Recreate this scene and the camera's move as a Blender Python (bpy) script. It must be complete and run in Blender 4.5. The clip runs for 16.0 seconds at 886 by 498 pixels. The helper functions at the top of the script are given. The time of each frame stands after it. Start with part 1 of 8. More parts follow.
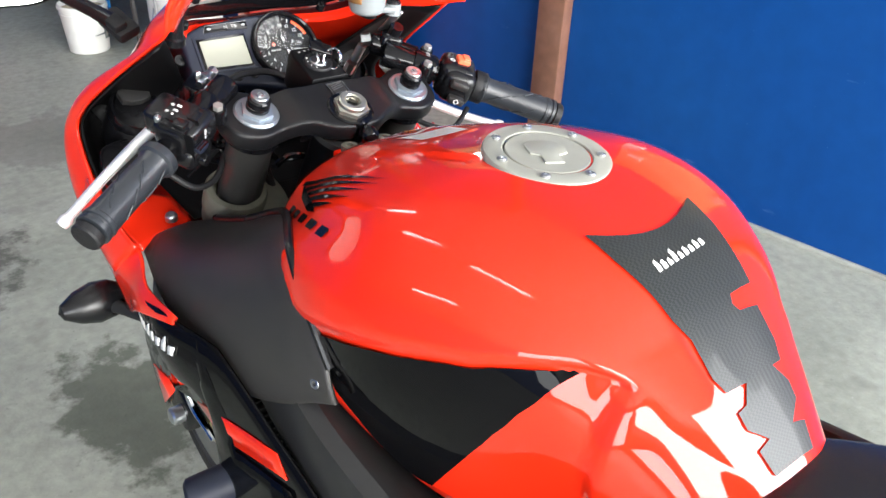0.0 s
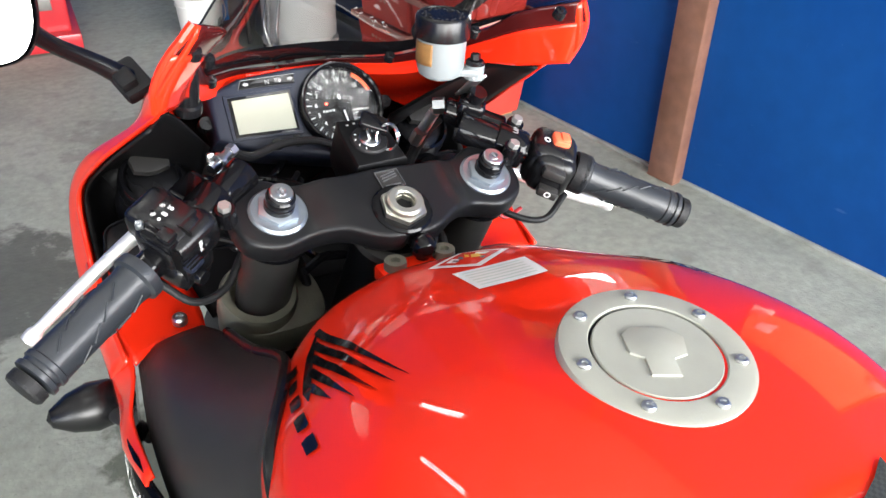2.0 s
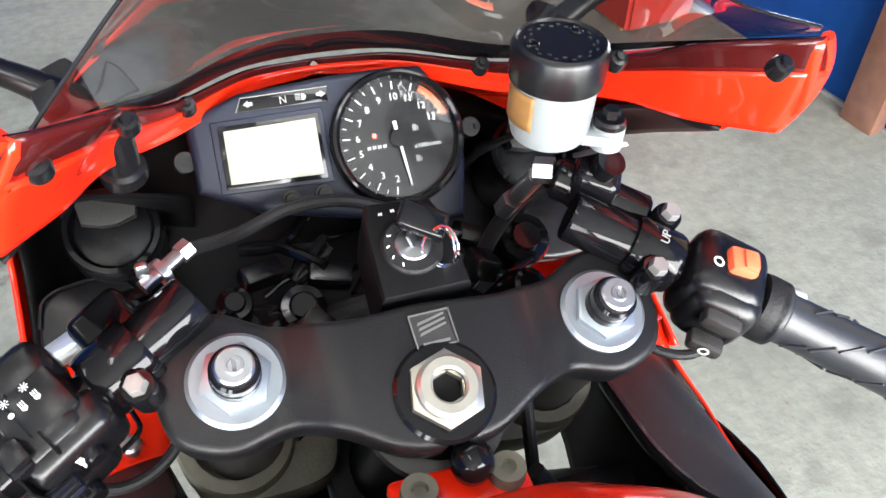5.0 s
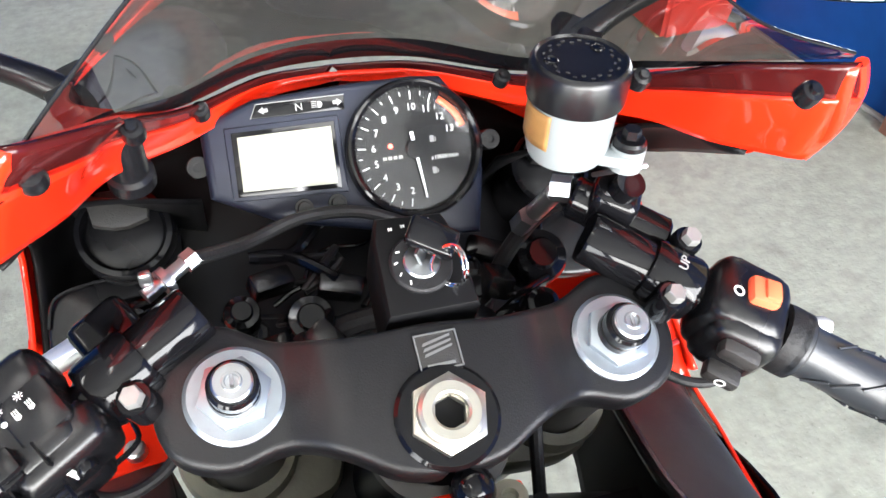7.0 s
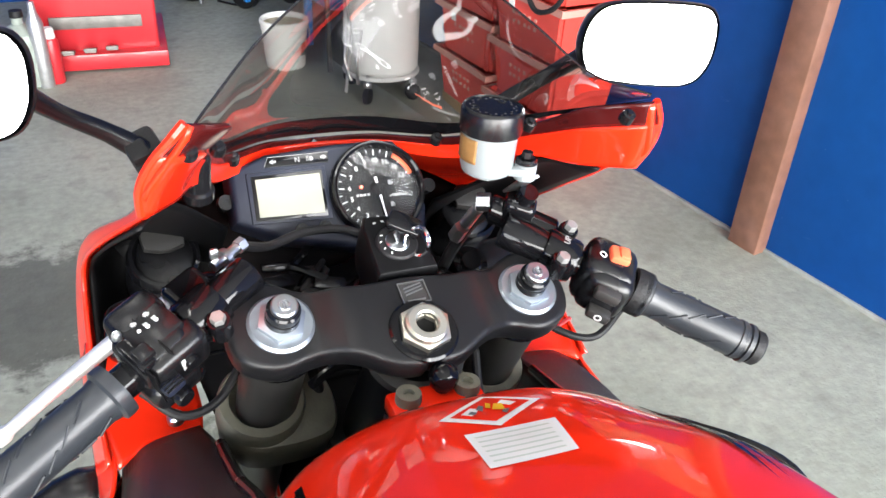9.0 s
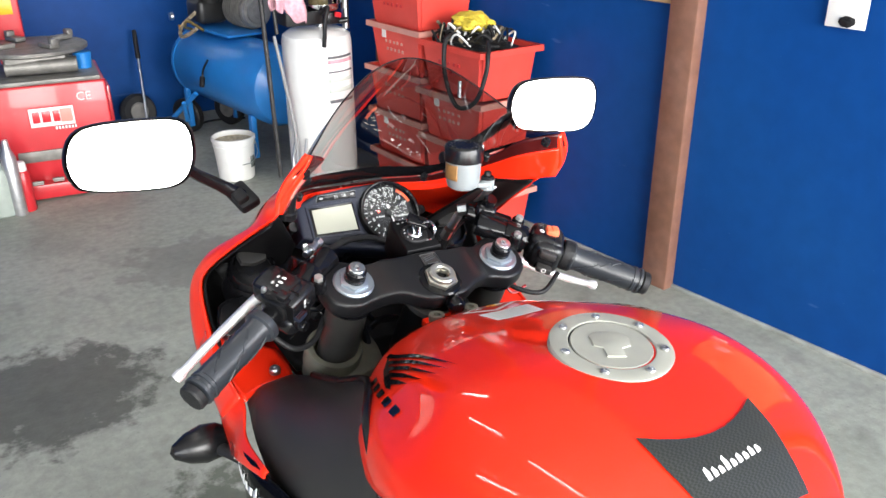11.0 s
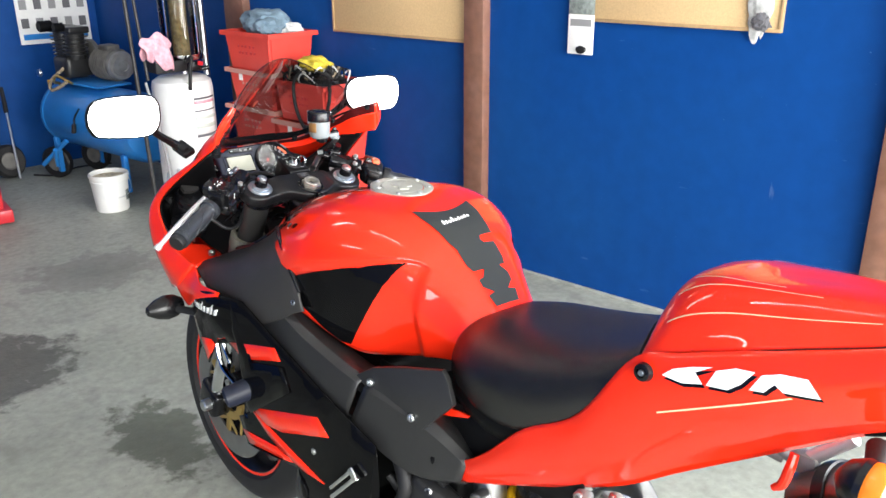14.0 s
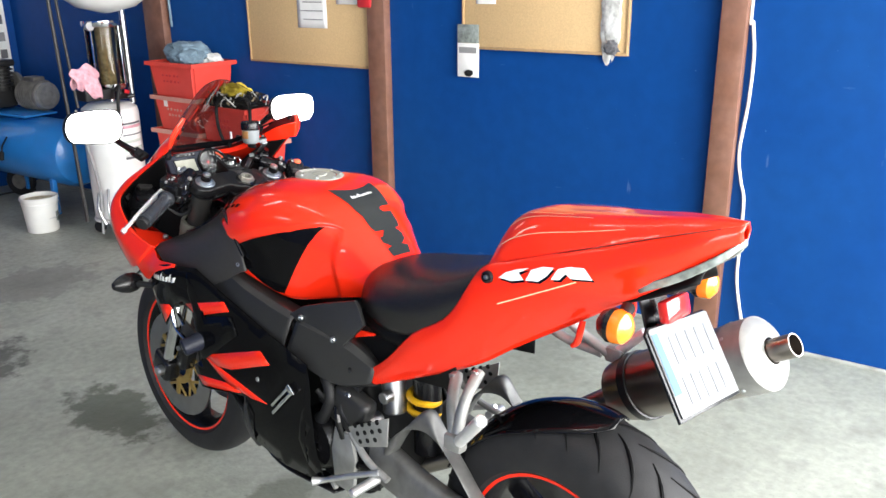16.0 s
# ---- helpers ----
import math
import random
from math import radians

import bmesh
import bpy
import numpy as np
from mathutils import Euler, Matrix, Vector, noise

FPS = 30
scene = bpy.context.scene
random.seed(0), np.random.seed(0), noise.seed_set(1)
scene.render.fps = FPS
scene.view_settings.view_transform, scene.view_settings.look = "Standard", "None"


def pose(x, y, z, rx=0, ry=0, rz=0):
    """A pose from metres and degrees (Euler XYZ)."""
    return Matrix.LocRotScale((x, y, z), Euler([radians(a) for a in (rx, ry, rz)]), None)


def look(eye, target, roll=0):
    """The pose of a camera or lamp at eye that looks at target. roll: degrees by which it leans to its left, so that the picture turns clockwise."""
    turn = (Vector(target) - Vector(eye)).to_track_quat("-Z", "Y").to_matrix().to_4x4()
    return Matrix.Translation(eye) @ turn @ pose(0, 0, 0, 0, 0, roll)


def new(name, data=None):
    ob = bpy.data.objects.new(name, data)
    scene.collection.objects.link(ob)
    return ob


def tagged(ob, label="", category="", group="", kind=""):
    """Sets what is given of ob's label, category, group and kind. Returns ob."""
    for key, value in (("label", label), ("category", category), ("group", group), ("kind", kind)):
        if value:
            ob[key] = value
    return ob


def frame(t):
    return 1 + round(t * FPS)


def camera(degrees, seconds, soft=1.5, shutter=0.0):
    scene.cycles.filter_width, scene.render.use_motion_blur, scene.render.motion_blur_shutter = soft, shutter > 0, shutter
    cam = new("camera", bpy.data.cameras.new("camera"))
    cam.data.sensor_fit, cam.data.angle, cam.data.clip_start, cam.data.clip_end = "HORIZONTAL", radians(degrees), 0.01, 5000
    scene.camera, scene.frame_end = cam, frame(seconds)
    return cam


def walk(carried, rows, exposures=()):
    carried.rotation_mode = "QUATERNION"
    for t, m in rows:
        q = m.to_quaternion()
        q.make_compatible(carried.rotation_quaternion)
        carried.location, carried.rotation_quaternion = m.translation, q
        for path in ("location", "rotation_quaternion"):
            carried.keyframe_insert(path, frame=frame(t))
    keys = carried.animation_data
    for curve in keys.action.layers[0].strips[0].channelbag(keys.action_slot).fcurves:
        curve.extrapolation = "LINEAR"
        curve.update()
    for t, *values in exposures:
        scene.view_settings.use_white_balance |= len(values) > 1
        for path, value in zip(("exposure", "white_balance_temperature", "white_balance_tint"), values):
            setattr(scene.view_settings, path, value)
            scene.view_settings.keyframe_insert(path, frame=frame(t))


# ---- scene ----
cam = camera(56.70, 16.0)
PATH = [
    (0, (-0.5074, -0.7182, 1.2720), (0.4597, 0.3480, 0.3676), 2.44),
    (0.5, (-0.4935, -0.6615, 1.2696), (0.5161, 0.3594, 0.3594), 3.73),
    (1, (-0.4538, -0.6243, 1.2680), (0.5157, 0.4263, 0.3481), 3.21),
    (1.5, (-0.3815, -0.5714, 1.2770), (0.5166, 0.5446, 0.3616), 3.24),
    (2, (-0.3007, -0.5273, 1.2701), (0.4667, 0.6658, 0.3333), 1.70),
    (2.5, (-0.2463, -0.4800, 1.2575), (0.4491, 0.7479, 0.3096), 1.36),
    (3, (-0.2092, -0.4163, 1.2505), (0.4222, 0.7975, 0.2415), 1.01),
    (3.5, (-0.1743, -0.3420, 1.2454), (0.4152, 0.8486, 0.1847), 1.28),
    (4, (-0.1439, -0.2895, 1.2440), (0.3871, 0.9008, 0.1526), 0.83),
    (4.5, (-0.1107, -0.2487, 1.2453), (0.3648, 0.8925, 0.0784), 0.47),
    (4.7, (-0.1001, -0.2377, 1.2454), (0.3598, 0.9124, 0.0812), 0.49),
    (6.8, (-0.0688, -0.2043, 1.2431), (0.3066, 0.9579, 0.0606), 0.81),
    (7, (-0.0733, -0.2135, 1.2448), (0.3082, 0.9621, 0.0776), 0.85),
    (7.5, (-0.0879, -0.2451, 1.2493), (0.3257, 0.9587, 0.1224), 1.14),
    (8, (-0.1099, -0.2918, 1.2580), (0.3562, 0.9385, 0.1814), 1.34),
    (8.5, (-0.1520, -0.3554, 1.2753), (0.3508, 0.9119, 0.2598), 1.24),
    (8.7, (-0.1719, -0.3870, 1.2787), (0.4041, 0.8890, 0.3144), 2.85),
    (10.8, (-0.4578, -0.7191, 1.3574), (0.3640, 0.5760, 0.6245), 0.46),
    (11, (-0.4740, -0.7601, 1.3578), (0.3434, 0.5527, 0.6520), -0.28),
    (11.5, (-0.5044, -0.9069, 1.3506), (0.3112, 0.4221, 0.6734), -1.16),
    (12, (-0.5765, -1.0271, 1.3543), (0.2569, 0.3014, 0.6983), -1.49),
    (12.5, (-0.6434, -1.1040, 1.3541), (0.2537, 0.1920, 0.7170), -1.78),
    (13, (-0.7610, -1.1916, 1.3671), (0.2349, 0.0316, 0.7331), -1.72),
    (13.5, (-0.8386, -1.2868, 1.3788), (0.2132, -0.0874, 0.7914), -1.73),
    (14, (-0.9391, -1.4092, 1.3838), (0.1458, -0.2438, 0.7882), -0.44),
    (14.5, (-1.0249, -1.4845, 1.3964), (0.1093, -0.3610, 0.8121), -1.09),
    (15, (-1.1456, -1.5305, 1.4098), (0.0510, -0.4549, 0.8609), -1.70),
    (15.5, (-1.2203, -1.6251, 1.4165), (0.0135, -0.5802, 0.8913), -1.94),
    (16, (-1.2669, -1.7805, 1.4172), (-0.0495, -0.7245, 0.8764), -0.55),
]
walk(cam, [(t, look(eye, target, roll)) for t, eye, target, roll in PATH], exposures=[(0, 0.0), (3.5, 0.2), (7, 0.56), (8.7, 0.42), (11, -0.05), (14.5, -0.12), (16, -0.36)])

# ---- world and light ----
world = bpy.data.worlds.new("sky")
scene.world = world
world.use_nodes = True
wn = world.node_tree
sky = wn.nodes.new("ShaderNodeTexSky")
sky.sky_type, sky.sun_disc = "NISHITA", False
sky.sun_elevation, sky.sun_rotation = radians(48), radians(150)
sky.air_density, sky.dust_density = 1.0, 2.0
wn.nodes["Background"].inputs["Strength"].default_value = 0.15
wn.links.new(sky.outputs["Color"], wn.nodes["Background"].inputs["Color"])

sun = new("sun", bpy.data.lights.new("sun", "SUN"))
sun.data.energy, sun.data.angle, sun.data.color = 2.0, radians(2), (1.0, 0.95, 0.88)
sun.matrix_world = look((-2.0, -9.0, 9.5), (0, 0, 0))


def area_light(name, eye, target, w, h, power, colour):
    lamp = new(name, bpy.data.lights.new(name, "AREA"))
    lamp.data.shape, lamp.data.size, lamp.data.size_y = "RECTANGLE", w, h
    lamp.data.energy, lamp.data.color = power, colour
    lamp.matrix_world = look(eye, target)
    return lamp


# daylight that comes in through the open gates
area_light("gate_daylight", (-1.1, -5.3, 1.6), (-1.1, 0, 1.2), 4.2, 2.6, 780, (1.0, 0.99, 0.96))
area_light("side_gate_daylight", (-4.5, -4.3, 1.6), (0, -1.0, 0.5), 2.0, 2.6, 200, (0.97, 0.99, 1.0))
area_light("yard_daylight", (1.98, -3.7, 1.5), (0.9, 0.2, 0.0), 2.8, 2.7, 540, (0.97, 0.98, 1.0))


# ---- materials ----
def material(name, colour, rough=0.5, metal=0.0, vary=0.12, scale=30.0, bump=0.0, bump_scale=200.0,
             coat=0.0, second=None, second_scale=3.0, second_amount=0.5, rough_vary=0.1, obj_random=0.0, trans=0.0, ior=1.45, spec=0.5):
    """Principled surface with colour noise at two sizes, uneven gloss and fine relief."""
    m = bpy.data.materials.new(name)
    m.use_nodes = True
    nt = m.node_tree
    n, l = nt.nodes, nt.links
    p = n["Principled BSDF"]
    p.inputs["Metallic"].default_value = metal
    p.inputs["Coat Weight"].default_value = coat
    p.inputs["Coat Roughness"].default_value = 0.03
    p.inputs["Transmission Weight"].default_value = trans
    p.inputs["IOR"].default_value = ior
    p.inputs["Specular IOR Level"].default_value = spec
    tc = n.new("ShaderNodeTexCoord")
    n1 = n.new("ShaderNodeTexNoise")
    n1.inputs["Scale"].default_value, n1.inputs["Detail"].default_value = scale, 6
    l.new(tc.outputs["Object"], n1.inputs["Vector"])
    n2 = n.new("ShaderNodeTexNoise")
    n2.inputs["Scale"].default_value, n2.inputs["Detail"].default_value = second_scale, 5
    l.new(tc.outputs["Object"], n2.inputs["Vector"])
    mix = n.new("ShaderNodeMix")
    mix.data_type = "RGBA"
    mix.inputs["A"].default_value = (*colour, 1)
    other = second if second else tuple(c * (1 - vary) for c in colour)
    mix.inputs["B"].default_value = (*other, 1)
    ramp = n.new("ShaderNodeMapRange")
    ramp.inputs["From Min"].default_value, ramp.inputs["From Max"].default_value = 0.42, 0.68
    ramp.inputs["To Max"].default_value = second_amount
    l.new(n2.outputs["Fac"], ramp.inputs["Value"])
    l.new(ramp.outputs["Result"], mix.inputs["Factor"])
    fine = n.new("ShaderNodeMix")
    fine.data_type, fine.blend_type = "RGBA", "MULTIPLY"
    shade = n.new("ShaderNodeMapRange")
    shade.inputs["From Min"].default_value, shade.inputs["From Max"].default_value = 0.3, 0.7
    shade.inputs["To Min"].default_value, shade.inputs["To Max"].default_value = 1 - vary, 1 + vary * 0.5
    l.new(n1.outputs["Fac"], shade.inputs["Value"])
    fine.inputs["Factor"].default_value = 1.0
    l.new(mix.outputs["Result"], fine.inputs["A"])
    l.new(shade.outputs["Result"], fine.inputs["B"])
    out = fine.outputs["Result"]
    if obj_random:
        info = n.new("ShaderNodeObjectInfo")
        hsv = n.new("ShaderNodeHueSaturation")
        rr = n.new("ShaderNodeMapRange")
        rr.inputs["To Min"].default_value, rr.inputs["To Max"].default_value = 1 - obj_random, 1 + obj_random
        l.new(info.outputs["Random"], rr.inputs["Value"])
        l.new(rr.outputs["Result"], hsv.inputs["Value"])
        l.new(out, hsv.inputs["Color"])
        out = hsv.outputs["Color"]
    l.new(out, p.inputs["Base Color"])
    rv = n.new("ShaderNodeMapRange")
    rv.inputs["To Min"].default_value = max(0.0, rough - rough_vary * rough)
    rv.inputs["To Max"].default_value = min(1.0, rough + rough_vary * rough)
    l.new(n2.outputs["Fac"], rv.inputs["Value"])
    l.new(rv.outputs["Result"], p.inputs["Roughness"])
    if bump:
        n3 = n.new("ShaderNodeTexNoise")
        n3.inputs["Scale"].default_value, n3.inputs["Detail"].default_value = bump_scale, 4
        l.new(tc.outputs["Object"], n3.inputs["Vector"])
        b = n.new("ShaderNodeBump")
        b.inputs["Strength"].default_value, b.inputs["Distance"].default_value = bump, 0.002
        l.new(n3.outputs["Fac"], b.inputs["Height"])
        l.new(b.outputs["Normal"], p.inputs["Normal"])
    return m


RED = material("red_gloss_paint", (0.84, 0.024, 0.006), 0.30, vary=0.03, scale=8, coat=1.0, second=(0.79, 0.021, 0.005), second_scale=2, spec=0.03)
BLACK_GLOSS = material("black_gloss_paint", (0.005, 0.005, 0.006), 0.10, vary=0.05, coat=0.12, spec=0.25)
RED.node_tree.nodes["Principled BSDF"].inputs["Coat Roughness"].default_value = 0.02
PANEL_BLACK = material("deep_black_panel_paint", (0.003, 0.003, 0.0035), 0.035, vary=0.05, spec=0.14)
MASK_RED = material("smoked_screen_edge_over_red", (0.045, 0.005, 0.005), 0.15, vary=0.1, spec=0.3)
BLACK_SATIN = material("black_satin_plastic", (0.006, 0.006, 0.007), 0.27, spec=0.45, vary=0.15, scale=60, bump=0.04, bump_scale=1200)
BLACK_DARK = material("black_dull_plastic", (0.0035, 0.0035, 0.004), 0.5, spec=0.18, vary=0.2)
GREY_FRAME = material("anodised_dark_grey_frame", (0.022, 0.022, 0.0225), 0.34, spec=0.45, metal=0.1, vary=0.1, scale=120, bump=0.08, bump_scale=700)
GREY_PLASTIC = material("dark_grey_grained_plastic", (0.028, 0.0265, 0.0255), 0.38, spec=0.5, vary=0.12, scale=90, bump=0.3, bump_scale=1100)
RUBBER = material("black_rubber", (0.010, 0.010, 0.011), 0.55, spec=0.4, vary=0.2, scale=50, bump=0.25, bump_scale=500)
TYRE = material("tyre_rubber", (0.016, 0.016, 0.017), 0.62, spec=0.4, vary=0.25, scale=25, bump=0.2, bump_scale=300, second=(0.028, 0.027, 0.026), second_scale=6)
VINYL = material("black_seat_vinyl", (0.011, 0.0105, 0.011), 0.27, spec=0.6, vary=0.15, scale=40, bump=0.35, bump_scale=650)
CLAMP = material("black_painted_aluminium", (0.008, 0.008, 0.009), 0.38, spec=0.4, vary=0.12, scale=140, bump=0.12, bump_scale=900)
ZINC = material("bluish_zinc_washer", (0.36, 0.40, 0.44), 0.36, metal=0.85, vary=0.1, scale=60)
STEEL = material("zinc_plated_steel", (0.55, 0.57, 0.59), 0.30, metal=1.0, vary=0.1, scale=60, second=(0.5, 0.5, 0.48), second_scale=20)
NUT = material("yellowed_zinc_nut", (0.56, 0.54, 0.47), 0.33, metal=0.9, vary=0.12, scale=60)
BOLT = material("dull_pale_bolt_steel", (0.30, 0.30, 0.29), 0.36, metal=0.5, vary=0.15, scale=80)
ALU = material("cast_aluminium", (0.62, 0.62, 0.62), 0.42, metal=0.85, vary=0.15, scale=40, bump=0.12, bump_scale=500)
LEVER = material("polished_lever_aluminium", (0.80, 0.80, 0.80), 0.35, metal=0.6, vary=0.08)
CHROME = material("chrome", (0.75, 0.76, 0.78), 0.08, metal=1.0, vary=0.05)
PALE_GOLD = material("pale_gold_pinstripe", (0.75, 0.55, 0.32), 0.35, vary=0.05, coat=0.5)
TITAN = material("brushed_steel_sleeve", (0.30, 0.27, 0.245), 0.30, metal=1.0, vary=0.14, scale=15, second=(0.22, 0.195, 0.17), second_scale=6)
CAPGREY = material("grey_fuel_cap_paint", (0.33, 0.33, 0.285), 0.42, metal=0.15, vary=0.06, scale=50, bump=0.06, bump_scale=600)
AMBER = material("amber_lens", (0.88, 0.21, 0.012), 0.15, vary=0.1, scale=80, coat=0.6)
TAILRED = material("red_lens", (0.55, 0.02, 0.02), 0.15, vary=0.1, coat=0.6)
CLEAR = material("frosted_clear_lens", (0.25, 0.28, 0.26), 0.25, vary=0.45, scale=60, coat=0.5)
WHITE = material("white_print", (0.8, 0.8, 0.78), 0.45, vary=0.05)
SILVER_PRINT = material("silver_grey_print", (0.26, 0.26, 0.26), 0.4, vary=0.05)
ORANGE = material("orange_red_switch", (0.85, 0.14, 0.06), 0.4, vary=0.05)
GOLD = material("gold_anodised", (0.55, 0.38, 0.12), 0.35, metal=0.8, vary=0.1)
YELLOW = material("yellow_spring_paint", (0.75, 0.42, 0.01), 0.35, vary=0.1)
DISC = material("brake_disc_steel", (0.38, 0.38, 0.38), 0.36, metal=1.0, vary=0.1, scale=30)
CARBON = None
FAINT = material("faint_grey_green_print", (0.55, 0.60, 0.54), 0.6, vary=0.05)
GRIP = material("grip_rubber", (0.021, 0.024, 0.029), 0.36, spec=0.6, vary=0.12, scale=60, bump=0.07, bump_scale=900)
MILK = material("milky_reservoir_plastic", (0.19, 0.21, 0.215), 0.35, vary=0.06, scale=20)
LABEL_ORANGE = material("faded_orange_label", (0.27, 0.14, 0.045), 0.5, vary=0.25, scale=60)
LCD = material("pale_lcd", (0.285, 0.29, 0.235), 0.35, vary=0.03, coat=0.1)
BLUEISH = material("dark_blue_grey_plastic", (0.010, 0.013, 0.025), 0.45, spec=0.35, vary=0.1, scale=80)


def carbon():
    """Fine woven carbon film."""
    m = material("carbon_film", (0.03, 0.032, 0.03), 0.34, vary=0.1, coat=0.10, spec=0.25)
    n, l = m.node_tree.nodes, m.node_tree.links
    tc = n.new("ShaderNodeTexCoord")
    ck = n.new("ShaderNodeTexChecker")
    ck.inputs["Scale"].default_value = 420
    ck.inputs["Color1"].default_value, ck.inputs["Color2"].default_value = (0.020, 0.0215, 0.020, 1), (0.034, 0.036, 0.034, 1)
    l.new(tc.outputs["Object"], ck.inputs["Vector"])
    l.new(ck.outputs["Color"], n["Principled BSDF"].inputs["Base Color"])
    return m


CARBON = carbon()


def glass(name, colour, ior, rough=0.02, gloss=1.0):
    """Thin tinted sheet: partly clear, with a real gloss."""
    m = bpy.data.materials.new(name)
    m.use_nodes = True
    n, l = m.node_tree.nodes, m.node_tree.links
    out = n["Material Output"]
    tr = n.new("ShaderNodeBsdfTransparent")
    tr.inputs["Color"].default_value = (*colour, 1)
    gl = n.new("ShaderNodeBsdfGlossy")
    gl.inputs["Roughness"].default_value = rough
    fr = n.new("ShaderNodeFresnel")
    fr.inputs["IOR"].default_value = ior
    mx = n.new("ShaderNodeMixShader")
    cut = n.new("ShaderNodeMath")
    cut.operation = "MULTIPLY"
    cut.inputs[1].default_value = gloss
    l.new(fr.outputs["Fac"], cut.inputs[0])
    l.new(cut.outputs["Value"], mx.inputs["Fac"])
    l.new(tr.outputs["BSDF"], mx.inputs[1])
    l.new(gl.outputs["BSDF"], mx.inputs[2])
    l.new(mx.outputs["Shader"], out.inputs["Surface"])
    return m


SCREEN = glass("smoked_screen", (0.67, 0.665, 0.655), 1.34, gloss=0.5)
LED_RED = material("glowing_red_lamp", (0.8, 0.02, 0.02), 0.3)
LED_RED.node_tree.nodes["Principled BSDF"].inputs["Emission Color"].default_value = (1, 0.10, 0.06, 1)
LED_RED.node_tree.nodes["Principled BSDF"].inputs["Emission Strength"].default_value = 9.0
FACE_GLASS = glass("clear_gauge_glass", (0.93, 0.94, 0.95), 1.4)
MIRROR = material("mirror_glass", (0.95, 0.95, 0.95), 0.01, metal=1.0, vary=0.0, rough_vary=0.0)

BLUE_WALL = material("blue_painted_sheet_wall", (0.0037, 0.047, 0.206), 0.46, spec=0.14, vary=0.08, scale=14, bump=0.06, bump_scale=60,
                     second=(0.0054, 0.058, 0.222), second_scale=1.3, second_amount=0.7, rough_vary=0.3)


def scuffed(m):
    """Sparse pale scratches and rub marks on a painted wall."""
    n, l = m.node_tree.nodes, m.node_tree.links
    p = n["Principled BSDF"]
    base = p.inputs["Base Color"].links[0].from_socket
    tc = n.new("ShaderNodeTexCoord")
    for stretch, turn, lo, hi, amount in (((1, 9, 2.2), 0.5, .705, .74, .35), ((1, 3, 11), -0.35, .70, .73, .25), ((1, 40, 40), 0, .74, .76, .5)):
        mp = n.new("ShaderNodeMapping")
        mp.inputs["Rotation"].default_value = (turn, 0, 0)
        mp.inputs["Scale"].default_value = stretch
        l.new(tc.outputs["Object"], mp.inputs["Vector"])
        tex = n.new("ShaderNodeTexNoise")
        tex.inputs["Scale"].default_value, tex.inputs["Detail"].default_value = 1.6, 5
        l.new(mp.outputs["Vector"], tex.inputs["Vector"])
        mr = n.new("ShaderNodeMapRange")
        mr.inputs["From Min"].default_value, mr.inputs["From Max"].default_value, mr.inputs["To Max"].default_value = lo, hi, amount
        l.new(tex.outputs["Fac"], mr.inputs["Value"])
        mx = n.new("ShaderNodeMix")
        mx.data_type = "RGBA"
        l.new(mr.outputs["Result"], mx.inputs["Factor"])
        l.new(base, mx.inputs["A"])
        mx.inputs["B"].default_value = (0.10, 0.17, 0.34, 1)
        base = mx.outputs["Result"]
    l.new(base, p.inputs["Base Color"])


scuffed(BLUE_WALL)
BROWN_POST = material("brown_painted_timber", (0.19, 0.090, 0.058), 0.5, vary=0.2, scale=25, bump=0.2, bump_scale=80, second=(0.24, 0.13, 0.10), second_scale=9)
CONCRETE = material("worn_grey_concrete", (0.30, 0.31, 0.30), 0.72, vary=0.22, scale=9, bump=0.5, bump_scale=130,
                    second=(0.22, 0.225, 0.215), second_scale=1.1, second_amount=0.9, rough_vary=0.25)
PLASTER = material("grimy_grey_plaster", (0.15, 0.15, 0.147), 0.8, vary=0.1, scale=5, bump=0.1, bump_scale=60)
CEILING = material("pale_ceiling_paint", (0.38, 0.38, 0.37), 0.8, vary=0.1, scale=5, bump=0.1, bump_scale=60)
PLATE_WHITE = material("dulled_white_plate", (0.20, 0.205, 0.21), 0.45, vary=0.05)
PLATE_BLUE = material("pale_blue_plate_band", (0.035, 0.105, 0.175), 0.45, vary=0.05)
PLATE_BAR = material("grey_blue_plate_bar", (0.115, 0.122, 0.140), 0.5, vary=0.1)
FORK = material("dark_grey_anodised_fork", (0.055, 0.053, 0.050), 0.38, metal=0.5, vary=0.1, scale=60)
YOKE = material("greenish_grey_cast_yoke", (0.135, 0.132, 0.100), 0.5, vary=0.15, scale=60, bump=0.15, bump_scale=400)
DULL_ALU = material("dull_cast_aluminium", (0.34, 0.34, 0.33), 0.5, metal=0.6, vary=0.2, scale=30, bump=0.15, bump_scale=300, second=(0.24, 0.24, 0.23), second_scale=12)
SWING = material("grimy_swingarm_aluminium", (0.20, 0.20, 0.195), 0.45, metal=0.6, vary=0.3, scale=25, bump=0.12, bump_scale=300, second=(0.11, 0.11, 0.105), second_scale=9)
BAG_FILM = material("crumpled_pale_film", (0.52, 0.53, 0.52), 0.22, vary=0.35, scale=50, coat=0.4, second=(0.36, 0.35, 0.31), second_scale=14)
CORK = material("cork_board", (0.56, 0.39, 0.20), 0.8, vary=0.10, scale=160, bump=0.3, bump_scale=400, second=(0.62, 0.43, 0.22), second_scale=3)
WOOD = material("pale_timber_edge", (0.42, 0.28, 0.14), 0.6, vary=0.15, scale=40)
PAPER = material("white_paper", (0.78, 0.78, 0.76), 0.7, vary=0.04)
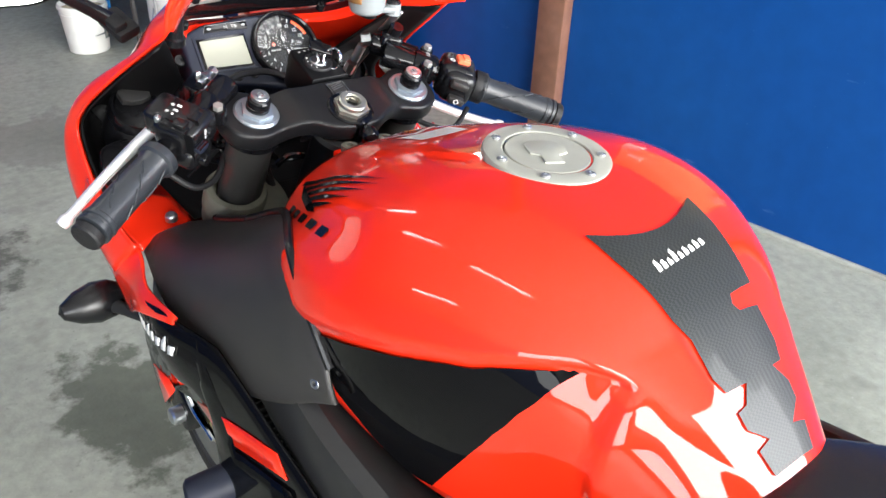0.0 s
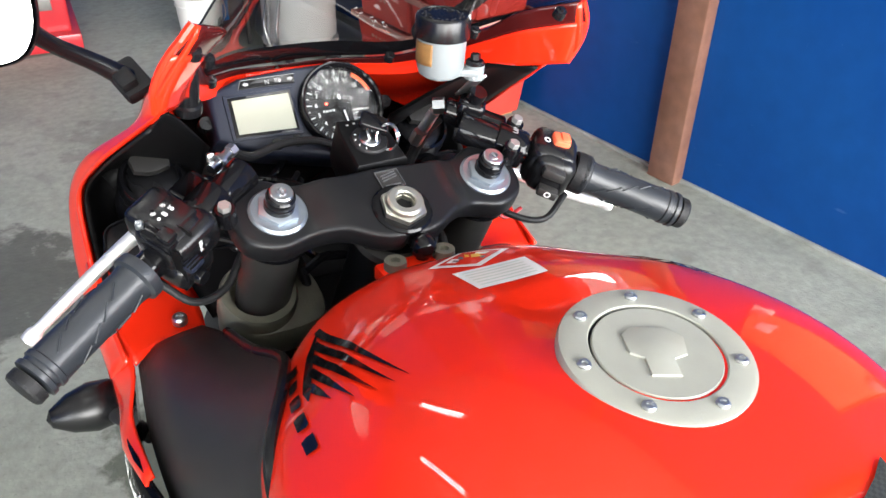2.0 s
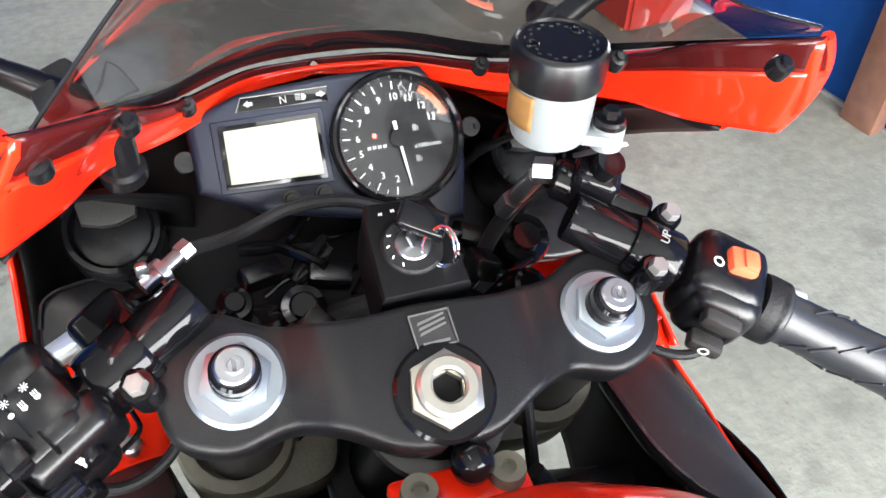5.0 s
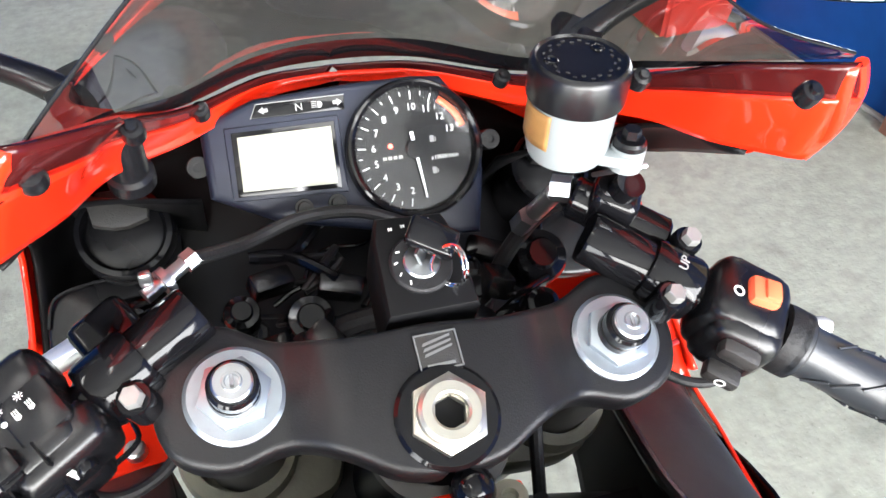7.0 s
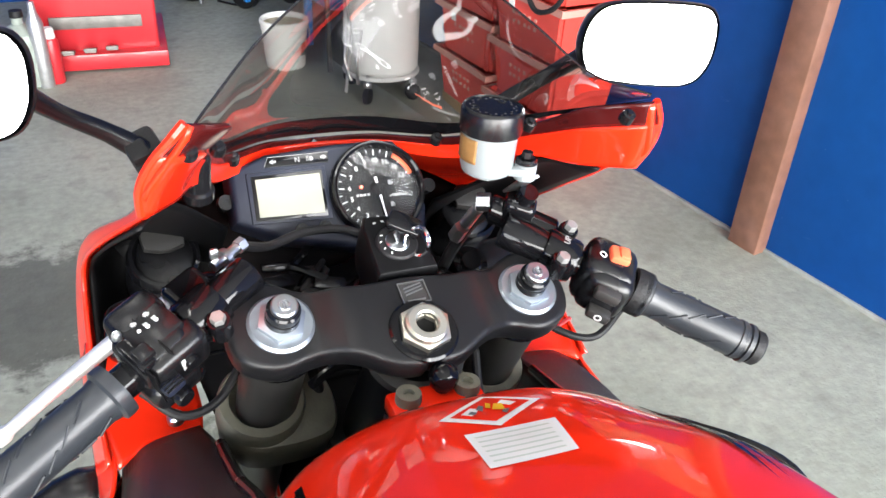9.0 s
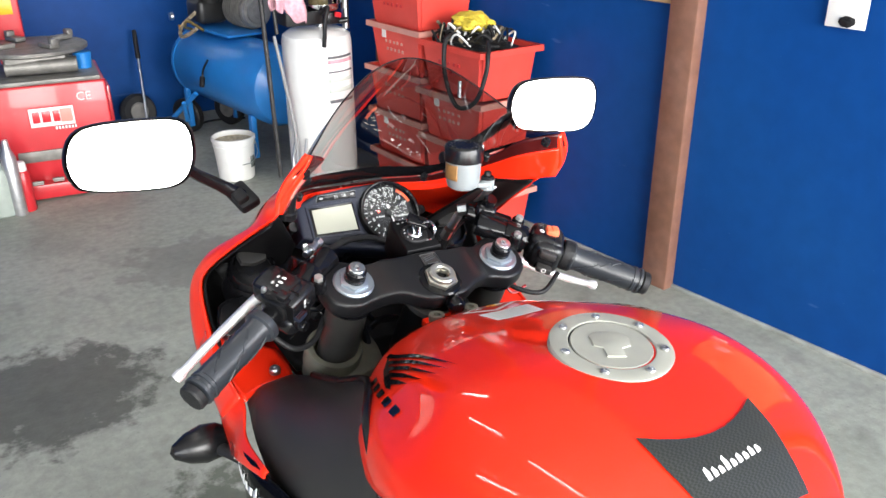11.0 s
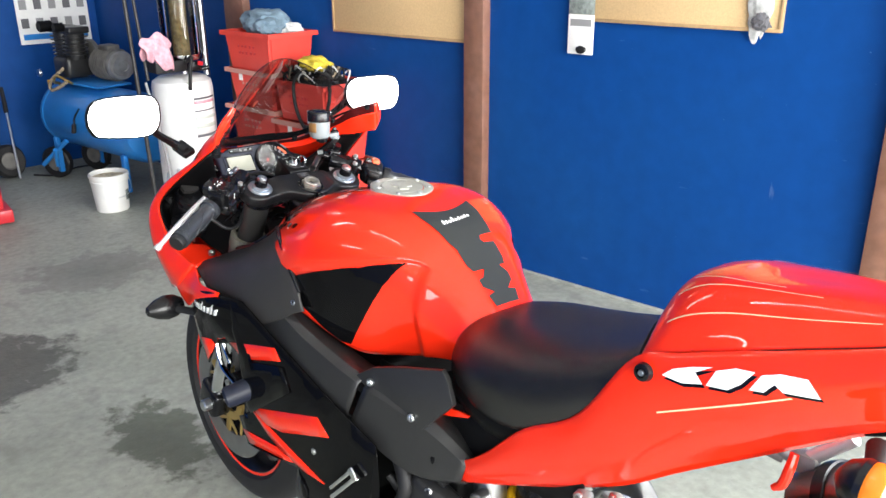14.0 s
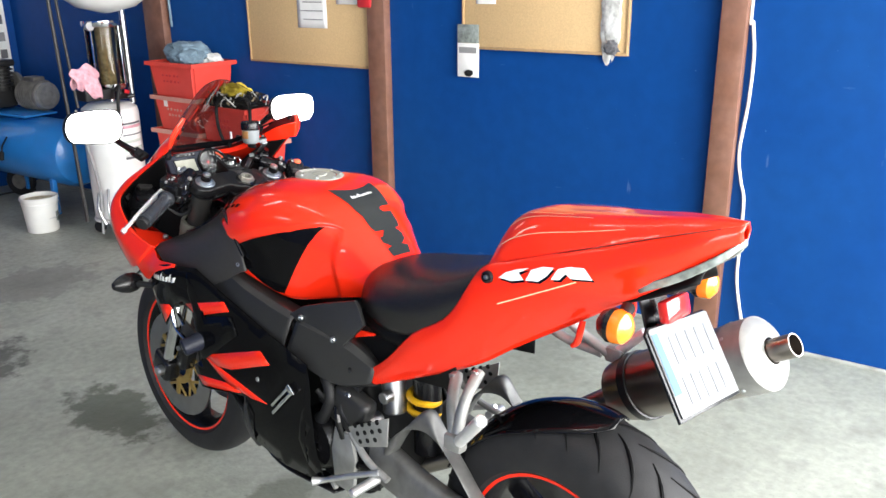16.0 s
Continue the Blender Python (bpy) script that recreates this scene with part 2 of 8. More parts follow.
INK = material("grey_print", (0.12, 0.12, 0.13), 0.6, vary=0.1)
RED_CRATE = material("red_plastic_crate", (0.72, 0.060, 0.042), 0.48, vary=0.1, scale=12, second=(0.55, 0.06, 0.05), second_scale=3, bump=0.1, bump_scale=200)
PINK_RIM = material("faded_red_crate_rim", (0.58, 0.27, 0.22), 0.5, vary=0.12, scale=15)
MACHINE_RED = material("red_machine_enamel", (0.52, 0.022, 0.030), 0.32, vary=0.1, scale=10, coat=0.3)
DIRTY_STEEL = material("dirty_grey_steel", (0.24, 0.23, 0.21), 0.5, metal=0.5, vary=0.3, scale=20, second=(0.14, 0.13, 0.12), second_scale=8)
TANK_BLUE = material("blue_compressor_enamel", (0.02, 0.20, 0.56), 0.3, vary=0.08, scale=10, coat=0.3)
DRUM_WHITE = material("white_enamel", (0.74, 0.74, 0.72), 0.3, vary=0.06, scale=9, coat=0.2, second=(0.62, 0.61, 0.58), second_scale=5)
BUCKET_WHITE = material("white_bucket_plastic", (0.70, 0.70, 0.67), 0.45, vary=0.08, scale=14, second=(0.55, 0.53, 0.48), second_scale=7)
DRY_WASTE = material("dried_beige_waste", (0.46, 0.40, 0.28), 0.9, vary=0.4, scale=60, bump=0.5, bump_scale=120)
BROWN_MUCK = material("brown_waste", (0.30, 0.24, 0.16), 0.9, vary=0.5, scale=40)
PINK_CLOTH = material("pink_striped_cloth", (0.72, 0.38, 0.44), 0.85, vary=0.35, scale=45)
BLUE_CLOTH = material("grey_blue_cloth", (0.20, 0.29, 0.36), 0.9, vary=0.3, scale=30)
WHITE_CLOTH = material("white_cloth", (0.68, 0.68, 0.66), 0.9, vary=0.2, scale=30)
YELLOW_CLOTH = material("yellow_cloth", (0.75, 0.58, 0.06), 0.85, vary=0.3, scale=40)
CABLE_WHITE = material("white_cable", (0.74, 0.73, 0.70), 0.5, vary=0.06)
TAPE = material("grimy_pale_joint", (0.30, 0.31, 0.29), 0.7, vary=0.3, scale=14)
GLOW = bpy.data.materials.new("tube_glow")
GLOW.use_nodes = True
GLOW.node_tree.nodes["Principled BSDF"].inputs["Emission Color"].default_value = (1, 0.97, 0.92, 1)
GLOW.node_tree.nodes["Principled BSDF"].inputs["Emission Strength"].default_value = 24.0


def stained_floor():
    """Concrete with dark oil and damp stains of ragged outline, at their places on the floor."""
    m = material("stained_concrete", (0.335, 0.350, 0.300), 0.58, vary=0.18, scale=34, bump=0.8, bump_scale=85,
                 second=(0.236, 0.253, 0.212), second_scale=1.3, second_amount=0.9, rough_vary=0.3)
    n, l = m.node_tree.nodes, m.node_tree.links
    p = n["Principled BSDF"]
    base = p.inputs["Base Color"].links[0].from_socket
    tc = n.new("ShaderNodeTexCoord")
    # grit and pale chips in the cement, gathered in patches, and faint tyre and shoe dirt
    for size, lo, hi, amount, colour in ((150, .64, .74, .4, (.44, .44, .41)), (95, .65, .74, .5, (.13, .13, .115)), (9, .56, .70, .45, (.15, .155, .135)), (2.6, .55, .75, .4, (.19, .195, .175))):
        grit = n.new("ShaderNodeTexNoise")
        grit.inputs["Scale"].default_value, grit.inputs["Detail"].default_value = size, 3 if size > 50 else 8
        l.new(tc.outputs["Object"], grit.inputs["Vector"])
        gr = n.new("ShaderNodeMapRange")
        gr.inputs["From Min"].default_value, gr.inputs["From Max"].default_value, gr.inputs["To Max"].default_value = lo, hi, amount
        l.new(grit.outputs["Fac"], gr.inputs["Value"])
        gm = n.new("ShaderNodeMix")
        gm.data_type = "RGBA"
        l.new(gr.outputs["Result"], gm.inputs["Factor"])
        l.new(base, gm.inputs["A"])
        gm.inputs["B"].default_value = (*colour, 1)
        base = gm.outputs["Result"]
    warp = n.new("ShaderNodeTexNoise")
    warp.inputs["Scale"].default_value, warp.inputs["Detail"].default_value = 11.0, 12
    warp.inputs["Roughness"].default_value = 0.66
    l.new(tc.outputs["Object"], warp.inputs["Vector"])
    for x, y, rx, ry, colour, amount, ragged in ((-.38, 1.52, .29, .29, (.040, .040, .033), .74, .95), (-.12, .72, .13, .25, (.062, .072, .048), .78, 1.05), (-.05, -.10, .10, .08, (.10, .11, .08), .6, .8),
                                                 (-1.15, .95, .35, .5, (.07, .066, .06), .7, .8), (.25, 2.2, .3, .25, (.14, .135, .125), .5, 1.0), (.9, 1.4, .25, .3, (.16, .155, .15), .4, 1.0)):
        mp = n.new("ShaderNodeMapping")
        mp.inputs["Location"].default_value = (-x / rx, -y / ry, 0)
        mp.inputs["Scale"].default_value = (1 / rx, 1 / ry, 0)
        l.new(tc.outputs["Object"], mp.inputs["Vector"])
        ln = n.new("ShaderNodeVectorMath")
        ln.operation = "LENGTH"
        l.new(mp.outputs["Vector"], ln.inputs[0])
        off = n.new("ShaderNodeMath")
        off.operation = "MULTIPLY_ADD"
        l.new(warp.outputs["Fac"], off.inputs[0])
        off.inputs[1].default_value = ragged * 2.2
        l.new(ln.outputs["Value"], off.inputs[2])
        mr = n.new("ShaderNodeMapRange")
        mr.inputs["From Min"].default_value, mr.inputs["From Max"].default_value = 1.05 + ragged * 1.1, .78 + ragged * 1.1
        mr.inputs["To Max"].default_value = amount
        l.new(off.outputs["Value"], mr.inputs["Value"])
        mx = n.new("ShaderNodeMix")
        mx.data_type = "RGBA"
        l.new(mr.outputs["Result"], mx.inputs["Factor"])
        l.new(base, mx.inputs["A"])
        mx.inputs["B"].default_value = (*colour, 1)
        base = mx.outputs["Result"]
    l.new(base, p.inputs["Base Color"])
    return m


FLOOR_MAT = stained_floor()


# ---- mesh helpers ----
def thing(name, label, category, group="", kind="", m=None):
    ob = new(name)
    ob.empty_display_size = 0.1
    if m is not None:
        ob.matrix_world = m
    return tagged(ob, label, category, group, kind)


def part(name, bm, mat, parent=None, label="", angle=32, flat=False, solid=0.0):
    me = bpy.data.meshes.new(name)
    bmesh.ops.recalc_face_normals(bm, faces=bm.faces)
    bm.to_mesh(me)
    bm.free()
    for p in me.polygons:
        p.use_smooth = not flat
    if not flat:
        me.set_sharp_from_angle(angle=radians(angle))
    me.materials.append(mat)
    ob = new(name, me)
    if parent is not None:
        ob.parent = parent
    if solid:
        md = ob.modifiers.new("thickness", "SOLIDIFY")
        md.thickness, md.offset = solid, -1
    if label:
        ob["label"] = label
    return ob


def solo(name, bm, mat, label, category, group="", kind="", angle=32, flat=False, m=None):
    ob = part(name, bm, mat, None, "", angle, flat)
    if m is not None:
        ob.matrix_world = m
    return tagged(ob, label, category, group, kind)


def join(*bms):
    out = bmesh.new()
    for b in bms:
        me = bpy.data.meshes.new("tmp")
        b.to_mesh(me)
        b.free()
        out.from_mesh(me)
        bpy.data.meshes.remove(me)
    return out


def moved(bm, m):
    bm.transform(m)
    return bm


def box(cx, cy, cz, sx, sy, sz, bevel=0.0, seg=2, taper=1.0):
    bm = bmesh.new()
    bmesh.ops.create_cube(bm, size=1.0)
    for v in bm.verts:
        k = taper if v.co.z < 0 else 1.0
        v.co = Vector((v.co.x * sx * k, v.co.y * sy * k, v.co.z * sz))
    if bevel:
        bmesh.ops.bevel(bm, geom=list(bm.edges), offset=bevel, segments=seg, affect="EDGES", profile=0.5)
    bm.transform(Matrix.Translation((cx, cy, cz)))
    return bm


def spin(profile, m=None, n=32):
    """Turned solid: profile of (radius, height) round z, closed at the ends where the radius is 0."""
    bm = bmesh.new()
    rings = []
    for r, h in profile:
        if r < 1e-6:
            rings.append([bm.verts.new((0, 0, h))])
        else:
            rings.append([bm.verts.new((r * math.cos(2 * math.pi * k / n), r * math.sin(2 * math.pi * k / n), h)) for k in range(n)])
    for a, b in zip(rings, rings[1:]):
        for k in range(n):
            j = (k + 1) % n
            if len(a) == 1 and len(b) == 1:
                continue
            if len(a) == 1:
                bm.faces.new((a[0], b[k], b[j]))
            elif len(b) == 1:
                bm.faces.new((a[k], a[j], b[0]))
            else:
                bm.faces.new((a[k], a[j], b[j], b[k]))
    if m is not None:
        bm.transform(m)
    return bm


def along(a, b):
    """Pose whose z runs from a to b."""
    a, b = Vector(a), Vector(b)
    return Matrix.Translation(a) @ (b - a).to_track_quat("Z", "Y").to_matrix().to_4x4()


def rod(a, b, r, r2=None, n=20, bevel=0.0):
    length = (Vector(b) - Vector(a)).length
    r2 = r if r2 is None else r2
    c = bevel
    return spin([(0, 0), (r - c, 0), (r, c), (r2, length - c), (r2 - c, length), (0, length)], along(a, b), n)


def hexnut(m, r, h, bore=0.0):
    prof = [(0, 0), (r, 0), (r, h * 0.85), (r * 0.9, h), (bore, h), (bore, h * 0.3), (0, h * 0.3)] if bore else [(0, 0), (r, 0), (r, h * 0.8), (r * 0.88, h), (0, h)]
    return spin(prof, m, 6)


def bolt(p, d, r=0.006, h=0.004):
    """Pan-head screw with a hex recess, at p, looking along d."""
    m = along(p, Vector(p) + Vector(d))
    return spin([(0, h * 0.35), (r * 0.45, h * 0.35), (r * 0.5, h), (r * 0.8, h * 0.95), (r, h * 0.5), (r, -0.004), (0, -0.004)], m, 14)


def catmull(pts, n, closed=False):
    p = np.array(pts, float)
    k = len(p)
    out = []
    spans = k if closed else k - 1
    for s in np.linspace(0, spans, n, endpoint=not closed):
        i = min(int(s), spans - 1)
        u = s - i
        if closed:
            a, b, c, d = p[(i - 1) % k], p[i % k], p[(i + 1) % k], p[(i + 2) % k]
        else:
            a = p[i - 1] if i > 0 else 2 * p[0] - p[1]
            b, c = p[i], p[i + 1]
            d = p[i + 2] if i + 2 < k else 2 * p[k - 1] - p[k - 2]
        out.append(0.5 * (2 * b + (c - a) * u + (2 * a - 5 * b + 4 * c - d) * u * u + (3 * b - 3 * c + d - a) * u ** 3))
    return np.array(out)


def tube(pts, r, n=10, steps=0, closed=False, ends=True):
    """Round hose along a smooth line; r may be a list of radii."""
    line = catmull(pts, steps, closed) if steps else np.array(pts, float)
    rad = np.interp(np.linspace(0, 1, len(line)), np.linspace(0, 1, len(r)), r) if isinstance(r, (list, tuple)) else np.full(len(line), r)
    bm = bmesh.new()
    rings = []
    side = None
    k = len(line)
    for i, p in enumerate(line):
        t = (line[(i + 1) % k] - line[i - 1]) if closed else (line[min(i + 1, k - 1)] - line[max(i - 1, 0)])
        t = Vector(t).normalized()
        if side is None:
            side = t.orthogonal().normalized()
        side = (side - t * side.dot(t)).normalized()
        up = t.cross(side)
        rings.append([bm.verts.new(Vector(p) + (side * math.cos(2 * math.pi * q / n) + up * math.sin(2 * math.pi * q / n)) * rad[i]) for q in range(n)])
    pairs = list(zip(rings, rings[1:] + ([rings[0]] if closed else [])))
    for a, b in pairs:
        for q in range(n):
            bm.faces.new((a[q], a[(q + 1) % n], b[(q + 1) % n], b[q]))
    if ends and not closed:
        bm.faces.new(rings[0][::-1])
        bm.faces.new(rings[-1])
    return bm


def grid(P, closed=False, caps=False):
    """Quad mesh over an array of points (rows, columns, 3)."""
    bm = bmesh.new()
    R, C = P.shape[:2]
    v = [[bm.verts.new(P[i, j]) for j in range(C)] for i in range(R)]
    for i in range(R - 1):
        for j in range(C if closed else C - 1):
            q = (v[i][j], v[i][(j + 1) % C], v[i + 1][(j + 1) % C], v[i + 1][j])
            if len({id(x) for x in q}) == 4:
                bm.faces.new(q)
    if caps:
        bm.faces.new(v[0][::-1])
        bm.faces.new(v[-1])
    return bm


def surf(ctrl, nu, nv, closed=False):
    """Smooth array of points through a small net of control points."""
    rows = [catmull(r, nv, closed) for r in ctrl]
    cols = np.array(rows)
    return np.array([catmull(cols[:, j], nu) for j in range(cols.shape[1])]).transpose(1, 0, 2)


def plate(outline, thick, m=None, bevel=0.0, smooth=0, seg=2, holes=()):
    """Flat plate: outline in x, y, thickness in z down from 0."""
    pts = catmull([(*p, 0) for p in outline], smooth, True)[:, :2] if smooth else outline
    bm = bmesh.new()
    top = [bm.verts.new((p[0], p[1], 0)) for p in pts]
    f = bm.faces.new(top)
    ext = bmesh.ops.extrude_face_region(bm, geom=[f])
    for e in ext["geom"]:
        if isinstance(e, bmesh.types.BMVert):
            e.co.z -= thick
    bmesh.ops.recalc_face_normals(bm, faces=bm.faces)
    if bevel:
        ed = [e for e in bm.edges if abs(e.verts[0].co.z - e.verts[1].co.z) < 1e-7]
        bmesh.ops.bevel(bm, geom=ed, offset=bevel, segments=seg, affect="EDGES", profile=0.5)
    if m is not None:
        bm.transform(m)
    return bm


def frame_of(origin, u, v):
    """Pose with x along u, y along v (made square), z their cross."""
    u = Vector(u).normalized()
    v = (Vector(v) - u * Vector(v).dot(u)).normalized()
    w = u.cross(v)
    m = Matrix((u, v, w)).transposed().to_4x4()
    m.translation = Vector(origin)
    return m


def text(name, s, size, m, mat, parent=None, depth=0.0004, shear=0.0, label="", on=None):
    """Raised lettering as a mesh."""
    cu = bpy.data.curves.new(name, "FONT")
    cu.body, cu.size, cu.extrude, cu.shear = s, size, depth, shear
    cu.align_x, cu.align_y = "CENTER", "CENTER"
    cu.resolution_u = 2
    tmp = bpy.data.objects.new("tmp_text", cu)
    scene.collection.objects.link(tmp)
    dg = bpy.context.evaluated_depsgraph_get()
    me = bpy.data.meshes.new_from_object(tmp.evaluated_get(dg))
    bpy.data.objects.remove(tmp)
    bpy.data.curves.remove(cu)
    me.transform(m)
    if on is not None:
        for v in me.vertices:
            v.co = on(v.co)
    me.materials.clear()
    me.materials.append(mat)
    ob = new(name, me)
    if parent is not None:
        ob.parent = parent
    if label:
        ob["label"] = label
    return ob


def clump(pts, r, seed, squash=1.0, sub=3, rough=0.35, freq=9.0):
    """Crumpled lump of cloth: a dented ball stretched over pts."""
    bm = bmesh.new()
    bmesh.ops.create_icosphere(bm, subdivisions=sub + 1, radius=1.0)
    lo, hi = np.min(pts, 0), np.max(pts, 0)
    c, e = (lo + hi) / 2, (hi - lo) / 2 + r
    for v in bm.verts:
        d = noise.fractal(v.co * freq * 0.25 + Vector((seed, 0, 0)), 0.9, 2.1, 4)
        f = noise.noise(v.co * freq * 0.6 + Vector((0, seed, 0)))
        k = 1 + rough * d - 0.12 * abs(f)
        v.co = Vector((c[0] + v.co.x * e[0] * k, c[1] + v.co.y * e[1] * k, c[2] + v.co.z * e[2] * k * squash))
    return bm


# ---- the room ----
WA = math.atan(0.108)
WM = Matrix.Translation((1.735, 0, 0)) @ Matrix.Rotation(WA, 4, "Z")   # wall frame: x out of the room, y along the wall
room_floor = plate([(-5.2, -6.5), (2.6, -6.5), (2.6, 4.9), (-5.2, 4.9)], 0.1)
solo("floor", room_floor, FLOOR_MAT, "worn grey concrete workshop floor with stains", "floor", kind="structure")
H = 3.3
solo("wall_east", join(box(0.06, 1.85, H / 2, 0.12, 7.7, H), box(0.06, -3.6, 3.1, 0.12, 3.2, 0.4)), BLUE_WALL, "dark blue painted workshop wall with light scuffs", "wall", kind="structure", m=WM)
solo("wall_north", box(-1.6, 4.42, H / 2, 7.0, 0.12, H), BLUE_WALL, "dark blue painted back wall of the workshop", "wall", kind="structure")
solo("wall_west", join(box(-4.6, 0.55, H / 2, 0.12, 7.7, H), box(-4.6, -4.4, 3.1, 0.12, 2.2, 0.4)), BLUE_WALL, "dark blue painted wall with a gateway", "wall", kind="structure")
solo("wall_south", join(box(-4.2, -5.5, H / 2, 0.9, 0.12, H), box(1.78, -5.5, H / 2, 0.6, 0.12, H), box(-1.1, -5.5, 3.18, 5.3, 0.12, 0.24)), PLASTER, "pale plaster wall with an open gate", "wall", kind="structure")
solo("ceiling", box(-1.4, -0.5, H + 0.05, 7.6, 11.4, 0.1), CEILING, "pale grey workshop ceiling", "ceiling", kind="structure")
solo("ground", plate([(-400, -400), (400, -400), (400, 400), (-400, 400)], 0.1, Matrix.Translation((0, 0, -0.11))), CONCRETE, "grey paved yard outside", "ground", kind="structure")


def post(name, y0, y1, depth, label):
    bm = box(-depth / 2, (y0 + y1) / 2, H / 2, depth, y1 - y0, H, 0.004)
    return solo(name, bm, BROWN_POST, label, "post", group="wall posts", kind="structure", m=WM)


post("post", 1.047, 1.152, 0.050, "brown painted timber post against the blue wall")
post("post", -0.610, -0.517, 0.050, "brown painted timber post with a cable beside it")
post("post", 2.68, 2.85, 0.050, "brown painted timber post behind the crates")

# ---- the motorcycle: x right, y ahead, z up, from the ground under the steering stem ----
LEAN_M = Matrix.Translation((-0.031, 0, 0.043)) @ Matrix.Rotation(radians(2.6), 4, "Y")
bike = thing("motorcycle", "red and black sports motorcycle parked on the concrete floor", "motorcycle", m=LEAN_M)


def both(make):
    """The same shape on the left and, mirrored, on the right."""
    for s in (-1, 1):
        make(s)


def mirrored(bm, s):
    """A shape drawn for the left side (x < 0); s = 1 flips it to the right."""
    if s > 0:
        bm.transform(Matrix.Diagonal((-1, 1, 1, 1)))
        bmesh.ops.reverse_faces(bm, faces=bm.faces)
    return bm


# -- fuel tank: half outlines (x, z) from the ridge to the lower edge, from front to back
TANK = [
    (-0.030, [(0, .825), (.045, .822), (.085, .800), (.105, .770), (.108, .735)]),
    (-0.060, [(0, .851), (.060, .848), (.115, .825), (.142, .785), (.146, .735)]),
    (-0.110, [(0, .872), (.075, .869), (.140, .842), (.176, .795), (.182, .728)]),
    (-0.185, [(0, .896), (.088, .894), (.165, .870), (.209, .818), (.210, .716)]),
    (-0.285, [(0, .915), (.094, .913), (.174, .889), (.222, .826), (.205, .690)]),
    (-0.375, [(0, .909), (.086, .907), (.163, .886), (.206, .815), (.182, .664)]),
    (-0.450, [(0, .886), (.075, .883), (.140, .859), (.169, .795), (.142, .672)]),
    (-0.515, [(0, .836), (.060, .833), (.108, .810), (.131, .752), (.120, .688)]),
    (-0.575, [(0, .778), (.050, .774), (.086, .752), (.105, .718), (.103, .695)]),
    (-0.610, [(0, .735), (.045, .732), (.072, .720), (.088, .705), (.092, .695)]),
]


def tank_row(y, half):
    left = [(-x, y, z) for x, z in half[::-1]]
    return left + [(x, y, z) for x, z in half[1:]]


SLIM = 0.0384


def slim(rows):
    """Half outlines narrowed towards the tail."""
    return [(y, [(x + SLIM * y * min(1.0, x / .12), z) for x, z in h]) for y, h in rows]


TANK = slim(TANK)
TANK_NET = surf([tank_row(y, h) for y, h in TANK], 150, 145)
TANK_Y = TANK_NET[:, 72, 1]


def smooth(k):
    k = np.clip(k, 0, 1)
    return k * k * (3 - 2 * k)


# knee hollow: the flank steps in below a crease and ends at an upright ridge behind
for i, y in enumerate(TANK_Y):
    crease = float(np.interp(y, (-.492, -.460, -.433, -.400, -.345, -.280, -.228, -.15), (.44, .52, .60, .665, .727, .790, .836, .86)))
    depth = .010 * smooth((y + .497) / .022) * smooth((-.15 - y) / .10)
    side = np.linspace(-1, 1, 145)
    hollow = .0055 * np.exp(-((np.abs(side) - .60) / .085) ** 2) * math.exp(-((y + .205) / .085) ** 2)
    TANK_NET[i, :, 0] -= np.sign(side) * hollow * .75
    TANK_NET[i, :, 2] -= hollow * .65
    TANK_NET[i, :, 0] -= np.sign(side) * depth * smooth((np.abs(side) - crease + .012) / .05)


def tank_point(s, y, lift=0.0):
    """Point on the tank skin: s from -1 (left lower edge) over 0 (ridge) to 1, at y."""
    i = np.interp(-y, -TANK_Y, np.arange(len(TANK_Y)))
    j = (s + 1) * 72
    i0, j0 = min(int(i), 148), min(int(j), 143)
    a, b = i - i0, j - j0
    p = lambda ii, jj: TANK_NET[ii, jj]
    q = p(i0, j0) * (1 - a) * (1 - b) + p(i0 + 1, j0) * a * (1 - b) + p(i0, j0 + 1) * (1 - a) * b + p(i0 + 1, j0 + 1) * a * b
    du = p(i0 + 1, j0) - p(i0, j0)
    dv = p(i0, j0 + 1) - p(i0, j0)
    nrm = Vector(np.cross(dv, -du)).normalized()
    if nrm.dot(Vector((q[0], 0, 0.3))) < 0:
        nrm = -nrm
    return Vector(q) + nrm * lift, nrm


def tank_s(x, y):
    """Skin parameter s at sideways place x on the upper half of the tank."""
    ss = np.linspace(-0.95, 0.95, 120)
    xs = [tank_point(s, y)[0].x for s in ss]
    return float(np.interp(x, xs, ss))


tank = part("fuel_tank", grid(TANK_NET), RED, bike, "glossy red fuel tank", angle=60, solid=0.004)


def skin_patch(name, outline, mat, parent, lift=0.0008, label="", n=60, smooth=False):
    """Decal laid on the tank: outline in (s, y), filled and draped on the skin."""
    bm = bmesh.new()
    pts = catmull([(*p, 0) for p in outline], n, True)[:, :2] if smooth else np.array(outline)
    if not smooth:
        fine = []
        for a, b in zip(pts, np.roll(pts, -1, 0)):
            k = max(1, int(np.hypot(*(b - a) * (0.2, 1)) / 0.012))
            fine += [a + (b - a) * q / k for q in range(k)]
        pts = np.array(fine)
    vs = [bm.verts.new((p[0] * 0.2, p[1], 0)) for p in pts]
    f = bm.faces.new(vs)
    bmesh.ops.triangulate(bm, faces=[f])
    for _ in range(3):
        long_edges = [e for e in bm.edges if e.calc_length() > 0.014]
        if not long_edges:
            break
        bmesh.ops.subdivide_edges(bm, edges=long_edges, cuts=1)
        bmesh.ops.triangulate(bm, faces=bm.faces)
    for v in bm.verts:
        v.co = tank_point(max(-1, min(1, v.co.x / 0.2)), v.co.y, lift)[0]
    return part(name, bm, mat, parent, label, angle=80)


# black side panels on the tank


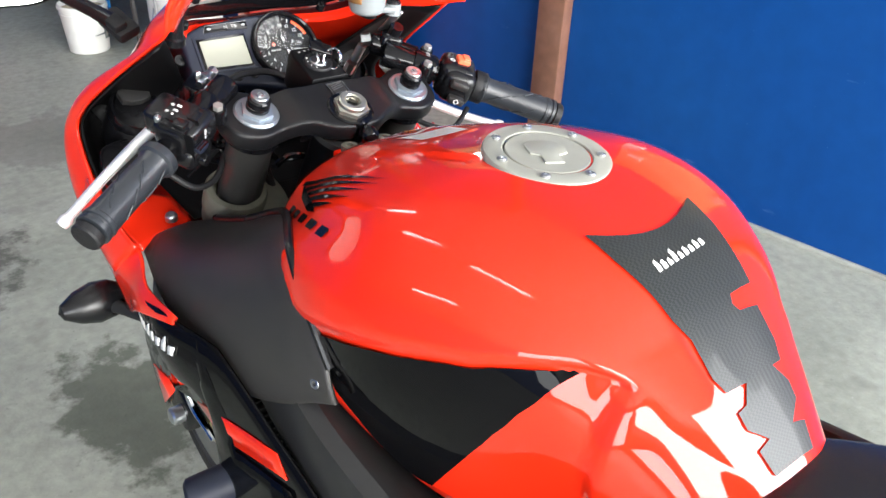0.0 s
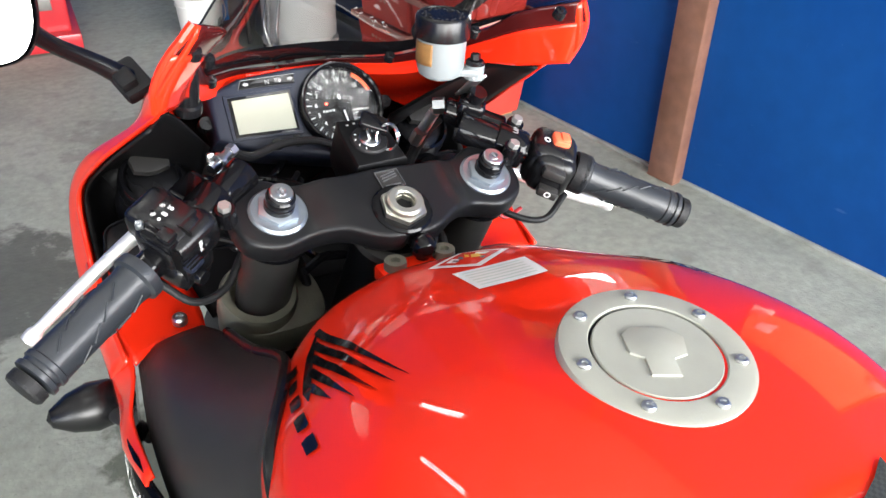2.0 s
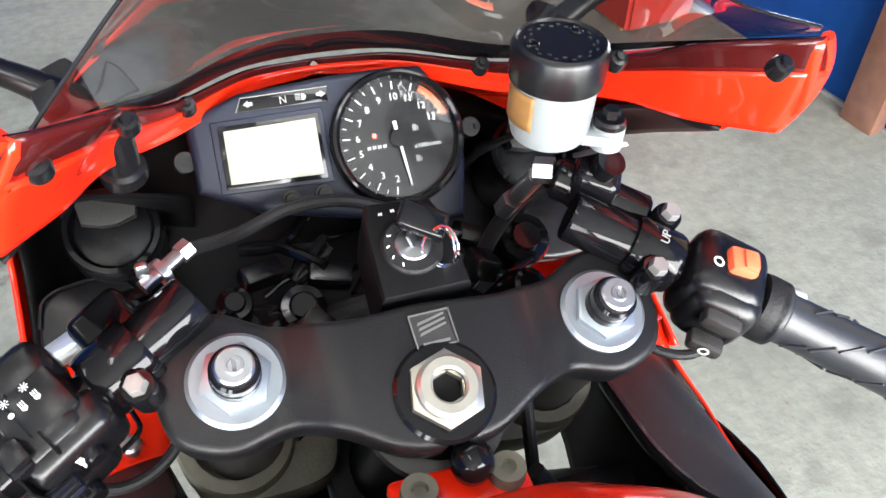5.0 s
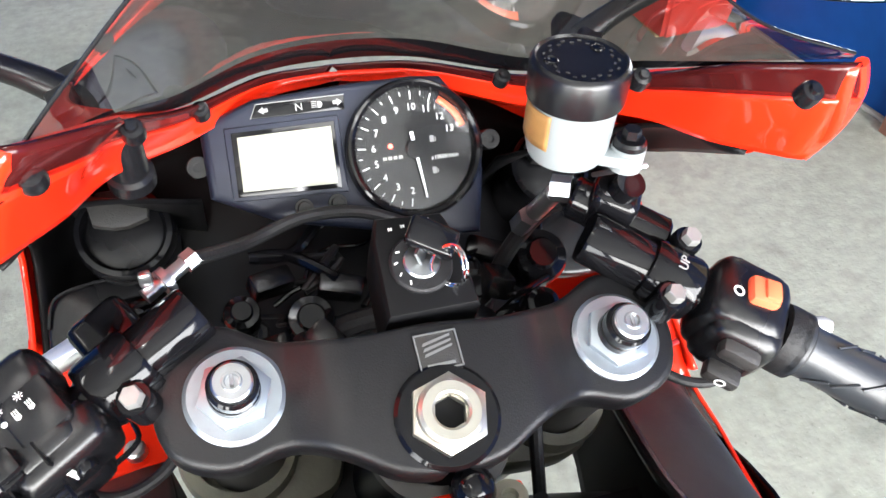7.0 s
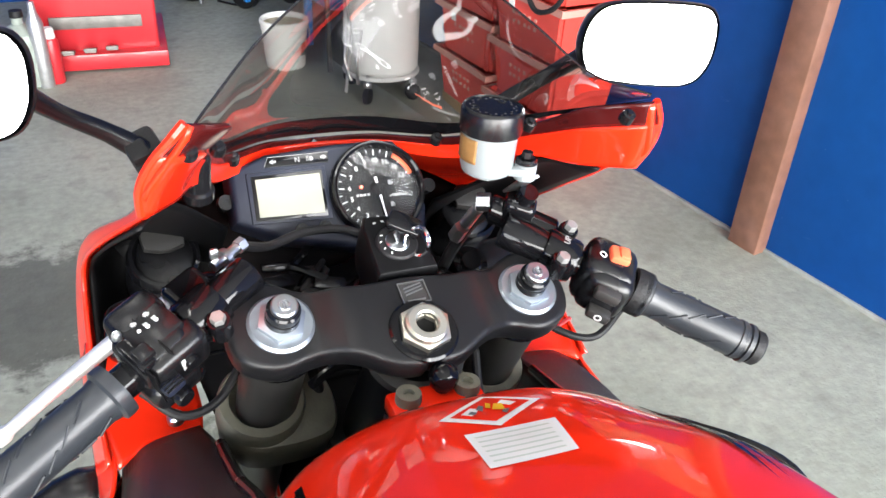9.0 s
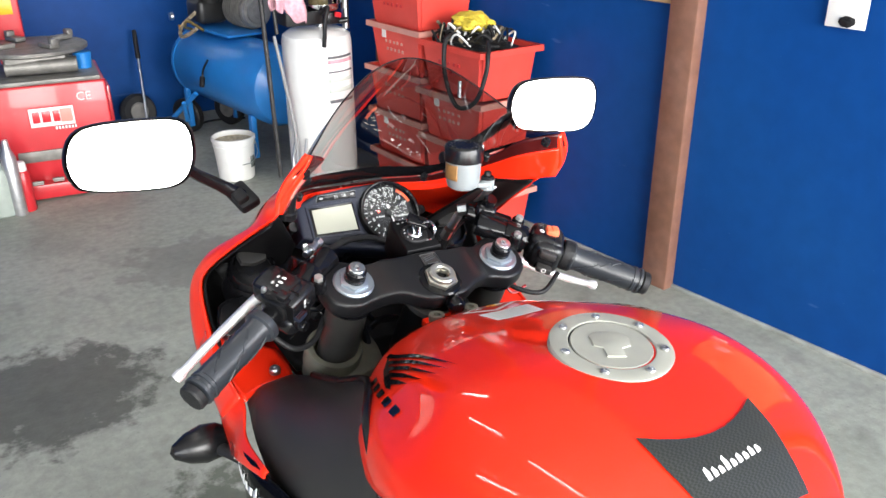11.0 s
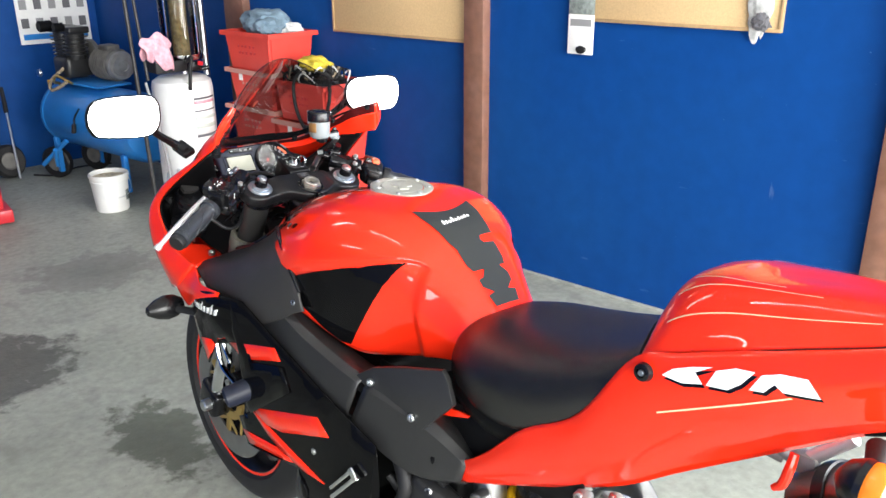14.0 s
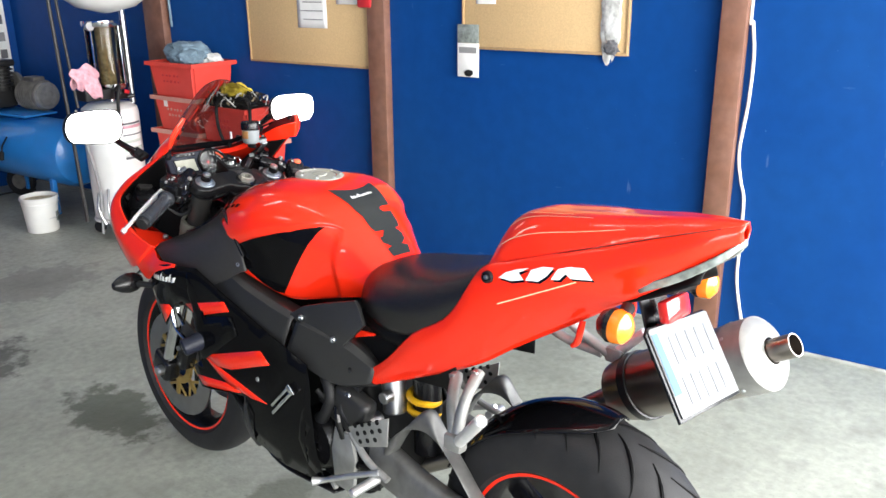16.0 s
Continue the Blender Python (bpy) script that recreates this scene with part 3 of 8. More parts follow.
def straight_on_tank(a, b, n=6):
    """Points on the tank's skin between a and b that make a straight line seen from the side."""
    pa, pb = tank_point(*a, 0)[0], tank_point(*b, 0)[0]
    row = []
    for k in range(1, n):
        y, z = a[1] + (b[1] - a[1]) * k / n, pa[2] + (pb[2] - pa[2]) * k / n
        lo, hi = 0.2, 1.0
        for _ in range(30):
            mid = (lo + hi) / 2
            lo, hi = (mid, hi) if tank_point(mid, y, 0)[0][2] > z else (lo, mid)
        row.append((lo, y))
    return row


TRI = [(.872, -.228), (.825, -.280), (.762, -.345), (.700, -.400), (.632, -.433), (.562, -.458), *straight_on_tank((.562, -.458), (.985, -.362)), (.985, -.362), (.995, -.338), (.990, -.300), (.966, -.252)]
both(lambda s: skin_patch("black_side_decal", [(s * a, b) for a, b in TRI], PANEL_BLACK, tank, lift=.0022, label="glossy black triangular panel"))

# fuel cap
CAPM = frame_of((0.005, -0.286, 0.9155), (1, 0, 0), (0, 1, 0.06))
cap = part("fuel_cap", spin([(0, .0032), (.0380, .0032), (.0388, .0024), (.0388, -.0010), (.0406, -.0010), (.0406, .0028), (.0414, .0036), (.0550, .0036), (.0578, .0026), (.0588, .0006), (.0590, -.004)], CAPM, 64), CAPGREY, tank, "grey metal fuel cap")
part("cap_gap", spin([(.0388, .0004), (.0406, .0004)], CAPM, 64), BLACK_DARK, cap, "dark gap round the cap's lid")
part("cap_flap", plate([(-.019, .012), (-.012, .019), (.010, .019), (.019, .011), (.017, -.004), (.008, -.008), (.008, -.022), (-.010, -.022), (-.010, -.008), (-.018, -.004)], .004, CAPM @ Matrix.Translation((0, 0, .0048)) @ Matrix.Rotation(radians(-25), 4, "Z"), .0008), CAPGREY, cap)
for k in range(7):
    a = 2 * math.pi * k / 7 + 0.3
    p = CAPM @ Vector((.049 * math.cos(a), .049 * math.sin(a), .0036))
    part("cap_screw", bolt(p, CAPM.to_3x3().col[2], .0042, .0022), STEEL, cap)

# -- seat
SEAT = [
    (-.530, [(0, .742), (.050, .738), (.080, .722), (.092, .700), (.092, .685)]),
    (-.560, [(0, .768), (.065, .764), (.108, .744), (.126, .712), (.128, .684)]),
    (-.620, [(0, .782), (.085, .780), (.142, .762), (.165, .722), (.162, .682)]),
    (-.700, [(0, .790), (.098, .790), (.160, .772), (.186, .728), (.178, .672)]),
    (-.780, [(0, .806), (.105, .806), (.165, .788), (.188, .742), (.178, .690)]),
    (-.850, [(0, .832), (.105, .832), (.160, .816), (.180, .778), (.172, .730)]),
    (-.900, [(0, .866), (.095, .866), (.145, .850), (.165, .815), (.160, .775)]),
]
SEAT = slim(SEAT)
seat = part("seat", grid(surf([tank_row(y, h) for y, h in SEAT], 40, 49)), VINYL, bike, "black vinyl rider seat", angle=60, solid=0.01)
part("seat_base", grid(surf([tank_row(y, [(0, h[4][1] + .01), (h[4][0] * .5, h[4][1]), (h[4][0] * .9, h[4][1] - .004), (h[4][0] * .93, h[4][1] - .03)]) for y, h in SEAT], 12, 15)), BLACK_DARK, bike, "dark tray under the seat", solid=0.004)

# glossy side trims between the seat's rear flank and the tail
for s in (-1, 1):
    trim = surf([[(s * .152, -.738, .664), (s * .160, -.752, .660)], [(s * .164, -.775, .712), (s * .173, -.795, .694)], [(s * .164, -.815, .764), (s * .174, -.838, .746)], [(s * .156, -.845, .816), (s * .166, -.872, .810)]], 16, 6)
    part("seat_trim", grid(trim), BLACK_SATIN, bike, "black trim along the seat's rear flank", angle=60, solid=.006)

# -- tail fairing
TAIL_Y = [-.612, -.700, -.790, -.870, -.940, -1.010, -1.090, -1.180, -1.260, -1.315]
# rows run from the lower edge up the side to the seam
TAIL_SIDE = slim([
    (-.616, [(.168, .522), (.172, .530), (.173, .540), (.171, .555)]),
    (-.684, [(.168, .552), (.178, .572), (.181, .590), (.178, .610)]),
    (-.754, [(.164, .584), (.180, .616), (.186, .652), (.182, .686)]),
    (-.834, [(.158, .622), (.180, .662), (.187, .710), (.182, .744)]),
    (-.902, [(.152, .660), (.176, .715), (.184, .785), (.178, .850)]),
    (-.960, [(.140, .703), (.168, .760), (.176, .820), (.168, .876)]),
    (-1.040, [(.118, .757), (.150, .805), (.160, .858), (.149, .904)]),
    (-1.120, [(.095, .812), (.125, .848), (.136, .888), (.124, .930)]),
    (-1.200, [(.075, .867), (.098, .895), (.106, .926), (.094, .957)]),
    (-1.262, [(.050, .915), (.066, .938), (.070, .959), (.060, .976)]),
    (-1.312, [(.012, .964), (.020, .973), (.022, .981), (.012, .989)]),
])


def tail_side(s):
    net = surf([[(-x, y, z) for x, z in h] for y, h in TAIL_SIDE], 60, 16)
    part("tail_side_panel", mirrored(grid(net), s), RED, bike, "red tail side panel", angle=50, solid=0.003)


both(tail_side)
# the hump bulges forward at its middle by the second number
HUMP = [
    (-.910, .040, [(0, .872), (.060, .868), (.112, .858), (.155, .850), (.172, .847)]),
    (-.920, .034, [(0, .912), (.060, .908), (.112, .893), (.154, .870), (.171, .856)]),
    (-.935, .026, [(0, .938), (.060, .935), (.111, .920), (.152, .886), (.169, .864)]),
    (-.958, .016, [(0, .951), (.060, .949), (.108, .938), (.147, .899), (.164, .873)]),
    (-.996, .006, [(0, .957), (.058, .956), (.103, .948), (.141, .913), (.157, .887)]),
    (-1.060, 0, [(0, .966), (.054, .966), (.096, .957), (.128, .928), (.142, .911)]),
    (-1.130, 0, [(0, .975), (.047, .974), (.083, .966), (.108, .946), (.120, .933)]),
    (-1.200, 0, [(0, .985), (.036, .985), (.066, .979), (.086, .965), (.094, .957)]),
    (-1.262, 0, [(0, .992), (.022, .992), (.042, .988), (.055, .981), (.060, .976)]),
    (-1.312, 0, [(0, .995), (.006, .994), (.009, .993), (.011, .991), (.012, .989)]),
]


def hump_row(y, bulge, half):
    half = slim([(y, half)])[0][1]
    left = [(-x, y + bulge * (1 - (x / .14) ** 2), z) for x, z in half[::-1]]
    return left + [(-x, yy, z) for x, yy, z in left[-2::-1]]


HUMP_NET = surf([hump_row(*r) for r in HUMP], 60, 41)
hump = part("seat_cowl", grid(HUMP_NET), RED, bike, "red single-seat hump cover", angle=55, solid=0.003)


def hump_stripe(col, i0, i1, drift):
    """Thin pale line laid along the hump."""
    rows = []
    for q in np.linspace(0, 1, 16):
        i, c = i0 + (i1 - i0) * q, col + drift * q
        a, b = HUMP_NET[int(i), int(c)], HUMP_NET[int(i), int(c) + 1]
        p = a + (b - a) * (c - int(c))
        w = Vector(b - a).normalized() * .0011 * (1 - .6 * q)
        up = Vector((-math.copysign(.0006, 20 - col) * 1.0, 0, .0014))
        rows.append([tuple(Vector(p) - w + up), tuple(Vector(p) + w + up)])
    part("hump_pinstripe", grid(np.array(rows)), PALE_GOLD, hump)


for col, i0, i1, drift in ((6.5, 12, 40, 0.6), (10.5, 12, 34, .8), (14.0, 14, 30, -1.2), (33.5, 12, 40, -.6), (29.5, 12, 34, -.8)):
    hump_stripe(col, i0, i1, drift)
part("tail_front_face", grid(surf([hump_row(*HUMP[0]), [(x, y - .004, z - .03) for x, y, z in hump_row(*HUMP[0])]], 4, 30)), BLACK_DARK, bike, "dark gap under the hump", solid=0.003)

for c in (0, 40):
    part("hump_seam", tube([tuple(p + np.array((math.copysign(.0012, p[0]), 0, -.0005))) for p in HUMP_NET[4:56:3, c]], .0009, 6), MASK_RED, hump, "dark gap along the hump's edge")

# -- frame spars
SPAR_TOP = [(-.02, .735), (-.10, .728), (-.182, .712), (-.262, .688), (-.364, .664), (-.440, .649), (-.520, .638), (-.588, .620), (-.650, .574)]
SPAR_BOT = [(-.02, .690), (-.08, .672), (-.159, .640), (-.286, .606), (-.370, .583), (-.412, .563), (-.475, .530), (-.560, .512), (-.645, .532)]
SPAR_X = [.185, .205, .222, .230, .228, .222, .214, .200, .178]
SPAR_X = [x + SLIM * y for x, (y, z) in zip(SPAR_X, SPAR_TOP)]


def spar(s):
    rows = []
    for (yt, zt), (yb, zb), x in zip(SPAR_TOP, SPAR_BOT, SPAR_X):
        rows.append([(-x + .055, yt, zt - .004), (-x + .016, yt, zt), (-x + .002, yt * .9 + yb * .1, zt * .9 + zb * .1), (-x - .006, yt * .3 + yb * .7, zt * .3 + zb * .7), (-x - .005, yb, zb + .008), (-x + .006, yb, zb), (-x + .055, yb, zb)])
    rows = np.array(rows)
    bars = np.array([catmull(rows[:, c], 46) for c in range(rows.shape[1])]).transpose(1, 0, 2)
    front, back = bars[:29], bars[29:]
    part("frame_spar", mirrored(grid(front), s), GREY_FRAME, bike, "dark grey aluminium frame spar", angle=20, solid=0.004)
    part("frame_spar_rear", mirrored(grid(back), s), GREY_FRAME, bike, "dark grey swingarm pivot plate cover", angle=20, solid=0.004)


both(spar)


def side_cover(s):
    m = frame_of((-.2135, -.40, .665), (.12, -1, 0), (.16, 0, 1))
    out = [(.012, -.016), (.050, .010), (.110, .030), (.192, .052), (.204, .040), (.222, .004), (.168, -.056), (.150, -.057), (.040, -.030)]
    c = part("side_cover", mirrored(plate(out, .012, m, .003), s), GREY_FRAME, bike, "dark grey side cover under the tank")
    for u, v in ((.050, -.016), (.146, -.043)):
        q, d = m @ Vector((u, v, 0)), m.to_3x3().col[2]
        d = d if d.x < 0 else -d
        q = q + d * .002
        part("cover_screw", bolt((-q.x * s, q.y, q.z), (-d.x * s, d.y, d.z), .0068, .0045), STEEL, c)


both(side_cover)


# -- front fairing: rows follow the rear edge down from the screen's corner, columns run forward to the nose
FAIR = [
    [(-.205, .053, 1.012), (-.162, .118, .978), (-.116, .231, .914), (-.050, .300, .892)],
    [(-.216, .060, .963), (-.192, .138, .940), (-.142, .262, .880), (-.052, .348, .850)],
    [(-.200, .085, .940), (-.200, .165, .902), (-.158, .292, .846), (-.055, .398, .806)],
    [(-.222, .185, .868), (-.224, .255, .842), (-.176, .365, .795), (-.060, .465, .757)],
    [(-.232, .262, .805), (-.233, .312, .778), (-.181, .400, .737), (-.060, .478, .702)],
    [(-.236, .245, .760), (-.241, .298, .722), (-.186, .385, .686), (-.060, .452, .652)],
    [(-.238, .190, .722), (-.245, .248, .676), (-.192, .348, .640), (-.060, .418, .602)],
    [(-.237, .112, .702), (-.246, .170, .642), (-.202, .288, .600), (-.060, .380, .560)],
]


def sheet_x(y, z):
    """Half width of the lower fairing at a place on its flank."""
    return -.243 + .55 * max(0.0, .40 - z) ** 1.7 + .9 * max(0.0, y - .06) ** 1.7 + .25 * max(0.0, -.36 - y) ** 1.5 - .019 * math.exp(-((y - .01) / .09) ** 2 - ((z - .645) / .06) ** 2)


def side_sheet(name, outline, mat, s, label="", lift=0.0, parent=None, thick=0.003, step=.03):
    """Curved panel on the flank: outline in (y, z), laid on the fairing's form."""
    pts = np.array(outline, float)
    fine = []
    for a, b in zip(pts, np.roll(pts, -1, 0)):
        k = max(1, int(np.hypot(*(b - a)) / step))
        fine += [a + (b - a) * q / k for q in range(k)]
    bm = bmesh.new()
    f = bm.faces.new([bm.verts.new((0, p[0], p[1])) for p in fine])
    bmesh.ops.triangulate(bm, faces=[f])
    for _ in range(3):
        le = [e for e in bm.edges if e.calc_length() > step * 1.2]
        if not le:
            break
        bmesh.ops.subdivide_edges(bm, edges=le, cuts=1)
        bmesh.ops.triangulate(bm, faces=bm.faces)
    for v in bm.verts:
        v.co.x = sheet_x(v.co.y, v.co.z) - lift
    return part(name, mirrored(bm, s), mat, parent or bike, label, angle=70, solid=thick)


SHELL = [(.165, .640), (.150, .610), (.095, .535), (.060, .500), (.020, .560), (-.040, .582), (-.090, .562), (-.232, .602), (-.255, .560), (-.180, .505), (-.110, .455), (-.058, .425),
         (-.085, .372), (-.190, .395), (-.272, .408), (-.300, .372), (-.288, .290), (-.395, .262), (-.515, .262), (-.476, .300), (-.458, .365), (-.470, .430), (-.492, .490), (-.488, .553),
         (-.412, .583), (-.300, .620), (-.190, .654), (-.098, .690), (.012, .680)]


def leaned(bm):
    """The upper fairing sits tilted on the bike: its left ear is higher and further in than the right one."""
    for v in bm.verts:
        x, y, z = v.co
        if x < 0:
            a = radians(5.4) * min(1.0, max(0.0, (z - .82) / .18)) * min(1.0, -x / .09)
            k = min(1.0, max(0.0, (.14 - y) / .09)) * min(1.0, max(0.0, (z - .94) / .06))
            v.co = Vector((x * math.cos(a) + (z - .70) * math.sin(a), y, .70 + (z - .70) * math.cos(a) - x * math.sin(a))) + Vector((.012, -.015, .003)) * k
    return bm


def swung(bm, s):
    """On the right the fairing's flank stands further out ahead and further in behind."""
    for v in bm.verts if s > 0 else ():
        v.co.x += float(np.interp(v.co.y, (-.25, -.12, 0, .10, .22), (-.004, -.022, -.013, .007, .015))) * min(1.0, max(0.0, (.88 - v.co.z) / .08))
    return bm


def fairing(s):
    net = surf(FAIR, 44, 30)
    upper = part("upper_fairing", swung(leaned(mirrored(grid(net), s)), s), RED, bike, "red upper fairing", angle=60, solid=0.004)
    inner = surf([[np.array(r[0]) + (.007, .006, -.003), np.array(r[0]) * (.82, 1, 1) + (0, .055, -.012), (-.105, .235 + .02 * k, .845 - .028 * k)] for k, r in enumerate(FAIR[2:7])], 24, 16)
    part("inner_cowl", mirrored(grid(inner), s), BLACK_DARK, bike, "black inner cowl beside the dash", angle=60, solid=0.003)
    shelf = surf([[(-.239, .235, .742), (-.200, .222, .722), (-.150, .205, .705)], [(-.240, .175, .716), (-.200, .168, .707), (-.150, .162, .701)], [(-.228, .113, .696), (-.200, .129, .699), (-.154, .137, .700)]], 14, 12)
    flank = part("fairing_flank", swung(mirrored(grid(shelf), s), s), RED, bike, "red fairing flank panel", angle=60, solid=0.004)
    side = surf([[(-.2395, .248, .738), (-.2395, .175, .7155), (-.2320, .115, .6955), (-.2480, .062, .680), (-.2500, -.020, .686)],
                 [(-.2460, .245, .705), (-.2460, .176, .674), (-.2480, .120, .655), (-.2570, .064, .664), (-.2560, -.022, .684)],
                 [(-.2420, .238, .670), (-.2440, .178, .632), (-.2480, .125, .612), (-.2600, .065, .648), (-.2580, -.024, .681)]], 16, 24)
    part("flank_side", swung(mirrored(grid(side), s), s), RED, flank, angle=60, solid=0.003)
    part("flank_bolt", bolt((s * .176, .145, .709), (s * .1, -.1, 1), .0075, .005), STEEL, flank)
    low = side_sheet("lower_fairing", SHELL, PANEL_BLACK, s, "glossy black lower fairing with red flashes")
    for fl in ([(-.048, .588), (-.208, .633), (-.225, .612), (-.090, .566)], [(-.112, .468), (-.340, .547), (-.373, .521), (-.222, .462), (-.165, .453)],
               [(-.110, .464), (-.150, .458), (-.190, .450), (-.358, .418), (-.300, .412), (-.215, .419), (-.172, .432)], [(-.072, .402), (-.200, .420), (-.258, .413), (-.225, .404), (-.098, .380)],
               [(.085, .552), (.033, .565), (.020, .556), (.060, .508)]):
        side_sheet("red_flash", fl, RED, s, lift=.0015, parent=low, thick=.0012)
    side_sheet("vent_back", [(-.035, .585), (-.090, .566), (-.235, .606), (-.258, .556), (-.180, .500), (-.110, .450), (-.062, .425), (-.045, .500)], BLACK_DARK, s, "dull black back of the side vent", lift=-.022, parent=low)
    # ribbed hose and bright trims at the front edge of the fairing
    ribs = [(.012, -.044)]
    for k in range(10):
        z = -.042 + k * .0086
        ribs += [(.013, z), (.0185, z + .0016), (.0185, z + .0048), (.013, z + .0064)]
    part("ribbed_hose", spin(ribs + [(.012, .046), (0, .046)], along((s * .190, -.018, .518), (s * .190, .007, .612)), 24), GREY_PLASTIC, bike, "black ribbed hose")
    part("bright_trim", tube([(s * .198, .106, .538), (s * .200, .100, .508), (s * .201, .080, .468), (s * .200, .028, .446)], [.0065, .0062, .0060, .0045], 10, 24), CHROME, bike, "bright curved trim")
    part("bright_trim", tube([(s * .196, .078, .546), (s * .198, .073, .518), (s * .198, .050, .488)], .0050, 10, 20), CHROME, bike)
    part("lower_screw", bolt((s * .242, -.325, .470), (s, 0, 0), .006, .004), STEEL, low)
    # written name as a ragged light band
    for k in range(8):
        y0 = .088 - k * .0145
        side_sheet("name_stroke", [(y0, .624 + .002 * k), (y0 - .010, .627 + .002 * k), (y0 - .012 - .004 * (k % 2), .641 + .002 * k + .007 * (k in (0, 3, 6))), (y0 - .003, .637 + .002 * k)], WHITE, s, lift=.002, parent=low, thick=.0008, step=.01)
    # front turn signal on its stalk
    part("signal_stalk", tube([(s * .222, .130, .586), (s * .240, .165, .586), (s * .250, .188, .586)], [.009, .008, .010], 12, 8), RUBBER, bike, "black rubber signal stalk")
    sig = part("front_signal", moved(spin([(0, -.030), (.012, -.028), (.020, -.014), (.022, .004), (.017, .024), (.008, .040), (0, .044)], None, 24), Matrix.Translation((s * .260, .200, .587)) @ Matrix.Rotation(radians(90 * s), 4, "Y") @ Matrix.Diagonal((1.25, 1.2, 1.15, 1))), BLACK_SATIN, bike, "black turn signal body")
    part("signal_lens", moved(spin([(0, .0), (.016, .0), (.019, -.006), (0, -.007)], None, 24), Matrix.Translation((s * .260, .2195, .584)) @ Matrix.Rotation(radians(100), 4, "X") @ Matrix.Diagonal((1.4, .85, 1, 1)) @ Matrix.Translation((0, 0, .002))), AMBER, sig, "amber lens")
    # crash bobbin on the fairing
    bob = part("crash_bobbin", rod((s * .215, -.104, .508), (s * .284, -.079, .488), .0235, .0215, 28, .004), BLUEISH, bike, "dark blue-black nylon crash bobbin")
    part("bobbin_bolt", rod((s * .277, -.0815, .490), (s * .2856, -.0784, .4875), .009, n=12), BLACK_SATIN, bob)
    # lamp bucket and cap inside the cowl
    cup = part("lamp_bucket", spin([(0, .016), (.014, .016), (.026, .012), (.032, .002), (.034, -.015), (.034, -.05)], frame_of((s * .160, .262, .800), (1, 0, 0), (0, .8, .6)), 32), BLACK_SATIN, bike, "black headlight bucket")
    part("bucket_ring", spin([(.026, .013), (.0285, .018), (.032, .017), (.034, .010), (.034, .000)], frame_of((s * .160, .262, .800), (1, 0, 0), (0, .8, .6)), 32), BLACK_GLOSS, cup)
    part("bucket_plug", plate([(-.018, -.010), (-.020, .004), (-.012, .013), (.012, .013), (.020, .004), (.018, -.010), (.005, -.014), (-.005, -.014)], .010, frame_of((s * .160, .256, .831), (1, 0, 0), (0, .8, .6)), .002), GREY_PLASTIC, cup)
    low_cover = part("lamp_cover", plate([(-.030, -.026), (-.036, .006), (-.022, .026), (.018, .028), (.034, .010), (.032, -.026)], .020, frame_of((s * .185, .225, .757), (1, 0, 0), (0, .80, .60)), .004, smooth=40, seg=3), BLACK_SATIN, bike, "black headlight back cover")
    part("cover_edge", tube([frame_of((s * .185, .225, .758), (1, 0, 0), (0, .80, .60)) @ Vector(p) for p in ((-.036, .000, 0), (-.030, .020, 0), (-.010, .027, 0), (.018, .027, 0), (.032, .012, 0))], .0014, 6, 24), BLACK_GLOSS, low_cover)
    for p in (((-.160, .058, 1.006), (-.128, .132, .972), (-.096, .236, .912)) if s < 0 else ((.170, .042, 1.007), (.139, .130, .967), (.100, .230, .914))):
        part("screen_screw", spin([(0, .0055), (.0025, .0055), (.003, .0035), (.0052, .003), (.0060, 0), (.0060, -.005), (0, -.005)], frame_of(p, (1, 0, 0), (0, .8, .5)), 18), BLACK_SATIN, upper, "black rubber well nut")
    base = (s * .138, .165, .950)
    part("mirror_post", spin([(0, .005), (.007, .005), (.0095, .003), (.0105, -.002), (.0105, -.030), (.013, -.032), (.013, -.040)], frame_of(base, (1, 0, 0), (0, .95, .25)), 24), BLACK_SATIN, upper, "black rubber post under the mirror")
    # ear that carries the screen's corner, seen from inside, and the lip that runs on over the dash
    head = np.array([(-.201, .054, 1.012), (-.163, .090, .996), (-.152, .140, .964), (-.113, .228, .916), (-.056, .291, .898), (0, .310, .891)])
    foot = np.array([(-.207, .068, .947), (-.182, .110, .935), (-.159, .155, .925), (-.116, .229, .892), (-.056, .288, .882), (0, .307, .880)])
    ear = surf([head, head * .68 + foot * .32 + (-.004, -.001, 0), head * .33 + foot * .67 + (-.004, -.001, 0), foot], 16, 46)
    ear[:, 0, 0] -= .010 * np.sin(np.linspace(.5, 2.9, 16))
    part("screen_lip", leaned(mirrored(grid(ear[5:]), s)), RED, upper, "red lip that carries the screen", angle=60, solid=0.004)
    part("screen_edge", leaned(mirrored(grid(ear[:6]), s)), MASK_RED, upper, "dark smoked screen edge over the lip", angle=60, solid=0.003)
    part("lip_corner", leaned(mirrored(tube([tuple(p) for p in ear[:, 0]], .0034, 8), s)), RED, upper)


both(fairing)


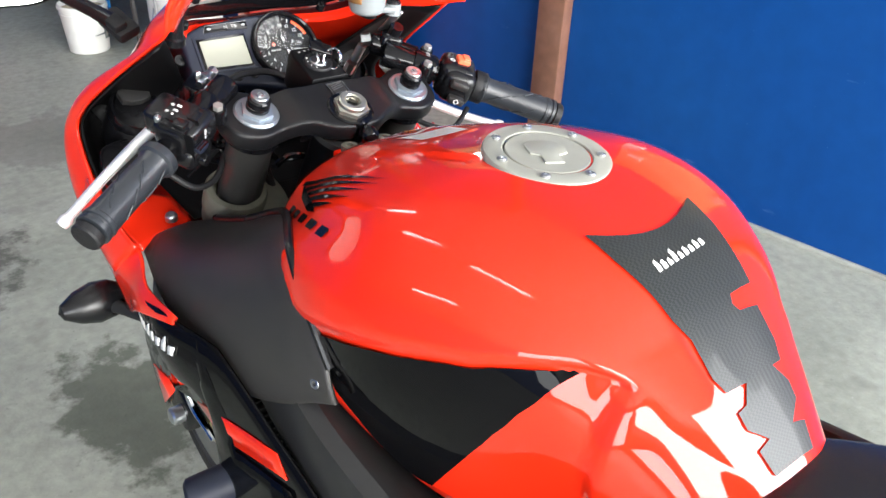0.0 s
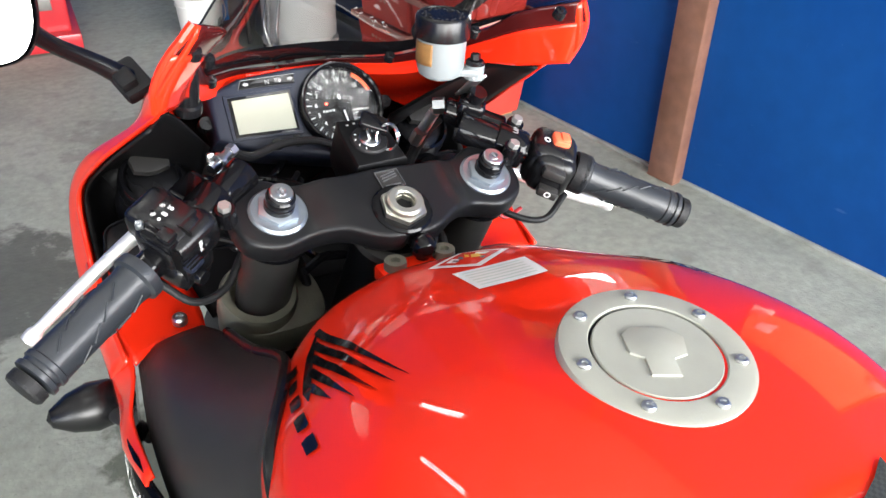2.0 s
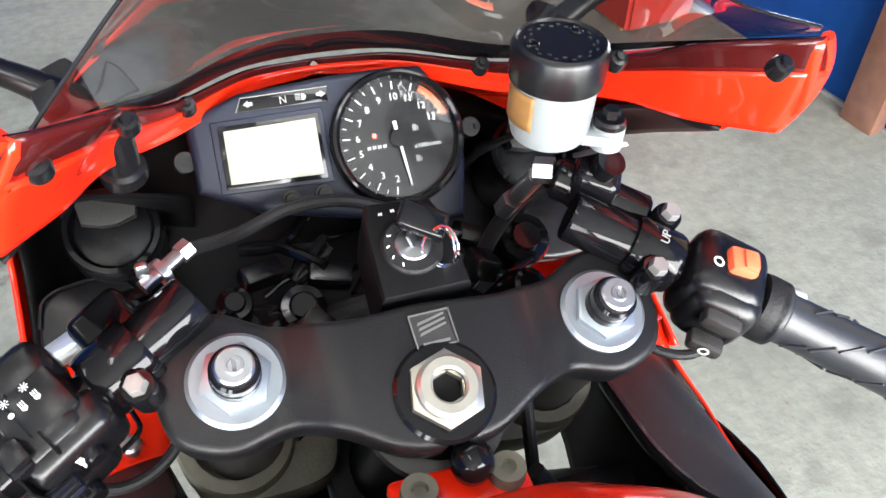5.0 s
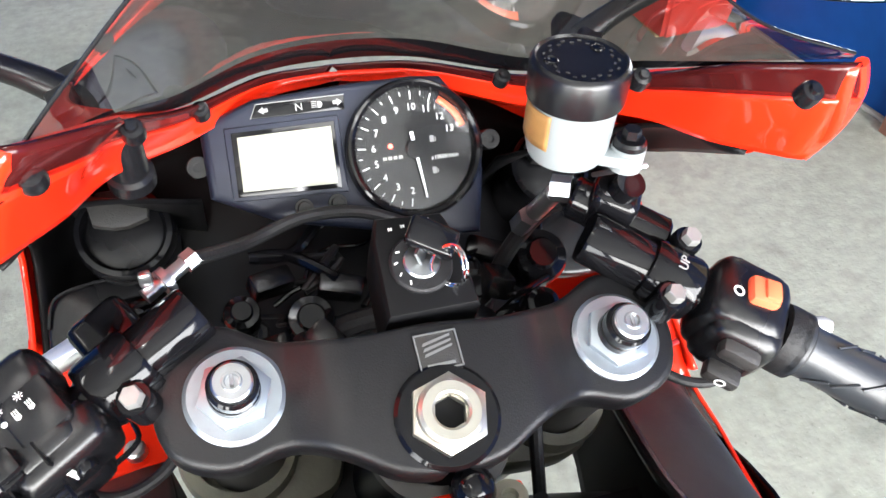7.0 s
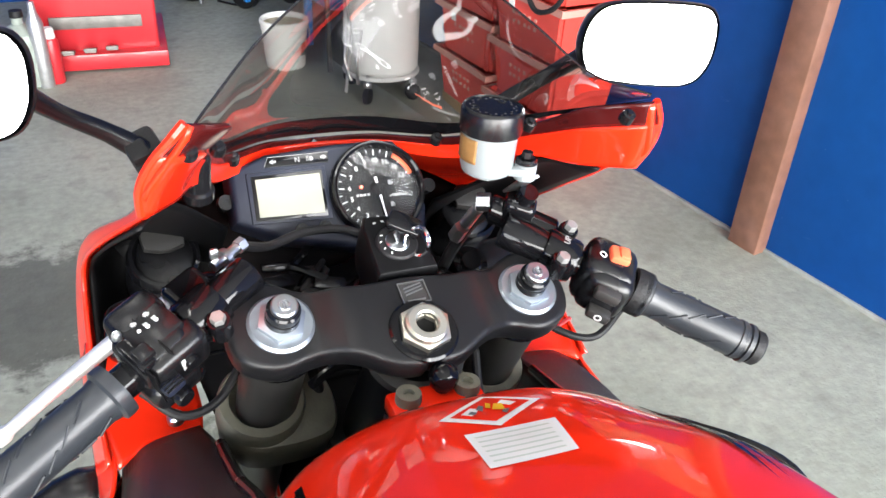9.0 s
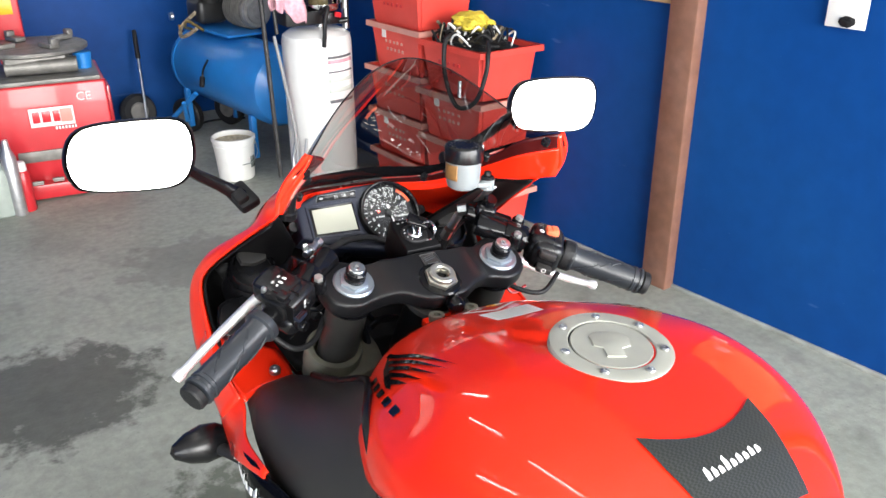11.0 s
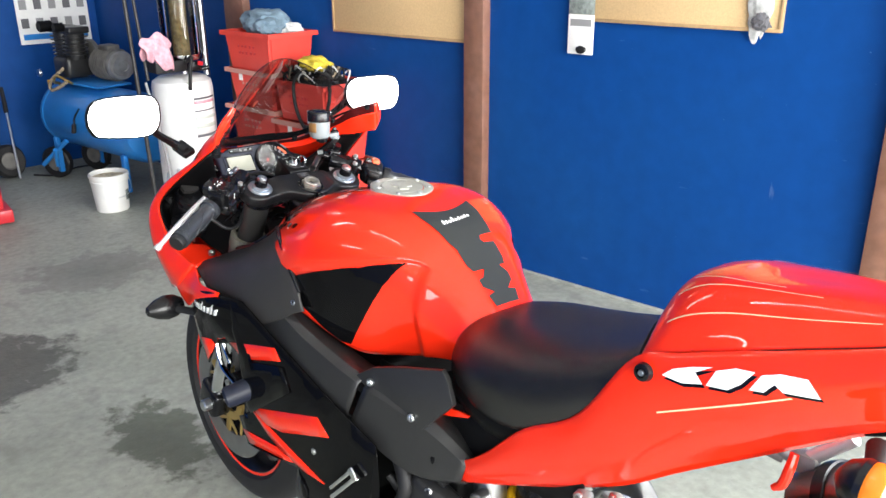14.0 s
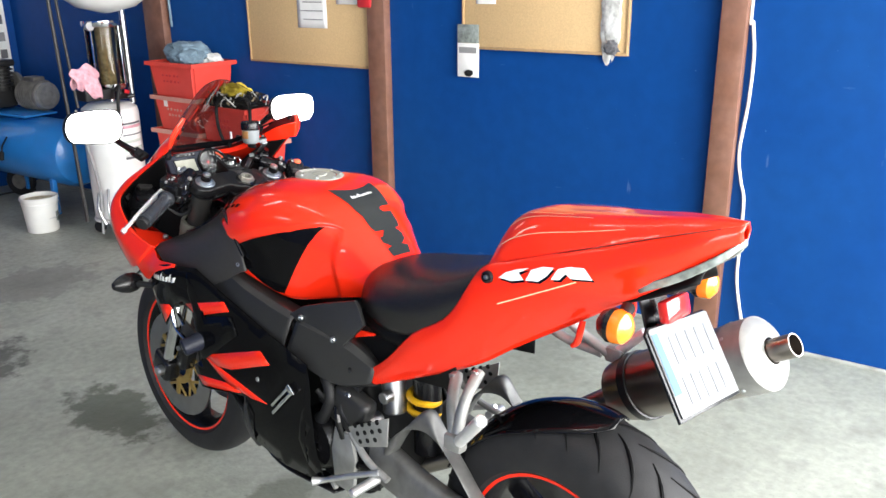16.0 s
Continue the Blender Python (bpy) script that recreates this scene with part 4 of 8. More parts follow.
# -- air duct covers between the fairing and the tank
def duct(s):
    rows = [
        [(-.226, .115, .692), (-.205, .128, .700), (-.182, .134, .701), (-.157, .137, .701)],
        [(-.236, .055, .668), (-.215, .072, .714), (-.186, .078, .724), (-.150, .080, .728)],
        [(-.240, -.010, .656), (-.226, .010, .720), (-.195, .010, .745), (-.150, .010, .758)],
        [(-.240, -.075, .646), (-.232, -.060, .722), (-.202, -.055, .766), (-.148, -.054, .795)],
        [(-.237, -.140, .656), (-.232, -.128, .726), (-.214, -.122, .776), (-.172, -.116, .826)],
        [(-.228, -.198, .680), (-.228, -.192, .724), (-.221, -.186, .770), (-.206, -.178, .828)],
        [(-.221, -.236, .704), (-.221, -.232, .726), (-.219, -.226, .754), (-.213, -.216, .790)],
        [(-.213, -.260, .714), (-.215, -.258, .722), (-.215, -.254, .733), (-.212, -.248, .746)],
    ]
    part("duct_cover", swung(mirrored(grid(surf(rows, 24, 24)), s), s), GREY_PLASTIC, bike, "dark grey grained air duct cover", angle=60, solid=0.004)
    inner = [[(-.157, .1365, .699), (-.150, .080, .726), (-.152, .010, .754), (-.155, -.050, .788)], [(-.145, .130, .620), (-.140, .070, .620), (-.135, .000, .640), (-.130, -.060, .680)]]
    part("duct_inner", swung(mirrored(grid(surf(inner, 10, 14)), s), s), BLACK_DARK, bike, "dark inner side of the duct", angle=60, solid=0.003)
    part("duct_flange", swung(mirrored(tube([(x + .001, y, z + .001) for x, y, z in (r[3] for r in rows[1:])], .0046, 10, 40), s), s), BLACK_SATIN, bike, "dark rolled edge of the duct cover")
    part("duct_screw", bolt((s * .217, -.236, .726), (s, -.2, .3), .006, .004), STEEL, bike)


both(duct)

# -- windscreen: from its fixed edge up to the free rim over the dash
SB = [(-.197, .052, 1.016), (-.158, .118, .981), (-.112, .231, .919), (-.055, .295, .901), (0, .313, .895)]
SR = [(-.195, .050, 1.020), (-.143, .064, 1.036), (-.102, .091, 1.068), (-.051, .109, 1.100), (0, .115, 1.113)]


SBL = [(-.170, .048, 1.005), (-.142, .120, .986), (-.106, .231, .922), *SB[3:]]
SRL = [(-.172, .044, 1.010), (-.143, .064, 1.036), *SR[2:]]


def screen_row(k):
    def half(low, rim):
        out = []
        for b, r in zip(low, rim):
            b, r = Vector(b), Vector(r)
            p = b.lerp(r, k) + Vector((b.x * .35, .55, .75)).normalized() * ((r - b).length * .16 * k * (1 - k))
            out.append(tuple(p))
        return out
    return half(SBL, SRL) + [(-x, y, z) for x, y, z in half(SB, SR)[-2::-1]]


screen = part("windscreen", grid(surf([screen_row(k) for k in (0, .25, .5, .75, 1)], 26, 48)), SCREEN, bike, "smoked clear windscreen", angle=80)
part("screen_rim", tube(screen_row(1), .0009, 6, 60), BLACK_SATIN, screen, "dark polished screen rim")
mask_net = surf([screen_row(k) for k in (0, .25, .5, .75, 1)], 52, 48)[:6]
part("screen_mask", grid(mask_net + np.array((0, -.0016, -.0012))), BLACK_GLOSS, screen, "black band along the fixed edge", angle=80)
part("nose_inner", grid(surf([[(-.20, .30, .80), (-.10, .33, .845), (0, .345, .855), (.10, .33, .845), (.20, .30, .80)], [(-.16, .28, .73), (-.09, .26, .765), (0, .25, .775), (.09, .26, .765), (.16, .28, .73)], [(-.14, .16, .69), (-.08, .15, .70), (0, .14, .70), (.08, .15, .70), (.14, .16, .69)]], 14, 20)), BLACK_DARK, bike, "dark parts behind the steering head", solid=.004)
part("nose_bridge", grid(surf([[(-.050, .292, .892), (0, .301, .890), (.050, .292, .892)], [(-.055, .398, .806), (0, .410, .808), (.055, .398, .806)], [(-.06, .465, .757), (0, .482, .760), (.06, .465, .757)], [(-.06, .452, .652), (0, .468, .652), (.06, .452, .652)], [(-.06, .380, .560), (0, .392, .560), (.06, .380, .560)]], 20, 8)), RED, bike, "red nose of the fairing", solid=.004)

# -- wheels
FAX, RAX = Vector((0, .300, .258)), Vector((0, -1.075, .267))


def wheel(name, c, R, half, rim_r, rim_half, label):
    hub = part(name, join(spin([(.012, -.05), (.03, -.05), (.034, -.03), (.034, .03), (.03, .05), (.012, .05)], None, 24),
                          *[moved(box(.5 * (rim_r - .01), 0, 0, rim_r - .03, .045, .03, .008), Matrix.Rotation(2 * math.pi * k / 3, 4, "Z")) for k in range(3)]),
               BLACK_SATIN, bike, label)
    q = 14
    prof = []
    for k in range(q + 1):
        a = math.pi * (k / q) - math.pi / 2
        prof.append((rim_r + .012 + (R - rim_r - .012) * max(0.0, math.cos(a)) ** 0.55, half * math.sin(a) * (1.0 if abs(math.sin(a)) > .9 else 1.02)))
    prof = [(rim_r, -rim_half)] + prof + [(rim_r, rim_half)]
    tyre = part("tyre", spin(prof, None, 72), TYRE, hub, "worn black road tyre", angle=40)
    rim = part("rim", spin([(rim_r + .006, -rim_half - .004), (rim_r - .006, -rim_half - .002), (rim_r - .02, -rim_half * .6), (rim_r - .024, 0), (rim_r - .02, rim_half * .6), (rim_r - .006, rim_half + .002), (rim_r + .006, rim_half + .004), (rim_r - .004, rim_half * .5), (rim_r - .008, 0), (rim_r - .004, -rim_half * .5), (rim_r + .006, -rim_half - .004)], None, 72), BLACK_SATIN, hub, "black wheel rim")
    for k in (-1, 1):
        part("rim_stripe", spin([(rim_r - .004, k * (rim_half + .0035)), (rim_r + .003, k * (rim_half + .0048)), (rim_r + .003, k * (rim_half + .0042)), (rim_r - .004, k * (rim_half + .0030))], None, 72), RED, hub, "red rim stripe")
    m = Matrix.Translation(c) @ Matrix.Rotation(radians(90), 4, "Y")
    hub.matrix_local = m
    return hub


front_wheel = wheel("front_wheel", FAX, .299, .060, .216, .046, "black three-spoke front wheel")
rear_wheel = wheel("rear_wheel", RAX, .309, .093, .194, .080, "black three-spoke rear wheel")

# -- steering: u right, v ahead in the plane of the clamp, w up the stem
ST = frame_of((-.003, .0160, .858), (1, 0, 0), (0, .92, .39)) @ Matrix.Rotation(radians(-3), 4, "Z")
CL = [(-.143, .034), (-.134, .062), (-.108, .071), (-.080, .058), (-.045, .050), (0, .052), (.045, .050), (.080, .058), (.108, .071), (.134, .062), (.143, .034), (.135, .006), (.108, -.006), (.078, .000), (.052, -.010), (.028, -.024), (.008, -.028), (0, -.024), (-.008, -.028), (-.028, -.024), (-.052, -.010), (-.078, .000), (-.108, -.006), (-.135, .006)]


def clamp_mesh():
    bm = plate(CL, .024, None, .005, smooth=120, seg=3)
    bmesh.ops.triangulate(bm, faces=[f for f in bm.faces if len(f.verts) > 4])
    for x in (-.09, -.075, -.06, -.045, .045, .06, .075, .09):
        bmesh.ops.bisect_plane(bm, geom=bm.verts[:] + bm.edges[:] + bm.faces[:], plane_co=(x, 0, 0), plane_no=(1, 0, 0))
    for v in bm.verts:
        k = min(1.0, max(0.0, (abs(v.co.x) - .050) / .035))
        v.co.z -= .014 * k * k * (3 - 2 * k)
    bm.transform(ST)
    return bm


clamp = part("top_clamp", clamp_mesh(), CLAMP, bike, "black painted arched triple clamp", angle=40)
for s in (-1, 1):
    M = ST @ Matrix.Translation((s * .107 + (.005 if s < 0 else 0), .031, -.014))
    MC = M @ Matrix.Diagonal((.90, .90, 1, 1))
    part("fork_cap", spin([(0, .0035), (.026, .0035), (.0285, .0015), (.0285, -.004)], MC, 40), ZINC, clamp, "zinc fork cap")
    part("cap_hex", hexnut(MC @ Matrix.Translation((0, 0, .003)) @ Matrix.Rotation(radians(12), 4, "Z"), .0212, .0055), ZINC, clamp)
    part("adjuster_collar", spin([(0, .0225), (.0125, .0225), (.0142, .021), (.0142, .015), (.0130, .0142), (.0146, .0134), (.0150, .003)], MC, 28), BLACK_GLOSS, clamp)
    ad = part("adjuster", spin([(0, .0265), (.0035, .0265), (.0040, .0285), (.0050, .0285), (.0056, .0272), (.0100, .0272), (.0112, .0262), (.0112, .0220)], MC, 28), STEEL, clamp, "round preload adjuster with a slot")
    part("adjuster_slot", moved(box(0, 0, 0, .0022, .0075, .0012), MC @ Matrix.Translation((0, 0, .0268))), INK, clamp)
    part("fork_tube", rod(M @ Vector((0, 0, -.022)), M @ Vector((0, 0, -.345)), .0265, n=36), FORK, bike, "black upper fork tube")
    part("fork_collar", spin([(.026, -.022), (.030, -.022), (.0315, -.026), (.0315, -.034), (.0275, -.038)], M, 36), BLACK_GLOSS, bike)
    leg = part("fork_leg", rod(M @ Vector((0, 0, -.34)), M @ Vector((0, 0, -.640)), .0215, n=24), CHROME, bike, "polished fork slider")
    part("axle_clamp", moved(box(0, .008, 0, .052, .085, .075, .012, 3), M @ Matrix.Translation((0, 0, -.650))), BLACK_SATIN, bike, "dark cast fork bottom")
    cal = part("brake_caliper", moved(box(s * -.018, -.055, 0, .050, .045, .095, .012, 3), M @ Matrix.Translation((0, 0, -.565))), BLACK_SATIN, bike, "dark brake caliper")
    part("caliper_pin", rod(M @ Vector((s * .012, -.05, -.535)), M @ Vector((s * .018, -.05, -.535)), .007, n=12), STEEL, cal)
nut = part("stem_nut", hexnut(ST @ Matrix.Translation((0, 0, .001)) @ Matrix.Rotation(radians(20), 4, "Z"), .0212, .0075, .0089), NUT, clamp, "large pale zinc stem nut")
part("nut_collar", spin([(.0088, .002), (.0088, .0125), (.0100, .0135), (.0148, .0135), (.0168, .012), (.0174, .007)], ST, 36), NUT, clamp)
part("nut_bore", spin([(0, .004), (.0089, .004)], ST, 24), BLACK_DARK, clamp)
part("stem_washer", spin([(.008, .0025), (.0255, .0025), (.0275, .0010), (.0275, -.002)], ST, 40), BLACK_GLOSS, clamp)
bd = ST @ Matrix.Translation((.002, .0345, .0012)) @ Matrix.Rotation(radians(3), 4, "Z")
badge = part("clamp_badge", plate([(-.0115, -.0105), (.0115, -.0105), (.0115, .0095), (-.0115, .0095)], .0015, bd, .0006), GREY_PLASTIC, clamp, "small dark badge with silver edge and wing shape")
part("badge_edge", join(*[box(x, y, .0004, w, h, .0008) for x, y, w, h in ((0, .0093, .023, .0008), (0, -.0103, .023, .0008), (.0112, -.0005, .0008, .0195), (-.0112, -.0005, .0008, .0195))]), DISC, badge).data.transform(bd)
for k in range(3):
    part("badge_stripe", plate([(-.008, -.003 + k * .003), (.008, .001 + k * .0028), (.008, .0022 + k * .0028), (-.007, -.0012 + k * .003)], .0004, bd @ Matrix.Translation((0, 0, .0005))), DISC, badge)
part("badge_letters", box(0, -.0078, .0003, .015, .0016, .0006, 0), DISC, badge).data.transform(bd)
# lower yoke, steering head and what shows between clamp and tank
for s in (-1, 1):
    lug = [(.142, .030), (.134, .056), (.112, .068), (.050, .062), (.046, .000), (.108, -.010), (.134, .004)]
    part("lower_yoke", plate([(s * x, y) for x, y in (lug if s > 0 else lug[::-1])], .048, ST @ Matrix.Translation((0, 0, -.150)), .008, smooth=60), YOKE, bike, "greenish grey cast lower fork yoke")
part("yoke_middle", plate([(-.055, .058), (.055, .058), (.050, -.026), (-.050, -.026)], .030, ST @ Matrix.Translation((0, 0, -.170)), .006), BLACK_DARK, bike, "dark middle of the lower yoke")
for s in (-1, 1):
    part("yoke_ring", spin([(.028, 0), (.036, 0), (.038, -.004), (.038, -.030), (.028, -.034)], ST @ Matrix.Translation((s * .107, .031, -.135)), 36), YOKE, bike, "cast fork ring")
part("steering_head", rod(ST @ Vector((0, 0, -.030)), ST @ Vector((0, 0, -.170)), .034, .036, 32), BLACK_DARK, bike, "dark steering head tube")
part("head_ring", spin([(.030, -.026), (.040, -.027), (.041, -.034), (.030, -.036)], ST, 40), FORK, bike, "dark steering bearing ring")
part("air_box", box(.060, -.020, .690, .200, .090, .070, .012), BLACK_DARK, bike, "black air box under the tank's nose")
part("frame_head", grid(surf([[(-.16, -.04, .74), (-.08, -.03, .755), (0, -.02, .76), (.08, -.03, .755), (.16, -.04, .74)], [(-.15, .04, .68), (-.08, .05, .69), (0, .06, .69), (.08, .05, .69), (.15, .04, .68)], [(-.14, .09, .58), (-.08, .10, .58), (0, .11, .58), (.08, .10, .58), (.14, .09, .58)]], 10, 16)), BLACK_DARK, bike, "dark frame behind the steering head", solid=.006)
# bolts and ball clamp at the tank's nose
ballm = (0.001, -.031, .848)
part("tank_bracket", box(-.004, -.019, .815, .075, .028, .016, .004), RED, tank, "red tank mounting lug")
part("mount_ball", spin([(0, .012), (.006, .0105), (.0105, .006), (.012, 0), (.0105, -.006), (.006, -.0105), (.005, -.02), (0, -.02)], Matrix.Translation((.002, -.014, .835)), 24), BLACK_GLOSS, bike, "black rubber phone-mount ball")
for x in (-.027, .021):
    part("mount_bolt", spin([(0, .002), (.004, .002), (.0045, .006), (.0095, .006), (.010, .003), (.010, -.004)], Matrix.Translation((x, -.019, .825)), 20), YOKE, tank)
# cables behind the clamp
part("clutch_cable", tube([(-.116, .131, .886), (-.082, .172, .856), (-.046, .188, .855), (-.008, .190, .851), (.03, .185, .835)], .0042, 10, 40), RUBBER, bike, "black clutch cable")
part("cable_adjuster", join(rod((-.140, .115, .880), (-.116, .131, .886), .0044, n=14), rod((-.131, .121, .882), (-.127, .1235, .8828), .0078, n=14), rod((-.118, .1295, .8855), (-.112, .1335, .887), .0060, n=6), box(-.138, .119, .889, .007, .005, .010, .002)), STEEL, bike, "bright cable adjuster")
for pts, r in (([(.112, .138, .880), (.105, .160, .850), (.085, .165, .800), (.06, .14, .74)], .006), ([(-.06, .13, .80), (-.02, .15, .79), (.03, .14, .80), (.07, .12, .79)], .008), ([(-.11, .07, .80), (-.085, .10, .79), (-.06, .12, .76), (-.05, .10, .70)], .0055),
               ([(.135, .10, .805), (.158, .065, .788), (.192, .048, .782), (.226, .058, .800)], .0036), ([(-.125, .095, .800), (-.150, .070, .785), (-.180, .062, .785), (-.205, .075, .805)], .0036), ([(.09, .10, .80), (.075, .06, .77), (.07, .02, .72)], .0045), ([(.045, -.01, .80), (.06, -.02, .77), (.055, -.03, .72)], .005), ([(-.035, -.005, .80), (-.045, -.015, .77), (-.04, -.03, .72)], .005)):
    part("hose", tube(pts, r, 10, 24), RUBBER, bike, "black hose")
for x, y, z in ((-.075, .115, .812), (-.045, .125, .806), (-.10, .125, .805), (.075, .145, .81), (.055, .12, .80)):
    part("connector", moved(box(0, 0, 0, .024, .020, .018, .004), pose(x, y, z, 20, 15, 40 * x * 30)), BLACK_SATIN, bike, "black wiring connector")
part("clamp_bolt_head", rod((-.098, .096, .838), (-.094, .107, .840), .008, n=6), STEEL, bike)

# wiring, hoses and small black castings that fill the space behind the clamp
random.seed(11)
for k in range(26):
    x0, y0 = random.uniform(-.125, .125), random.uniform(.085, .20)
    if abs(x0) < .045 and y0 < .15:
        x0 = math.copysign(.055 + .03 * random.random(), x0)
    z0 = random.uniform(.765, .812)
    pts = [(x0, y0, z0)]
    for q in range(4):
        pts.append((pts[-1][0] + random.uniform(-.035, .035), pts[-1][1] + random.uniform(-.02, .03), pts[-1][2] + random.uniform(-.018, .012)))
    part("wire", tube(pts, random.choice((.0016, .0022, .0030, .0042)), 8, 24), MACHINE_RED if k % 11 == 3 else (BLACK_GLOSS if k % 3 else RUBBER), bike)
for x, y, z, r in ((-.050, .150, .800, .016), (.062, .150, .800, .014), (-.092, .160, .806, .012), (.098, .120, .806, .012), (.118, .170, .800, .020)):
    part("plug_cap", spin([(0, .012), (r * .5, .012), (r * .6, .009), (r * .9, .008), (r, .004), (r, -.02)], frame_of((x, y, z), (1, 0, 0), (0, .85, .5)), 24), BLACK_GLOSS, bike, "black round plug cap")
for x, y, z, a in ((-.07, .19, .80, 20), (-.025, .175, .80, -15), (.035, .19, .80, 8), (.085, .19, .795, -25), (-.105, .105, .80, 40)):
    part("wiring_block", moved(box(0, 0, 0, .030, .016, .016, .003), pose(x, y, z, 18, 8, a)), BLACK_SATIN, bike, "black wiring block")

# ignition lock with its key
IG = frame_of((.005, .100, .890), (1, 0, 0), (0, .94, .34)) @ Matrix.Diagonal((.84, .84, 1.0, 1))
lock = part("ignition_lock", plate([(-.030, -.040), (.032, -.040), (.031, .004), (.028, .018), (.024, .031), (-.022, .034), (-.027, .018), (-.028, .0)], .05, IG, .004, seg=3), BLACK_DARK, bike, "black ignition switch body")
part("lock_ring", spin([(.012, .003), (.0195, .003), (.021, .0015), (.0215, -.002)], IG @ Matrix.Translation((0, -.006, 0)), 36), RUBBER, lock)
part("lock_barrel", spin([(0, .0045), (.0112, .0045), (.0122, .0035), (.0122, 0)], IG @ Matrix.Translation((0, -.006, 0)), 30), STEEL, lock, "steel lock barrel")
for k in range(4):
    part("lock_print", plate([(-.0013, -.0005), (.0013, -.0005), (.0013, .0005), (-.0013, .0005)], .0004, IG @ Matrix.Translation((-.0168 * math.cos(.5 * k - .6), -.006 - .0168 * math.sin(.5 * k - .6), .0036)) @ Matrix.Rotation(.5 * k, 4, "Z")), WHITE, lock)
for k in range(4):
    part("lock_letter", plate([(-.0013, -.0012), (-.0007, -.0012), (-.0002, .0004), (.0006, -.0012), (.0012, -.0012), (.0012, .0012), (.0006, .0012), (-.0001, -.0002), (-.0008, .0012), (-.0013, .0012)], .0003, IG @ Matrix.Translation((-.014 + k * .0088, .0225 + .001 * k, .0008))), WHITE, lock)
key = part("key_head", moved(box(0, 0, 0, .021, .034, .009, .0035, 3), IG @ pose(.008, .004, .013, 8, -6, 58)), BLACK_GLOSS, bike, "black key head in the lock")
part("key_blade", moved(box(0, 0, 0, .008, .012, .0022), IG @ pose(-.001, -.004, .008, 60, 0, 58)), STEEL, key)
ring = [(.0128 * math.cos(a), .0128 * math.sin(a), 0.003 * math.sin(2 * a)) for a in np.linspace(0, 2 * math.pi, 24, endpoint=False)]
part("key_ring", moved(tube(ring, .0011, 8, 48, True), IG @ pose(.014, -.018, .011, 65, 0, -62)), CHROME, key, "steel split ring")
part("key_ring_loop", moved(tube(ring, .0011, 8, 48, True), IG @ pose(.0155, -.017, .011, 62, 6, -58)), CHROME, key)


# -- handlebars
BAR = {-1: ((-.1148, .0990, .8800), (-.3216, -.006, .8002)), 1: ((.106, .0987, .8844), (.2996, -.040, .8084))}


def bar_frame(s, k):
    """Pose on the bar k metres from its inner end: z outward along the bar, y up."""
    a, b = Vector(BAR[s][0]), Vector(BAR[s][1])
    w = (b - a).normalized()
    up = Vector((0, -.25, 1))
    up = (up - w * up.dot(w)).normalized()
    m = Matrix((up.cross(w), up, w)).transposed().to_4x4()
    m.translation = a + w * k
    return m


def handlebar(s):
    L = (Vector(BAR[s][1]) - Vector(BAR[s][0])).length
    bar = part("handlebar", spin([(0, 0), (.0150, 0), (.0160, .002), (.0160, .046), (.0148, .050), (.0128, .052), (.0128, L - .10), (0, L - .10)], bar_frame(s, 0), 28), BLACK_GLOSS, bike, "black clip-on handlebar")
    g = part("grip", spin([(.0128, 0), (.0205, .001), (.0210, .004), (.0210, .010), (.0175, .012), (.0162, .018), (.0168, .060), (.0172, .098), (.0182, .099), (.0182, .103), (.0165, .104), (.0165, .107), (.0182, .108), (.0182, .112), (.0150, .113), (0, .113)], bar_frame(s, L - .120), 36), GRIP, bike, "black rubber grip with diagonal ridges")
    for k in range(9):
        for q in range(2):
            a = k * 1.35 + q * math.pi
            f = bar_frame(s, L - .095 + k * .0075)
            part("grip_ridge", moved(box(0, 0, 0, .0016, .0016, .016, .0005, 1), f @ Matrix.Rotation(a, 4, "Z") @ Matrix.Translation((.0170, 0, 0)) @ Matrix.Rotation(radians(38), 4, "X")), GRIP, g)
    part("bar_weight", spin([(0, .008), (.0145, .008), (.0160, .006), (.0160, -.001), (0, -.001)], bar_frame(s, L - .004), 32), RUBBER, g, "black bar end weight")
    ringm = bar_frame(s, .050 if s < 0 else .055)
    holder = part("lever_perch", spin([(.0128, -.016), (.0185, -.0155), (.0198, -.012), (.0198, .012), (.0185, .0155), (.0128, .016)], ringm, 28), BLACK_GLOSS, bike, "black lever perch clamp")
    for q in (.013,) if s < 0 else (-.013, .013):
        boss = part("bolt_boss", moved(spin([(0, .006), (.0082, .006), (.0090, .004), (.0090, -.012), (0, -.012)], None, 20), ringm @ Matrix.Translation((q * 1.65, .010, 0)) @ Matrix.Rotation(radians(-90), 4, "X")), BLACK_GLOSS, holder)
        part("perch_bolt", moved(hexnut(None, .0058, .0055), ringm @ Matrix.Translation((q * 1.65, .016, 0)) @ Matrix.Rotation(radians(-90), 4, "X")), BOLT, holder, "hex bolt")
    return bar


both(handlebar)

# left side: switch pod, clutch perch and lever
LL = (Vector(BAR[-1][1]) - Vector(BAR[-1][0])).length
sw = bar_frame(-1, LL - .150) @ Matrix.Translation((.004, .009, -.002)) @ Matrix.Diagonal((.87, .90, .90, 1))
pod = part("left_switch_pod", moved(box(0, .002, 0, .050, .050, .050, .012, 3), sw), BLACK_SATIN, bike, "black left switch pod with white symbols")
part("pod_face", moved(box(.016, .004, -.006, .030, .040, .054, .010, 3), sw), BLACK_SATIN, pod)
part("pod_front", moved(box(-.027, .010, -.006, .032, .036, .046, .010, 3), sw), BLACK_SATIN, pod)
part("pod_lower", moved(box(.010, -.018, .004, .044, .030, .046, .010, 3), sw), BLACK_SATIN, pod)
